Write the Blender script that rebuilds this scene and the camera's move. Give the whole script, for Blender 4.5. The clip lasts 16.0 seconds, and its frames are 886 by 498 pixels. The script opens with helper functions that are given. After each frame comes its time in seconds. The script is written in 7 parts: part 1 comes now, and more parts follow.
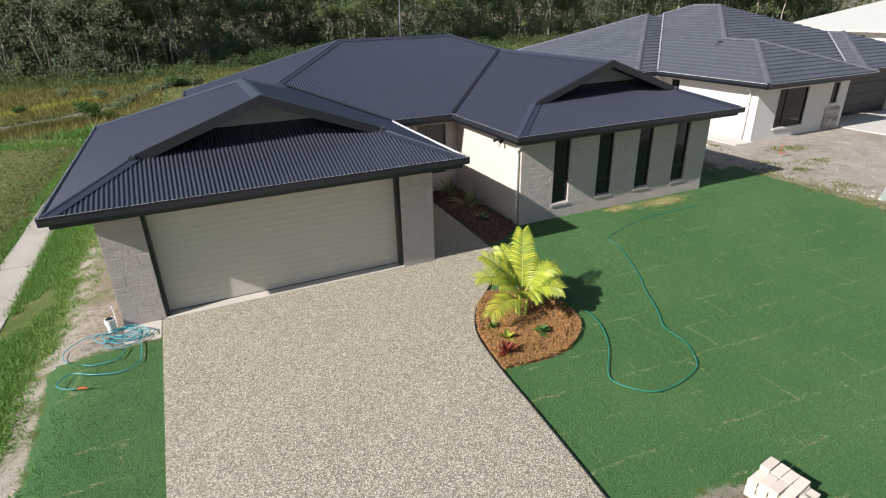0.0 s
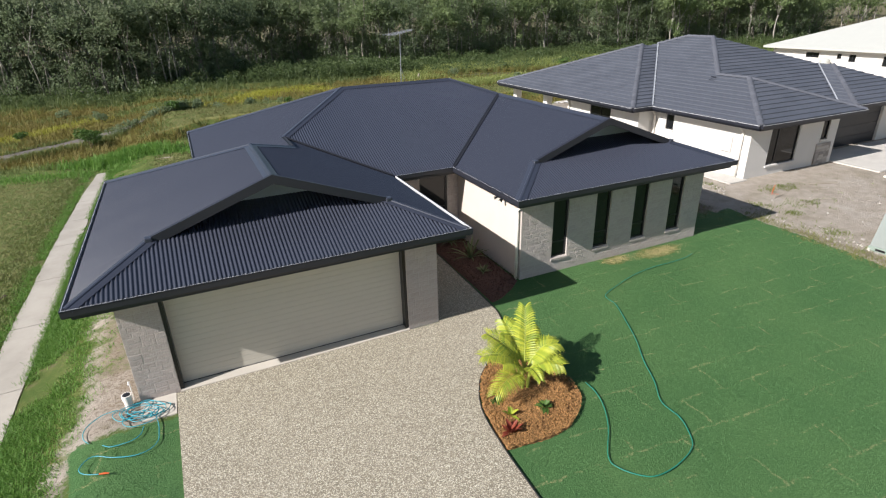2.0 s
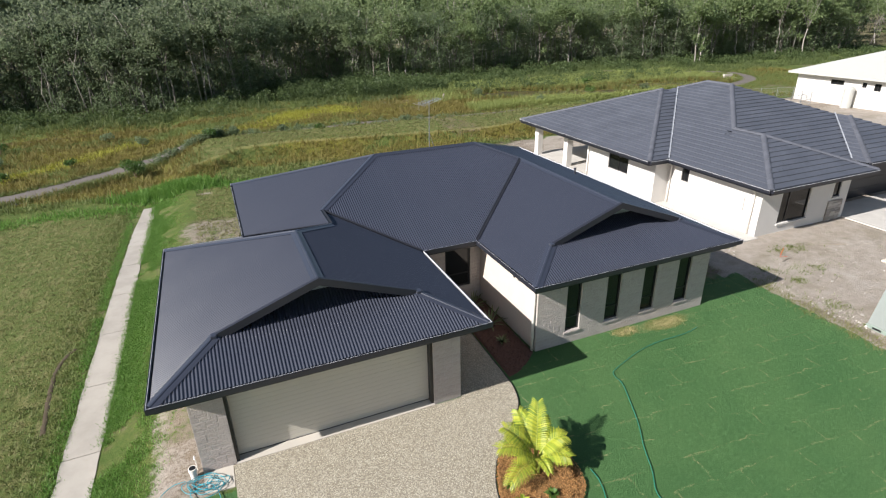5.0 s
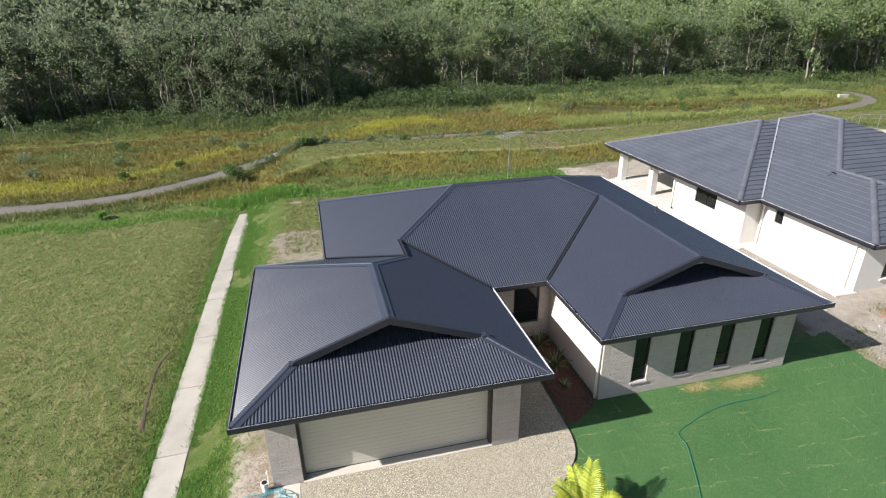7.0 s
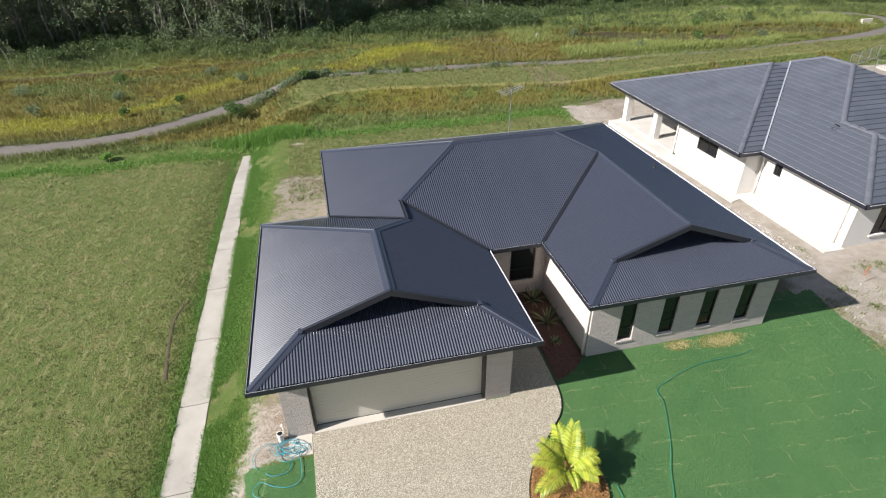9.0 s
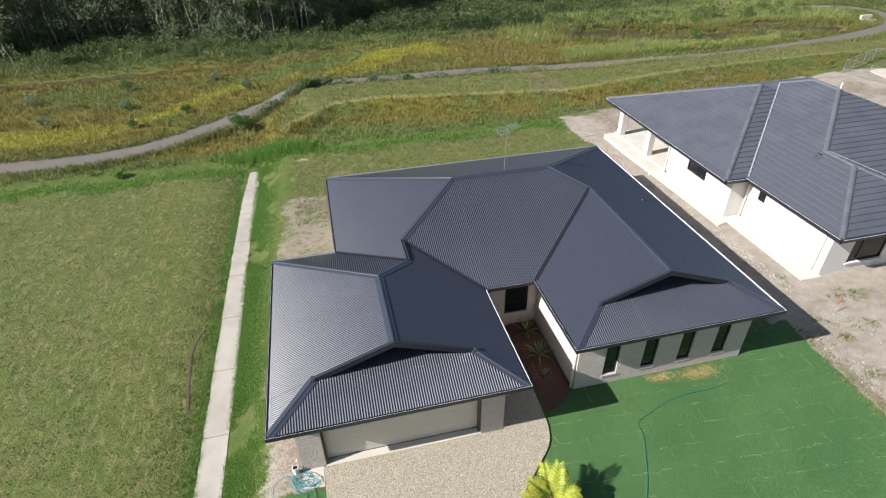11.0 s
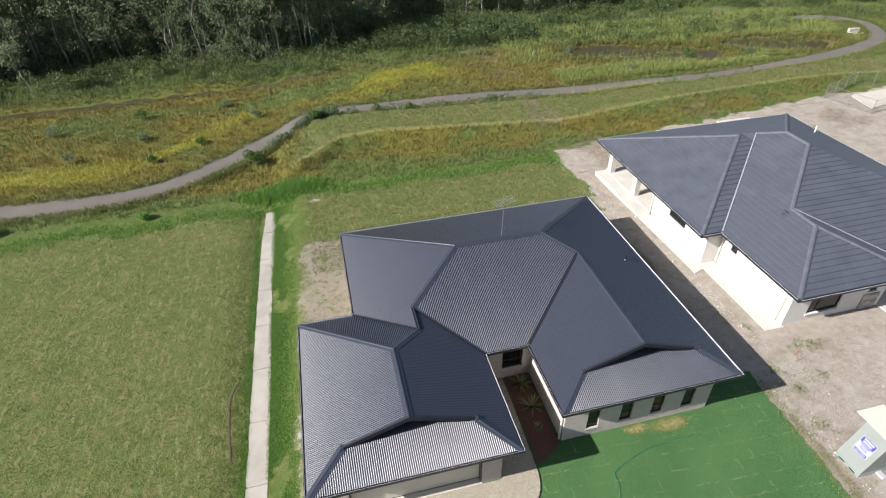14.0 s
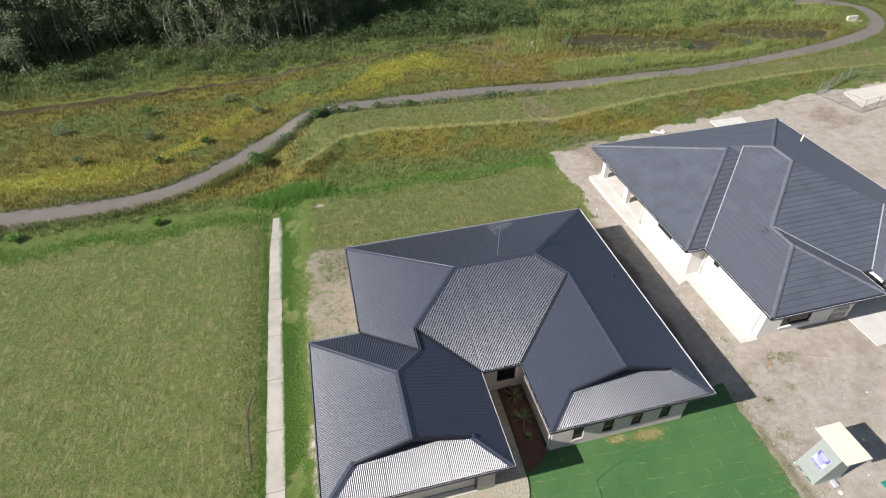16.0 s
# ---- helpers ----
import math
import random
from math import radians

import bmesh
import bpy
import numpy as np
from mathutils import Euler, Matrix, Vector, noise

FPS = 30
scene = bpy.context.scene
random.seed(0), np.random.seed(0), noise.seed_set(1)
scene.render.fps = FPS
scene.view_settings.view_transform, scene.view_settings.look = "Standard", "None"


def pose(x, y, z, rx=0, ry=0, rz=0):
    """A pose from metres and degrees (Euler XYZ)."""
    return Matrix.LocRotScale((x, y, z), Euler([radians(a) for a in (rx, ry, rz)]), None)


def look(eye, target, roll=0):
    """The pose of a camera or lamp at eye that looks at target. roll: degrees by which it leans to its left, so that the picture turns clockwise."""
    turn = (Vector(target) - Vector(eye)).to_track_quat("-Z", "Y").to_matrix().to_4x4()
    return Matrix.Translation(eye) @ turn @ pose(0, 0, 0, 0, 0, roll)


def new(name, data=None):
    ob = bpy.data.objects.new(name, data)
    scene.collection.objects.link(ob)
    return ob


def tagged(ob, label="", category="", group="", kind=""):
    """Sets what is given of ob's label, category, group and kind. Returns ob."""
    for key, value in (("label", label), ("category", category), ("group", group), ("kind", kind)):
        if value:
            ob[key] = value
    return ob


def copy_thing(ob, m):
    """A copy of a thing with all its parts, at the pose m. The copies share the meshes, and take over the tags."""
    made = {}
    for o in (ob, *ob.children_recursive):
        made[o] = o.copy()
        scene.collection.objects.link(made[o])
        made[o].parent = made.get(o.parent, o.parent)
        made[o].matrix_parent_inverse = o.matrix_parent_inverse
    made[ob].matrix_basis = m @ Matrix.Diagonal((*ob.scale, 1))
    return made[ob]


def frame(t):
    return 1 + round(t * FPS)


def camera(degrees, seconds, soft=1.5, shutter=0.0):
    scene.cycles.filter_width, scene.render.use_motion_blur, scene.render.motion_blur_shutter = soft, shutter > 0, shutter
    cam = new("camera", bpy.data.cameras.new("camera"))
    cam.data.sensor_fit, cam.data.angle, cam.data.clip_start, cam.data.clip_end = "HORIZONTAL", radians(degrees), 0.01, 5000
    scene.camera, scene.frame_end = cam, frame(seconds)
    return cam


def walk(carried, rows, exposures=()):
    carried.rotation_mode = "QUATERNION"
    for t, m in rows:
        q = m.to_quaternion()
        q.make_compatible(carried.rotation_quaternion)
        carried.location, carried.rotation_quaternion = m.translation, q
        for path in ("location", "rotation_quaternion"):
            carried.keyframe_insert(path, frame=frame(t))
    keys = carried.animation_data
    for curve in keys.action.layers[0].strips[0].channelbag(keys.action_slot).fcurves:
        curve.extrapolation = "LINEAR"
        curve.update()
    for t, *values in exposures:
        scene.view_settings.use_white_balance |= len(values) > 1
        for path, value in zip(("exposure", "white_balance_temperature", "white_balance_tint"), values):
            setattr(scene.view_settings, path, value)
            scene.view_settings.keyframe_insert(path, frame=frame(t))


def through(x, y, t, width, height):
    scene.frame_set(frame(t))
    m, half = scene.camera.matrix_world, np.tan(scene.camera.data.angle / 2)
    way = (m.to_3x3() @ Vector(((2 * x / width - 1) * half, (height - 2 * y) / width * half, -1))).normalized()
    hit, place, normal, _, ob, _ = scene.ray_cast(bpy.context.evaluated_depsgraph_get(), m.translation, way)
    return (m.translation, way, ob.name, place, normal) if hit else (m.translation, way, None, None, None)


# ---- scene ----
cam = camera(78.48, 16.0, soft=1.2)
PATH = [
    (0, (-4.554, -10.484, 5.427), (-3.800, -8.822, 4.608), -1.46),
    (0.5, (-4.583, -10.477, 5.753), (-3.826, -8.813, 4.942), -1.49),
    (1, (-4.582, -10.378, 6.117), (-3.821, -8.714, 5.308), -1.52),
    (1.5, (-4.577, -10.270, 6.490), (-3.810, -8.609, 5.680), -1.49),
    (2, (-4.586, -10.233, 6.902), (-3.818, -8.574, 6.091), -1.51),
    (2.5, (-4.586, -10.269, 7.354), (-3.820, -8.612, 6.536), -1.44),
    (3, (-4.626, -10.298, 7.810), (-3.860, -8.644, 6.986), -1.34),
    (3.5, (-4.654, -10.349, 8.298), (-3.892, -8.697, 7.468), -1.34),
    (4, (-4.700, -10.432, 8.781), (-3.937, -8.782, 7.946), -1.35),
    (4.5, (-4.753, -10.533, 9.237), (-3.984, -8.884, 8.405), -1.35),
    (5, (-4.821, -10.585, 9.617), (-4.123, -8.901, 8.795), -1.28),
    (5.2, (-4.846, -10.538, 9.752), (-4.217, -8.822, 8.939), -1.33),
    (7.5, (-4.541, -10.597, 11.124), (-4.118, -8.824, 10.302), -0.93),
    (8, (-4.506, -10.618, 11.469), (-4.099, -8.893, 10.543), -0.90),
    (8.5, (-4.476, -10.579, 11.853), (-4.091, -8.927, 10.793), -0.94),
    (9, (-4.421, -10.556, 12.385), (-4.042, -8.912, 11.312), -0.82),
    (11.5, (-4.285, -10.520, 15.691), (-3.924, -8.924, 14.540), -1.10),
    (12, (-4.319, -10.586, 16.448), (-3.957, -8.992, 15.295), -1.08),
    (12.5, (-4.365, -10.616, 17.222), (-3.994, -9.023, 16.071), -1.11),
    (13, (-4.389, -10.665, 18.046), (-4.025, -9.071, 16.895), -1.18),
    (13.5, (-4.429, -10.631, 18.869), (-4.068, -9.035, 17.719), -1.35),
    (14, (-4.478, -10.633, 19.703), (-4.124, -9.074, 18.501), -1.47),
    (14.5, (-4.507, -10.582, 20.554), (-4.164, -9.071, 19.289), -1.50),
    (15, (-4.505, -10.415, 21.404), (-4.163, -8.925, 20.113), -1.38),
    (15.5, (-4.461, -10.258, 22.250), (-4.118, -8.776, 20.950), -1.35),
    (16, (-4.370, -10.300, 23.021), (-4.033, -8.821, 21.717), -1.41),
]
walk(cam, [(t, look(eye, target, roll)) for t, eye, target, roll in PATH],
     exposures=[(0.0, 0.79), (3.5, 0.87), (5.0, 0.9), (7.5, 1.14), (9.0, 1.08), (12.5, 1.02), (16.0, 0.99)])

# ---- world, sun, exposure ----
SUN = Vector((-3.66, -0.67, 2.58)).normalized()
world = bpy.data.worlds.new("world")
scene.world = world
world.use_nodes = True
sky = world.node_tree.nodes.new("ShaderNodeTexSky")
sky.sky_type, sky.sun_disc = "NISHITA", False
sky.sun_elevation = math.asin(SUN.z)
sky.sun_rotation = math.atan2(SUN.x, SUN.y)
world.node_tree.links.new(sky.outputs[0], world.node_tree.nodes["Background"].inputs[0])
world.node_tree.nodes["Background"].inputs[1].default_value = 0.060
sun = new("sun", bpy.data.lights.new("sun", "SUN"))
sun.data.energy, sun.data.angle, sun.data.color = 4.7, radians(0.5), (1.0, 0.965, 0.945)
sun.matrix_world = look(SUN * 50, (0, 0, 0))

# ---- materials ----
def mat(name):
    m = bpy.data.materials.new(name)
    m.use_nodes = True
    return m, m.node_tree, m.node_tree.nodes["Principled BSDF"]


def nd(t, kind, **inputs):
    n = t.nodes.new(kind)
    for k, v in inputs.items():
        key = k.replace("_", " ")
        n.inputs[key].default_value = v
    return n


def noise_tex(t, scale, detail=6.0, rough=0.6, space="Object", stretch=None):
    tc = t.nodes.new("ShaderNodeTexCoord")
    out = tc.outputs[space]
    if stretch:
        mp = t.nodes.new("ShaderNodeMapping")
        mp.inputs["Scale"].default_value = stretch
        t.links.new(out, mp.inputs["Vector"])
        out = mp.outputs[0]
    n = nd(t, "ShaderNodeTexNoise", Scale=scale, Detail=detail, Roughness=rough)
    t.links.new(out, n.inputs["Vector"])
    return n.outputs["Fac"]


def ramp(t, fac, stops):
    r = t.nodes.new("ShaderNodeValToRGB")
    e = r.color_ramp.elements
    while len(e) < len(stops):
        e.new(0.5)
    for el, (p, c) in zip(e, stops):
        el.position, el.color = p, (*c, 1)
    t.links.new(fac, r.inputs[0])
    return r.outputs[0]


def mixc(t, fac, a, b, mode="MIX"):
    m = t.nodes.new("ShaderNodeMix")
    m.data_type, m.blend_type = "RGBA", mode
    for sock, v in ((m.inputs[0], fac), (m.inputs[6], a), (m.inputs[7], b)):
        if isinstance(v, (int, float)):
            sock.default_value = v
        elif isinstance(v, tuple):
            sock.default_value = (*v, 1)
        else:
            t.links.new(v, sock)
    return m.outputs[2]


def calc(t, op, a, b=0.0, c=0.0):
    m = t.nodes.new("ShaderNodeMath")
    m.operation = op
    for sock, v in zip(m.inputs, (a, b, c)):
        if isinstance(v, (int, float)):
            sock.default_value = v
        else:
            t.links.new(v, sock)
    return m.outputs[0]


def step(t, v, lo, hi):
    m = t.nodes.new("ShaderNodeMapRange")
    m.interpolation_type = "SMOOTHSTEP"
    m.inputs["From Min"].default_value, m.inputs["From Max"].default_value = lo, hi
    t.links.new(v, m.inputs["Value"])
    return m.outputs[0]


def relief(t, bsdf, height, strength, dist=0.01):
    b = nd(t, "ShaderNodeBump", Strength=strength, Distance=dist)
    t.links.new(height, b.inputs["Height"])
    t.links.new(b.outputs[0], bsdf.inputs["Normal"])


def plain(name, c, rough=0.7, metal=0.0, vary=0.15, scale=3.0, fine=60.0, bump=0.15, per_piece=0.0, dist=0.004):
    """A surface of one colour with blotches, grain, and, for pieces, a shade of their own."""
    m, t, b = mat(name)
    big, small = noise_tex(t, scale, 5), noise_tex(t, fine, 4)
    v = calc(t, "ADD", calc(t, "MULTIPLY", calc(t, "SUBTRACT", big, 0.5), 2.2 * vary), calc(t, "MULTIPLY", calc(t, "SUBTRACT", small, 0.5), 1.4 * vary))
    if per_piece:
        oi, ge = t.nodes.new("ShaderNodeObjectInfo"), t.nodes.new("ShaderNodeNewGeometry")
        r = calc(t, "FRACT", calc(t, "ADD", oi.outputs["Random"], ge.outputs["Random Per Island"]))
        v = calc(t, "ADD", v, calc(t, "MULTIPLY", calc(t, "SUBTRACT", r, 0.5), 2 * per_piece))
    f = calc(t, "ADD", v, 1.0)
    h = t.nodes.new("ShaderNodeVectorMath")
    h.operation = "SCALE"
    h.inputs[0].default_value = c
    t.links.new(f, h.inputs["Scale"])
    t.links.new(h.outputs[0], b.inputs["Base Color"])
    b.inputs["Metallic"].default_value = metal
    t.links.new(calc(t, "ADD", calc(t, "MULTIPLY", calc(t, "SUBTRACT", big, 0.5), min(0.25, 1.6 * vary)), rough), b.inputs["Roughness"])
    if bump:
        relief(t, b, small, bump, dist)
    return m


ROOF = plain("steel_roof_paint", (0.032, 0.036, 0.051), 0.33, 0.0, 0.035, 0.8, 40, 0.0)
ROOF.node_tree.nodes["Principled BSDF"].inputs["Specular IOR Level"].default_value = 0.7
# near-black colour paints the shade of the gap between roof sheets
VALLEY = plain("valley_gap_shade", (0.012, 0.012, 0.015), 0.5, 0.0, 0.08, 2, 40, 0.0)
TRIM = plain("dark_trim_paint", (0.019, 0.020, 0.027), 0.42, 0.0, 0.08, 2, 40, 0.0)
GUTTER_IN = plain("pale_gutter_metal", (0.52, 0.52, 0.53), 0.5, 0.0, 0.1, 2, 30, 0.0)
BRICK = plain("beige_brick", (0.40, 0.35, 0.32), 0.9, 0.0, 0.2, 12, 45, 0.9, 0.05, 0.012)
MORTAR = plain("mortar", (0.43, 0.39, 0.352), 0.95, 0.0, 0.1, 4, 90, 0.3)
RENDERED = plain("cream_render", (0.56, 0.485, 0.415), 0.9, 0.0, 0.07, 2.5, 80, 0.25)
GARAGE_DOOR = plain("cream_door_paint", (0.50, 0.465, 0.395), 0.5, 0.0, 0.05, 2, 60, 0.05)
SOFFIT = plain("soffit_board", (0.6, 0.58, 0.54), 0.8, 0.0, 0.05, 2, 50, 0.05)
GABLE_PANEL = plain("grey_gable_panel", (0.30, 0.33, 0.35), 0.7, 0.0, 0.07, 3, 50, 0.1)
FRAME = plain("black_window_frame", (0.012, 0.012, 0.013), 0.35, 0.0, 0.1, 3, 50, 0.0)
CONCRETE = plain("pale_concrete", (0.46, 0.42, 0.36), 0.9, 0.0, 0.16, 1.2, 45, 0.4)
SLAB_WHITE = plain("white_concrete", (0.46, 0.435, 0.395), 0.9, 0.0, 0.2, 1.5, 45, 0.3)
WHITE_WALL = plain("white_render", (0.585, 0.56, 0.525), 0.85, 0.0, 0.05, 1.5, 60, 0.2)
WHITE_ROOF = plain("white_steel_roof", (0.42, 0.42, 0.385), 0.55, 0.0, 0.06, 1.5, 30, 0.0)
TILE = plain("slate_grey_roof_tile", (0.071, 0.077, 0.094), 0.6, 0.0, 0.3, 0.9, 25, 0.3, 0.03)
TILE_RIDGE = plain("ridge_tile", (0.084, 0.088, 0.104), 0.7, 0.0, 0.14, 2, 40, 0.3, 0.1)
FLASHING = plain("bare_flashing", (0.50, 0.51, 0.53), 0.45, 0.5, 0.1, 2, 30, 0.0)
DOWNPIPE = plain("white_downpipe", (0.74, 0.70, 0.64), 0.45, 0.0, 0.04, 3, 40, 0.0)


def glass():
    m, t, b = mat("dark_window_glass")
    b.inputs["Base Color"].default_value = (0.012, 0.013, 0.014, 1)
    b.inputs["Roughness"].default_value = 0.04
    b.inputs["Specular IOR Level"].default_value = 0.35
    n = noise_tex(t, 0.7, 2)
    relief(t, b, n, 0.04, 0.02)
    return m


GLASS = glass()

# ---- building tools ----
def link_mesh(name, verts, faces, material, parent=None, label="", smooth=False):
    me = bpy.data.meshes.new(name)
    me.from_pydata([tuple(v) for v in verts], [], faces)
    me.materials.append(material)
    me.update()
    if smooth:
        me.polygons.foreach_set("use_smooth", [True] * len(me.polygons))
    ob = new(name, me)
    ob.parent = parent
    if label:
        ob["label"] = label
    return ob


def part(name, bm, material, parent=None, label="", smooth=False):
    me = bpy.data.meshes.new(name)
    bm.to_mesh(me)
    bm.free()
    me.materials.append(material)
    if smooth:
        me.polygons.foreach_set("use_smooth", [True] * len(me.polygons))
    ob = new(name, me)
    ob.parent = parent
    if label:
        ob["label"] = label
    return ob


def thing(name, label, category, group="", kind="", at=(0, 0, 0)):
    ob = new(name)
    ob.empty_display_size = 0.2
    ob.location = at
    return tagged(ob, label, category, group, kind)


BOX = [(0, 3, 2, 1), (4, 5, 6, 7), (0, 1, 5, 4), (1, 2, 6, 5), (2, 3, 7, 6), (3, 0, 4, 7)]


def boxv(x0, y0, z0, x1, y1, z1):
    return [(x0, y0, z0), (x1, y0, z0), (x1, y1, z0), (x0, y1, z0), (x0, y0, z1), (x1, y0, z1), (x1, y1, z1), (x0, y1, z1)]


class Soup:
    """Collects vertices and faces of many pieces for one mesh."""

    def __init__(self):
        self.v, self.f = [], []

    def add(self, verts, faces):
        n = len(self.v)
        self.v += [tuple(v) for v in verts]
        self.f += [tuple(i + n for i in f) for f in faces]
        return self

    def box(self, *b):
        return self.add(boxv(*b), BOX)

    def link(self, name, material, parent=None, label="", smooth=False):
        return link_mesh(name, self.v, self.f, material, parent, label, smooth)


def box_bm(x0, y0, z0, x1, y1, z1, bevel=0.0):
    bm = bmesh.new()
    vs = [bm.verts.new(v) for v in boxv(x0, y0, z0, x1, y1, z1)]
    for f in BOX:
        bm.faces.new([vs[i] for i in f])
    if bevel:
        bmesh.ops.bevel(bm, geom=bm.edges[:], offset=bevel, segments=2, affect="EDGES", profile=0.5)
    return bm


def box_part(name, b, material, parent=None, label="", bevel=0.0):
    return part(name, box_bm(*b, bevel=bevel), material, parent, label)


def tube(points, radius, sides=8, closed=False):
    """Vertices and faces of a round tube along points; radius may be a list."""
    pts = [Vector(p) for p in points]
    rad = radius if isinstance(radius, (list, tuple)) else [radius] * len(pts)
    vs, fs = [], []
    side = None
    for i, p in enumerate(pts):
        d = (pts[min(i + 1, len(pts) - 1)] - pts[max(i - 1, 0)]).normalized()
        if side is None or abs(side.dot(d)) > 0.95:
            side = d.orthogonal().normalized()
        side = (side - d * side.dot(d)).normalized()
        up = d.cross(side)
        for k in range(sides):
            a = 2 * math.pi * k / sides
            vs.append(p + (side * math.cos(a) + up * math.sin(a)) * rad[i])
    for i in range(len(pts) - 1):
        for k in range(sides):
            a, b = i * sides + k, i * sides + (k + 1) % sides
            fs.append((a, b, b + sides, a + sides))
    fs.append(tuple(range(sides))[::-1])
    fs.append(tuple(range(len(vs) - sides, len(vs))))
    return vs, fs


def sweep(points, profile, up=(0, 0, 1)):
    """A flat profile (side, height) carried along a line of points."""
    pts = [Vector(p) for p in points]
    vs, fs, n = [], [], len(profile)
    for i, p in enumerate(pts):
        d = (pts[min(i + 1, len(pts) - 1)] - pts[max(i - 1, 0)]).normalized()
        s = d.cross(Vector(up)).normalized()
        u = s.cross(d).normalized()
        vs += [p + s * a + u * b for a, b in profile]
    for i in range(len(pts) - 1):
        for k in range(n):
            a, b = i * n + k, i * n + (k + 1) % n
            fs.append((a, a + n, b + n, b))
    fs += [tuple(range(n)), tuple(range(len(vs) - n, len(vs)))[::-1]]
    return vs, fs


def smoothline(pts, n=8):
    """A Catmull-Rom line through points."""
    p = [Vector(q) for q in pts]
    p = [2 * p[0] - p[1]] + p + [2 * p[-1] - p[-2]]
    out = []
    for i in range(1, len(p) - 2):
        for k in range(n):
            t = k / n
            a, b, c, d = p[i - 1 : i + 3]
            out.append(0.5 * (2 * b + (c - a) * t + (2 * a - 5 * b + 4 * c - d) * t * t + (3 * b - a - 3 * c + d) * t ** 3))
    return out + [p[-2]]


def clip(poly, n, d):
    """The part of a flat polygon where n . p <= d (2D)."""
    out = []
    for i, p in enumerate(poly):
        q = poly[(i + 1) % len(poly)]
        a, b = n[0] * p[0] + n[1] * p[1] - d, n[0] * q[0] + n[1] * q[1] - d
        if a <= 0:
            out.append(p)
        if a * b < 0:
            t = a / (a - b)
            out.append((p[0] + (q[0] - p[0]) * t, p[1] + (q[1] - p[1]) * t))
    return out


def sstep(lo, hi, v):
    t = np.clip((v - lo) / (hi - lo), 0, 1)
    return t * t * (3 - 2 * t)

# ---- ground ----
PONDS = ((32.5, 46.0, 8.6, 2.9, -19), (49.0, 44.4, 6.8, 2.6, -14))


def pond_r(x, y):
    """How far out a place lies from the nearest pond's middle; 1 at the bank."""
    best = None
    for cx, cy, rx, ry, deg in PONDS:
        c, s = math.cos(radians(deg)), math.sin(radians(deg))
        d = np.hypot(((x - cx) * c + (y - cy) * s) / rx, ((y - cy) * c - (x - cx) * s) / ry)
        best = d if best is None else np.minimum(best, d)
    return best


def bank_foot(x):
    """The pale line where the mown bank drops to the swale."""
    return np.interp(x, [-9, -7.8, -6.8, -3.4, 0, 5.6, 16, 24, 38, 55], [26.5, 27.9, 29.2, 32.2, 32.6, 31.8, 30.6, 31.6, 32.7, 33])


def bank_top(x):
    """The bank's other edge, beside the track."""
    return np.interp(x, [-9, -7.2, -5.4, 0.7, 6.5, 14, 22, 31, 45, 60], [32, 33.4, 36.7, 36.6, 35.8, 35.2, 34.9, 35.0, 36, 38])


def gold_line(x):
    return np.interp(x, [-60, -30, -24, -20, -17, -14.6, -12, -4, 1.5, 5, 10], [32, 32.8, 33.1, 33.4, 35.5, 38, 41, 43.0, 45.0, 47.3, 48.2])


def ditch_y(x):
    """The line of the wet ditch before the forest."""
    return np.interp(x, [-70, -32, -10, 5, 13, 30], [46.6, 48.1, 49.5, 52.0, 52.8, 53.5])


def meadow_cover(x, y):
    """How golden and how rusty the wet meadow is."""
    g1, g2 = fbm(x, y * 1.8, 0.16, 3), fbm(x, y * 1.6, 0.22, 5)
    m = sstep(25.8, 27.5, y) * sstep(57, 47, y)
    band = np.exp(-((y - gold_line(x)) / (1.5 + 1.2 * sstep(-12, -2, x))) ** 2) * sstep(11.5, 7, x)
    gold = m * (0.05 + 0.38 * g1 + band * (0.80 + 0.5 * g1 - 0.06 * sstep(-3, 4, x))) * sstep(40, 26, x)
    rust = m * (0.52 + 0.45 * g2 + 0.2 * g1) * (1 - 0.45 * sstep(22, 30, x))
    rust = rust + 0.22 * np.exp(-(((y - bank_foot(x) + 2.6) / 1.6) ** 2)) * sstep(-8, -5, x)
    rust = rust + 0.35 * np.exp(-(((x - 17) / 6) ** 2) - ((y - 43) / 3) ** 2) + 0.4 * sstep(1.7, 1.1, pond_r(x, y))
    rust = rust - 0.3 * sstep(-7, -4, x) * sstep(bank_foot(x) + 0.3, bank_foot(x) - 0.3, y) * sstep(-0.2, 0.5, fbm(x, y * 1.4, 0.35, 21))
    lawn = np.minimum(y - bank_foot(x), bank_top(x) - y)
    keep = 1 - 0.25 * sstep(-0.4, 0.3, lawn) * sstep(-8, -5, x) * sstep(62, 50, x)
    return gold * keep, rust * keep, lawn


def gz(x, y):
    """The ground's height: level round the houses, falling to the wetland behind and to the side."""
    x, y = np.asarray(x, float), np.asarray(y, float)
    z = -0.42 * sstep(-6.7, -9.2, x)
    z = z - 0.32 * sstep(9, 23, y)
    z = z - 0.25 * sstep(25.5, 28, y) * sstep(34, 30.5, y) * sstep(-9, -5, x) * sstep(26, 18, x)
    z = z - 0.35 * np.exp(-(((y - ditch_y(x)) / 1.2) ** 2)) * sstep(22, 10, x)
    z = z - 0.4 * sstep(1.25, 0.6, pond_r(x, y))
    b, a = bank_foot(x), bank_top(x)
    z = z + 0.62 * sstep(b - 2.4, b, y) * sstep(a + 1.0, a - 0.3, y) * sstep(-9.5, -5, x) * sstep(60, 40, x)
    z = z + 0.06 * np.sin(x * 0.35 + 1) * np.sin(y * 0.3) * sstep(24, 30, y)
    return z + 0.9 * sstep(55, 90, y)


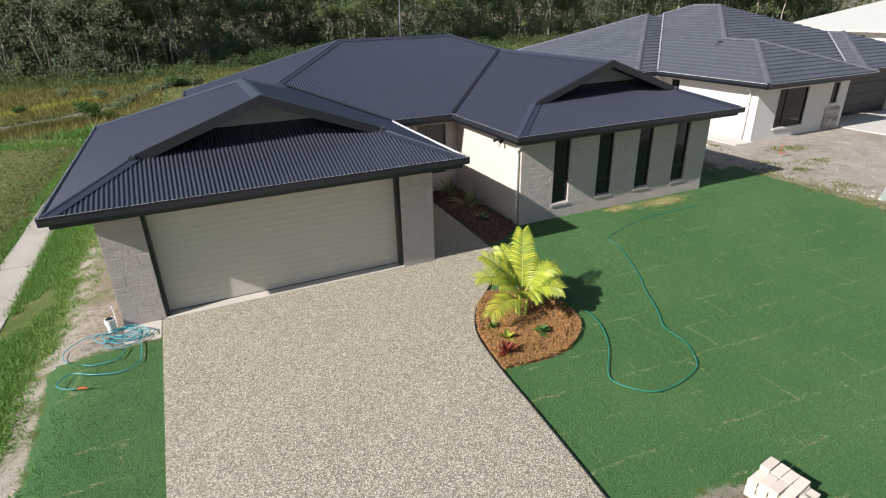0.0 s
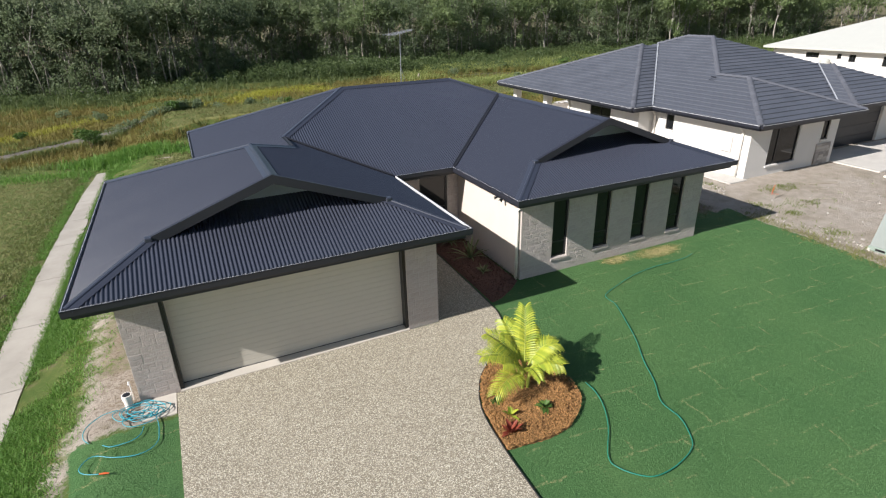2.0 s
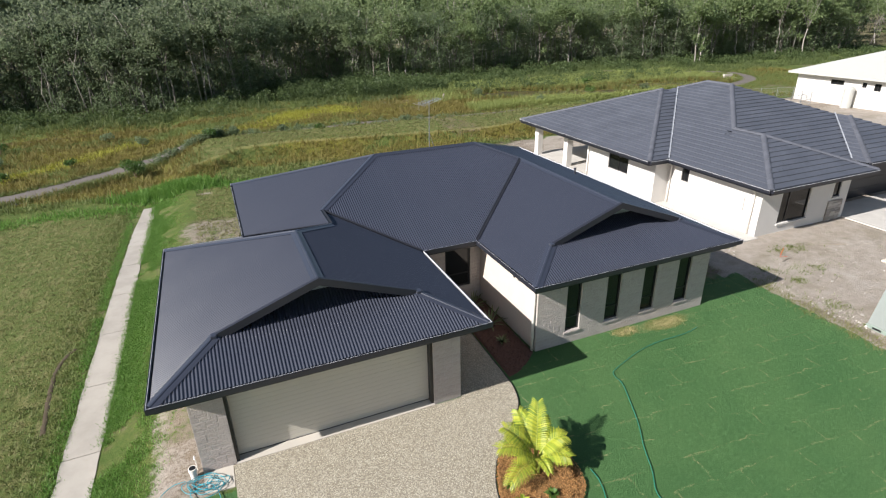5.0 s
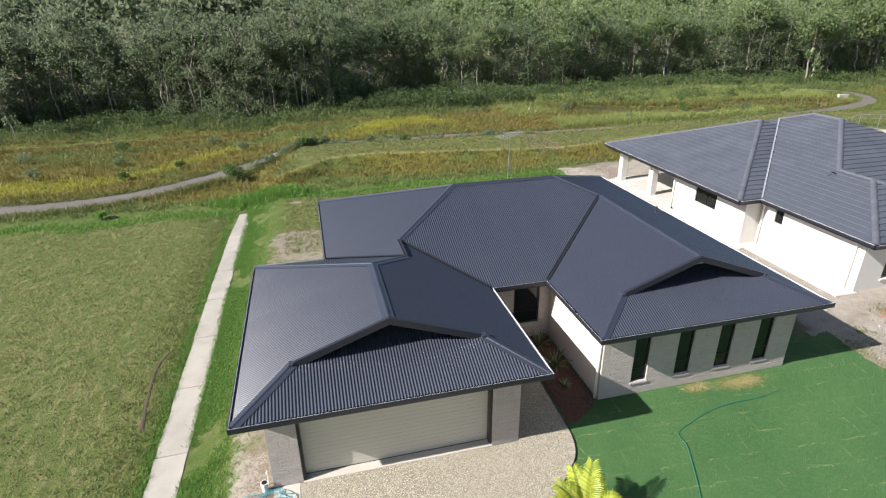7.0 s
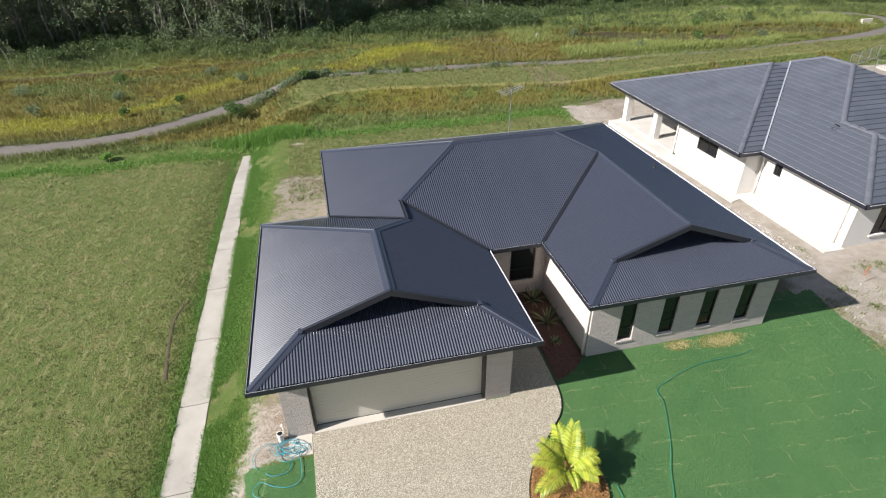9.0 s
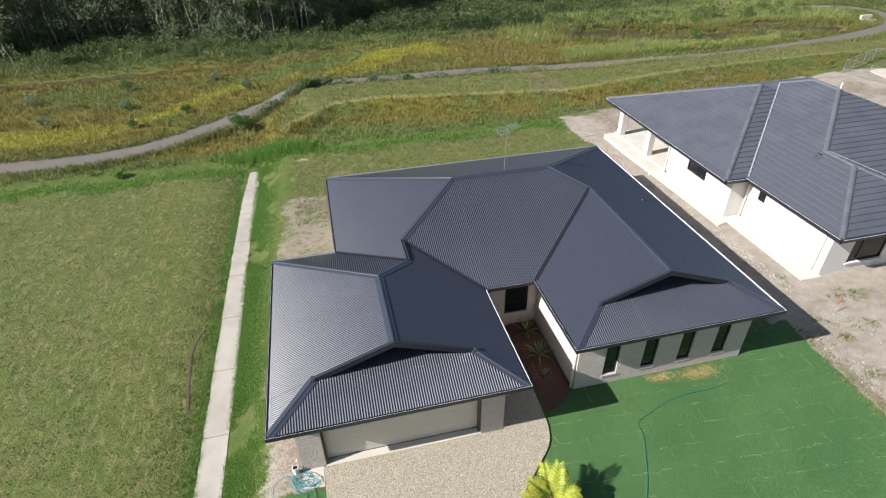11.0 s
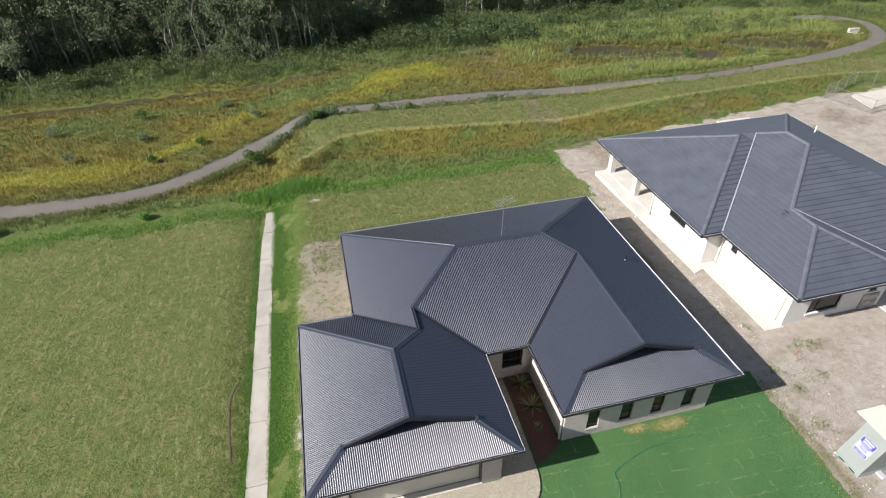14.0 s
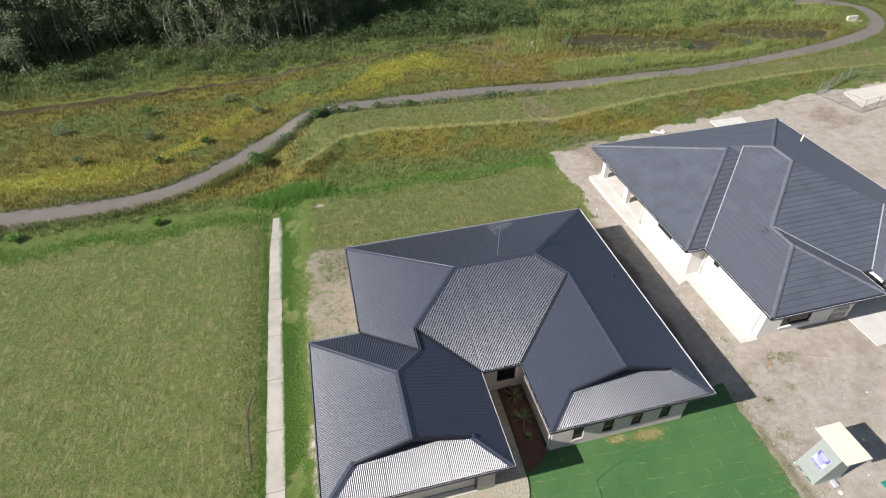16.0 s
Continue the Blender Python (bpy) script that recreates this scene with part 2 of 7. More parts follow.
def fbm(x, y, s, seed=0):
    """Cheap smooth noise on arrays, -1 to 1."""
    r = np.random.RandomState(seed + 7)
    out, amp = 0, 1.0
    for k in range(4):
        a, b, c, d = r.uniform(0, 6.28, 4)
        q = r.uniform(0, 6.28)
        ux, uy = x * math.cos(q) - y * math.sin(q), x * math.sin(q) + y * math.cos(q)
        out = out + amp * np.sin(ux * s + a + 1.7 * np.sin(uy * s * 0.7 + b)) * np.sin(uy * s * 1.1 + c + 1.5 * np.sin(ux * s * 0.6 + d))
        s, amp = s * 2.03, amp * 0.55
    return out / 1.6


DRIVE_EDGE = smoothline([(1.62, 5.2, 0), (1.6, 3.4, 0), (1.55, 1.6, 0), (1.5, 0.2, 0), (1.42, -0.42, 0), (1.18, -0.98, 0), (0.62, -1.56, 0), (0.15, -2.03, 0), (-0.25, -2.45, 0),
                         (-0.62, -3.2, 0), (-0.76, -4.25, 0), (-0.82, -5.4, 0), (-0.95, -7.3, 0), (-1.2, -10, 0), (-1.5, -16, 0)], 6)
BED_EDGE = smoothline([(-0.77, -4.3, 0), (-0.35, -4.35, 0), (0.17, -4.38, 0), (0.61, -4.28, 0), (0.98, -4.05, 0), (1.26, -3.72, 0), (1.38, -3.25, 0), (1.34, -2.75, 0), (1.12, -2.32, 0), (0.75, -2.05, 0), (0.3, -1.96, 0)], 6)
TRACK = smoothline([(-60, 30.5, 0), (-40, 28.6, 0), (-29, 28.2, 0), (-22, 28.0, 0), (-17, 28.8, 0), (-12.9, 31.6, 0), (-8.5, 35.6, 0), (-4.5, 38.3, 0), (2.5, 38.8, 0), (11, 38.4, 0),
                    (17, 37.8, 0), (23.5, 37.3, 0), (31, 37.0, 0), (39, 37.2, 0), (46, 38, 0), (54, 39.6, 0), (60.5, 41.7, 0), (64.4, 45.2, 0), (65.8, 49.2, 0), (63.5, 52.0, 0), (59.5, 53.2, 0)], 8)


def inside(px, py, poly):
    res = np.zeros(np.shape(px), bool)
    n = len(poly)
    for i in range(n):
        (x0, y0), (x1, y1) = poly[i][:2], poly[(i + 1) % n][:2]
        if y0 == y1:
            continue
        res ^= ((y0 > py) != (y1 > py)) & (px < (x1 - x0) * (py - y0) / (y1 - y0) + x0)
    return res


def axis(parts):
    return np.unique(np.round(np.concatenate([np.arange(a, b, s) for a, b, s in parts]), 3))


def grown(a, b, first, rate=1.35):
    out, s = [], first
    while a < b:
        out.append(a)
        a += s
        s *= rate
    return np.array(out)


def ground_material():
    m, t, b = mat("ground_cover")
    za, zb = t.nodes.new("ShaderNodeVertexColor"), t.nodes.new("ShaderNodeVertexColor")
    za.layer_name, zb.layer_name = "cover_a", "cover_b"
    sa, sb = t.nodes.new("ShaderNodeSeparateColor"), t.nodes.new("ShaderNodeSeparateColor")
    t.links.new(za.outputs[0], sa.inputs[0])
    t.links.new(zb.outputs[0], sb.inputs[0])
    n1, n2, n3, n4 = noise_tex(t, 0.35, 5), noise_tex(t, 2.2, 6, 0.65), noise_tex(t, 14, 5, 0.7), noise_tex(t, 60, 3, 0.7)
    edge = calc(t, "ADD", calc(t, "MULTIPLY", calc(t, "SUBTRACT", n2, 0.5), 0.9), calc(t, "MULTIPLY", calc(t, "SUBTRACT", n3, 0.5), 0.7))

    def zone(v, sharp=0.12):
        return step(t, calc(t, "ADD", v, edge), 0.5 - sharp, 0.5 + sharp)

    wild = mixc(t, step(t, n2, 0.35, 0.7), (0.080, 0.112, 0.029), (0.142, 0.152, 0.046))
    wild = mixc(t, step(t, n3, 0.35, 0.75), wild, (0.05, 0.09, 0.018))
    turf = mixc(t, step(t, n1, 0.3, 0.7), (0.062, 0.140, 0.048), (0.088, 0.172, 0.060))
    turf = mixc(t, calc(t, "MULTIPLY", step(t, noise_tex(t, 34, 5, 0.8), 0.4, 0.64), 0.7), turf, (0.03, 0.075, 0.024))
    turf = mixc(t, calc(t, "MULTIPLY", step(t, n4, 0.55, 0.8), 0.5), turf, (0.115, 0.21, 0.085))
    tc = t.nodes.new("ShaderNodeTexCoord")
    mp = t.nodes.new("ShaderNodeMapping")
    mp.inputs["Rotation"].default_value = (0, 0, radians(4))
    t.links.new(tc.outputs["Object"], mp.inputs["Vector"])
    warp = t.nodes.new("ShaderNodeVectorMath")
    warp.operation = "MULTIPLY_ADD"
    nz = nd(t, "ShaderNodeTexNoise", Scale=2.6, Detail=4.0)
    t.links.new(tc.outputs["Object"], nz.inputs["Vector"])
    t.links.new(nz.outputs["Color"], warp.inputs[0])
    warp.inputs[1].default_value = (0.3, 0.3, 0)
    t.links.new(mp.outputs[0], warp.inputs[2])
    bk = t.nodes.new("ShaderNodeTexBrick")
    bk.offset = 0.43
    for key, val in (("Scale", 1.0), ("Mortar Size", 0.045), ("Mortar Smooth", 1.0), ("Brick Width", 1.7), ("Row Height", 0.72)):
        bk.inputs[key].default_value = val
    t.links.new(warp.outputs[0], bk.inputs["Vector"])
    gate = noise_tex(t, 1.6, 6, 0.75)
    seam = calc(t, "MULTIPLY", calc(t, "MULTIPLY", bk.outputs["Fac"], step(t, gate, 0.4, 0.64)), step(t, noise_tex(t, 15, 6, 0.85), 0.42, 0.6))
    straw = step(t, calc(t, "ADD", calc(t, "MULTIPLY", seam, 1.2), calc(t, "MULTIPLY", calc(t, "MULTIPLY", step(t, gate, 0.56, 0.78), step(t, n3, 0.45, 0.65)), 0.4)), 0.06, 0.75)
    turf = mixc(t, calc(t, "MULTIPLY", calc(t, "MULTIPLY", straw, step(t, n4, 0.36, 0.6)), 0.95), turf, (0.29, 0.27, 0.13))
    rough = mixc(t, step(t, n2, 0.3, 0.7), (0.092, 0.128, 0.032), (0.158, 0.158, 0.056))
    rough = mixc(t, calc(t, "MULTIPLY", step(t, n3, 0.42, 0.66), 0.75), rough, (0.05, 0.075, 0.02))
    rough = mixc(t, calc(t, "MULTIPLY", step(t, n4, 0.58, 0.8), 0.45), rough, (0.26, 0.24, 0.11))
    rough = mixc(t, calc(t, "MULTIPLY", step(t, n1, 0.42, 0.62), 0.6), rough, (0.085, 0.115, 0.03))
    mown = noise_tex(t, 5.0, 6, 0.7, stretch=(1.0, 0.22, 1.0))
    rough = mixc(t, calc(t, "MULTIPLY", step(t, mown, 0.5, 0.66), 0.6), rough, (0.235, 0.215, 0.10))
    rough = mixc(t, calc(t, "MULTIPLY", step(t, noise_tex(t, 6.5, 6, 0.7, stretch=(1.0, 0.3, 1.0)), 0.54, 0.7), 0.6), rough, (0.045, 0.062, 0.02))
    rough = mixc(t, calc(t, "MULTIPLY", step(t, noise_tex(t, 1.1, 8, 0.75), 0.52, 0.66), 0.55), rough, (0.19, 0.165, 0.075))
    soil = mixc(t, step(t, n2, 0.3, 0.72), (0.29, 0.25, 0.205), (0.37, 0.325, 0.275))
    soil = mixc(t, calc(t, "MULTIPLY", step(t, n3, 0.52, 0.8), 0.55), soil, (0.19, 0.155, 0.115))
    soil = mixc(t, calc(t, "MULTIPLY", step(t, noise_tex(t, 0.6, 7, 0.7), 0.5, 0.64), 0.5), soil, (0.21, 0.18, 0.13))
    soil = mixc(t, calc(t, "MULTIPLY", step(t, n4, 0.6, 0.8), 0.5), soil, (0.48, 0.44, 0.38))
    soil = mixc(t, calc(t, "MULTIPLY", step(t, n1, 0.52, 0.68), 0.4), soil, (0.42, 0.38, 0.33))
    soil = mixc(t, calc(t, "MULTIPLY", step(t, noise_tex(t, 1.7, 8, 0.8), 0.54, 0.68), 0.5), soil, (0.16, 0.155, 0.085))
    soil = mixc(t, calc(t, "MULTIPLY", step(t, noise_tex(t, 7.5, 8, 0.8, stretch=(1.0, 0.5, 1.0)), 0.55, 0.68), 0.55), soil, (0.15, 0.125, 0.092))
    gold = mixc(t, step(t, n2, 0.3, 0.7), (0.255, 0.245, 0.028), (0.19, 0.172, 0.034))
    gold = mixc(t, calc(t, "MULTIPLY", step(t, n3, 0.4, 0.75), 0.65), gold, (0.13, 0.13, 0.024))
    rust = mixc(t, step(t, n3, 0.3, 0.7), (0.175, 0.145, 0.030), (0.105, 0.105, 0.022))
    # dark mud of ditch and ponds, also shade painted between the houses
    mud_shade = mixc(t, n3, (0.032, 0.026, 0.016), (0.065, 0.053, 0.032))
    c = wild
    for v, col, sh in ((sb.outputs[0], gold, 0.25), (sb.outputs[1], rust, 0.25), (sa.outputs[1], rough, 0.12), (sa.outputs[2], soil, 0.14), (sa.outputs[0], turf, 0.05), (sb.outputs[2], mud_shade, 0.15)):
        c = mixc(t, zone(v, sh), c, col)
    brown = mixc(t, step(t, n2, 0.3, 0.7), (0.13, 0.098, 0.068), (0.21, 0.165, 0.12))
    brown = mixc(t, calc(t, "MULTIPLY", step(t, n3, 0.45, 0.7), 0.6), brown, (0.075, 0.058, 0.038))
    brown = mixc(t, calc(t, "MULTIPLY", step(t, n4, 0.55, 0.75), 0.5), brown, (0.27, 0.22, 0.16))
    c = mixc(t, zone(zb.outputs[1], 0.2), c, brown)
    c = mixc(t, calc(t, "MULTIPLY", zone(za.outputs[1], 0.3), 0.38), c, (0.30, 0.27, 0.115))
    t.links.new(c, b.inputs["Base Color"])
    b.inputs["Roughness"].default_value = 0.95
    b.inputs["Specular IOR Level"].default_value = 0.15
    h = calc(t, "ADD", calc(t, "MULTIPLY", n3, 0.55), calc(t, "MULTIPLY", n4, 0.8))
    relief(t, b, h, 0.6, 0.05)
    return m


def build_ground():
    xs = np.concatenate([-42 - grown(0.5, 900, 0.6)[::-1], axis([(-42, -12, 0.5), (-12, 17, 0.2), (17, 60, 0.5)]), 60 + grown(0, 900, 0.6)])
    ys = np.concatenate([-16 - grown(0.5, 600, 0.6)[::-1], axis([(-16, 37, 0.2), (37, 62, 0.5)]), 62 + grown(0, 900, 0.6)])
    X, Y = np.meshgrid(xs, ys)
    Z = gz(X, Y)
    nx, ny = len(xs), len(ys)
    idx = np.arange(nx * ny).reshape(ny, nx)
    faces = np.stack([idx[:-1, :-1], idx[:-1, 1:], idx[1:, 1:], idx[1:, :-1]], -1).reshape(-1, 4)
    me = bpy.data.meshes.new("ground")
    me.from_pydata(np.stack([X, Y, Z], -1).reshape(-1, 3).tolist(), [], faces.tolist())
    x, y = X.ravel(), Y.ravel()
    w = fbm(x, y, 0.9, 1)
    soft = lambda d, r=0.35: np.clip(0.5 + d / (2 * r), 0, 1)
    both = np.minimum
    right = 12.6 + 0.1 * w + 0.07 * (y - 1)
    turf = both(both(right - x, 2.2 + 0.2 * w - y), x + 3.0)
    turf = np.maximum(turf, 0.9 * both(both(x - 9.5, 12.0 + 0.15 * w - 0.02 * y - x), 15.5 + 0.3 * w - y))
    turf = np.maximum(turf, both(both(x + 7.55 + 0.03 * y - 0.1 * w, -5 - x), -0.72 - y))
    bald = np.maximum(1 - np.hypot((x - 6.1) / 0.5, (y - 0.72) / 0.24), 1 - np.hypot((x - 7.65) / 0.85, (y - 0.6) / 0.32)) + 0.15 * w
    heap = 1 - np.hypot((x - 0.35) / 0.7, (y + 8.05) / 0.6) + 0.15 * w
    turf = both(turf, -0.4 * np.maximum(bald, heap))
    rough = both(23.6 - y + 0.3 * w, -10.15 + 0.3 * w + 0.02 * (y - 8) - x)
    rough = np.maximum(rough, both(both(24.2 - y + 0.35 * w, x + 6.6 - 0.4 * w), both(12.95 + 0.4 * w - x, y - 12)))
    soil = both(both(x + 7.55 - 0.35 * w, 5.2 + w - y), both(-5.5 - x, y + 0.72 + 0.1 * w))
    soil = both(soil, np.where(y > 1.2 + 0.5 * w, 0.02, 9))
    soil = np.maximum(soil, both(0.4 * both(both(x + 7.0 + 0.5 * w, 17.5 + w - y), both(-4.2 - x, y - 9.5 + 2 * w)), 0.06))
    rough = np.maximum(rough, both(both(x + 7.5, -5.5 - x), both(y - 0.8, 14 - y)))
    soil = np.maximum(soil, both(both(x - 10.4 - 0.35 * w, 16.5 + w - y), 80 - x))
    soil = np.maximum(soil, both(x - 12.95 - 0.5 * w, np.interp(x, [12, 17, 22.6, 29, 34, 42, 60], [25.5, 26.3, 26.7, 27.8, 28.4, 29.1, 31]) + 0.8 * w - y))
    rough = np.maximum(rough, 0.5 * bald)
    soil = np.maximum(soil, both(0.22 - abs(x + 7.75 + 0.04 * y + 0.15 * w), -1.0 - y))
    soil = np.maximum(soil, both(0.3 - np.hypot(x + 6.0, (y - 23.2) * 1.5), 1))
    soil = np.maximum(soil, 0.7 * (0.75 - np.hypot((x - 0.2) * 0.8, y + 8.1)))
    gold, rust, lawn = meadow_cover(x, y)
    wood = sstep(-2.0, 1.5, y - (59.5 + 8.5 * sstep(-4, 12, x) + 2.0 * np.sin(x * 0.17) - 5.0 * sstep(60, 85, x)))
    rust, gold = np.maximum(rust * (1 - wood), 0.35 * wood), gold * (1 - wood)
    rough = np.maximum(rough, both(both(lawn, x + 7.5), 0.06))
    pale = sstep(0.42, 0.12, np.abs(y - bank_foot(x) - 0.05 * w)) * sstep(-8.5, -6, x) * sstep(60, 50, x)
    mud_shade = np.maximum(1.3 - np.abs(y - ditch_y(x) + 0.4 * w) / (0.5 + 0.35 * sstep(-5, -30, x)), 0) * sstep(22, 8, x + 6 * w)
    # this dark band paints deeper house shade onto the ground between the walls
    mud_shade = np.maximum(mud_shade, 0.5 * soft(both(both(x - 9.4, 12.2 + 0.3 * w - x), both(y - 2.6, 16.0 - y)), 0.5))
    mud_shade = np.maximum(mud_shade, 1.55 - pond_r(x, y) + 0.25 * w)
    # between the walls the brown soil tone also deepens the painted shade
    brown = np.maximum(0.55 * wood, soft(both(both(x - 9.4, 12.35 + 0.3 * w - x), both(y - 2.4, 16.4 - y)), 0.6))
    brown = np.maximum(brown, (0.5 - 0.06 * sstep(8, 9.5, y)) * (soft(both(both(x + 7.45, -4.0 - x), both(y + 0.7, 18.5 - y)), 0.3)))
    brown = np.maximum(brown, 0.34 * sstep(-0.1, -0.6, fbm(x, y * 0.6, 1.3, 8)) * sstep(-8.95, -8.8, x) * sstep(-7.2, -7.5, x) * sstep(23, 22, y))
    brown = np.maximum(brown, 0.52 * soft(both(x - right + 0.02, both(right + 0.55 + 0.3 * w - x, 2.0 - y)), 0.25))
    brown = np.maximum(brown, 0.45 * soft(0.16 + 0.06 * w - np.abs(x - np.interp(y, [-16, 0, 14, 19.5, 23.1], [-9.87, -9.83, -9.72, -9.66, -9.44])), 0.12) * sstep(23, 22, y))
    brown = np.maximum(brown, 0.5 * sstep(19, 23, y) * sstep(12.6, 13.4, x) * sstep(-0.3, 0.6, fbm(x, y, 0.5, 4) + 0.3 * sstep(20, 12, x)))
    brown = np.maximum(brown, 0.75 * soft(0.7 * heap, 0.3))
    for name, cols in (("cover_a", (soft(turf, 0.25), soft(rough), soft(soil, 0.5))), ("cover_b", (gold, rust, mud_shade))):
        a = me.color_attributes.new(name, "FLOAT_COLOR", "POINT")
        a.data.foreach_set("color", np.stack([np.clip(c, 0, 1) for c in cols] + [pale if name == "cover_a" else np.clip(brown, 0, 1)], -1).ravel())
    me.materials.append(ground_material())
    me.polygons.foreach_set("use_smooth", [True] * len(me.polygons))
    ob = new("ground", me)
    tagged(ob, "grass, bare soil and wet meadow round the new houses", "ground", kind="structure")


build_ground()


def sheet(name, poly, z, thick, material, label, category="ground"):
    """A flat slab with an outline."""
    bm = bmesh.new()
    top = [bm.verts.new((p[0], p[1], z)) for p in poly]
    f = bm.faces.new(top)
    if f.normal.z < 0:
        f.normal_flip()
    r = bmesh.ops.extrude_face_region(bm, geom=[f])
    for v in r["geom"]:
        if isinstance(v, bmesh.types.BMVert):
            v.co.z -= thick
    bmesh.ops.recalc_face_normals(bm, faces=bm.faces[:])
    bmesh.ops.triangulate(bm, faces=[q for q in bm.faces if len(q.verts) > 4])
    ob = part(name, bm, material)
    return tagged(ob, label, category, kind="structure")


def ribbon(name, line, halfwidth, lift, material, label, cat):
    vs, fs = [], []
    pts = [Vector(p) for p in line]
    for i, p in enumerate(pts):
        d = (pts[min(i + 1, len(pts) - 1)] - pts[max(i - 1, 0)]).normalized()
        s = Vector((d.y, -d.x, 0))
        for k in range(5):
            q = p + s * halfwidth * (k / 2 - 1) * (1 + 0.2 * math.sin(i * 1.3 + k) + 0.12 * math.sin(i * 0.37 + 2 * k))
            vs.append((q.x, q.y, float(gz(q.x, q.y)) + lift - (0.05 if k in (0, 4) else 0)))
    for i in range(len(pts) - 1):
        for k in range(4):
            a = i * 5 + k
            fs.append((a, a + 1, a + 6, a + 5))
    ob = link_mesh(name, vs, fs, material, smooth=True)
    return tagged(ob, label, cat, kind="structure")


def aggregate():
    m, t, b = mat("exposed_aggregate")
    tc = t.nodes.new("ShaderNodeTexCoord")
    v = nd(t, "ShaderNodeTexVoronoi", Scale=56.0)
    t.links.new(tc.outputs["Object"], v.inputs["Vector"])
    sc = t.nodes.new("ShaderNodeSeparateColor")
    t.links.new(v.outputs["Color"], sc.inputs[0])
    big = noise_tex(t, 0.5, 4)
    c = ramp(t, sc.outputs[0], [(0.0, (0.05, 0.045, 0.036)), (0.2, (0.15, 0.13, 0.10)), (0.34, (0.38, 0.34, 0.25)), (0.55, (0.50, 0.455, 0.345)), (0.82, (0.68, 0.64, 0.53)), (1.0, (0.25, 0.215, 0.155))])
    c = mixc(t, step(t, v.outputs["Distance"], 0.32, 0.66), c, (0.18, 0.155, 0.11))
    c = mixc(t, calc(t, "MULTIPLY", big, 0.25), c, (0.40, 0.35, 0.27))
    t.links.new(c, b.inputs["Base Color"])
    b.inputs["Roughness"].default_value = 0.8
    relief(t, b, calc(t, "SUBTRACT", 1.0, v.outputs["Distance"]), 0.35, 0.008)
    return m


AGG = aggregate()
GRAVEL = plain("grey_gravel", (0.125, 0.108, 0.092), 0.95, 0.0, 0.3, 0.8, 25, 0.6, 0, 0.02)
sheet("driveway", [(p.x, p.y) for p in DRIVE_EDGE] + [(-5.5, -16), (-5.78, -0.02), (0.02, -0.02), (0.02, 5.2)], 0.03, 0.12, AGG, "cream exposed aggregate concrete driveway and entry path", "driveway")
ribbon("gravel_track", TRACK, 1.25, 0.05, GRAVEL, "grey gravel track winding through the wet meadow", "track")


def water_material():
    m, t, b = mat("dark_pond_water")
    n = noise_tex(t, 3.0, 4)
    c = mixc(t, n, (0.030, 0.026, 0.014), (0.065, 0.05, 0.026))
    t.links.new(c, b.inputs["Base Color"])
    b.inputs["Roughness"].default_value = 0.3
    b.inputs["Specular IOR Level"].default_value = 0.3
    relief(t, b, noise_tex(t, 9, 4), 0.08, 0.02)
    return m


WATER = water_material()
for nm, cx, cy, rx, ry, deg in [("pond",) + p for p in PONDS]:
    pts = []
    for k in range(40):
        a = 2 * math.pi * k / 40
        q = 1.05 + 0.12 * math.sin(3 * a + cx) + 0.07 * math.sin(7 * a)
        u, v = rx * q * math.cos(a), ry * q * math.sin(a)
        c, sn = math.cos(radians(deg)), math.sin(radians(deg))
        pts.append((cx + u * c - v * sn, cy + u * sn + v * c, -0.44))
    tagged(link_mesh(nm, pts, [tuple(range(40))], WATER), "still dark brown water in the wet meadow", "water", kind="structure")
ditch = [(x, float(ditch_y(x)) + 0.12 * math.sin(x * 0.9), (0.62 + 0.2 * math.sin(x * 1.7)) * float(sstep(-14, -34, x)) + 0.02) for x in np.arange(-68.0, -14.0, 0.8)]
pts = [(x, y + h * k, float(gz(x, y)) + 0.09) for k in (-1, 1) for x, y, h in ditch]
m = len(ditch)
tagged(link_mesh("wet_ditch", pts, [(i, i + 1, m + i + 1, m + i) for i in range(m - 1)], WATER), "still brown water standing in a narrow ditch", "water", kind="structure")
DIRT = plain("dark_rut_soil", (0.065, 0.048, 0.027), 0.95, 0.0, 0.3, 2, 25, 0.5, 0, 0.02)
RUT = smoothline([(-10.28, 7.85, 0), (-10.50, 7.33, 0), (-10.61, 6.61, 0), (-10.56, 5.64, 0), (-10.50, 4.89, 0), (-10.42, 4.18, 0), (-10.37, 3.60, 0)], 6)
ribbon("wheel_rut", RUT, 0.10, 0.014, DIRT, "narrow brown rut worn into the rough lawn", "rut")

# ---- the main house ----
Z0, SLOPE = 2.5, 0.367
house = thing("house", "new single-storey beige brick house with a dark corrugated steel roof", "house")


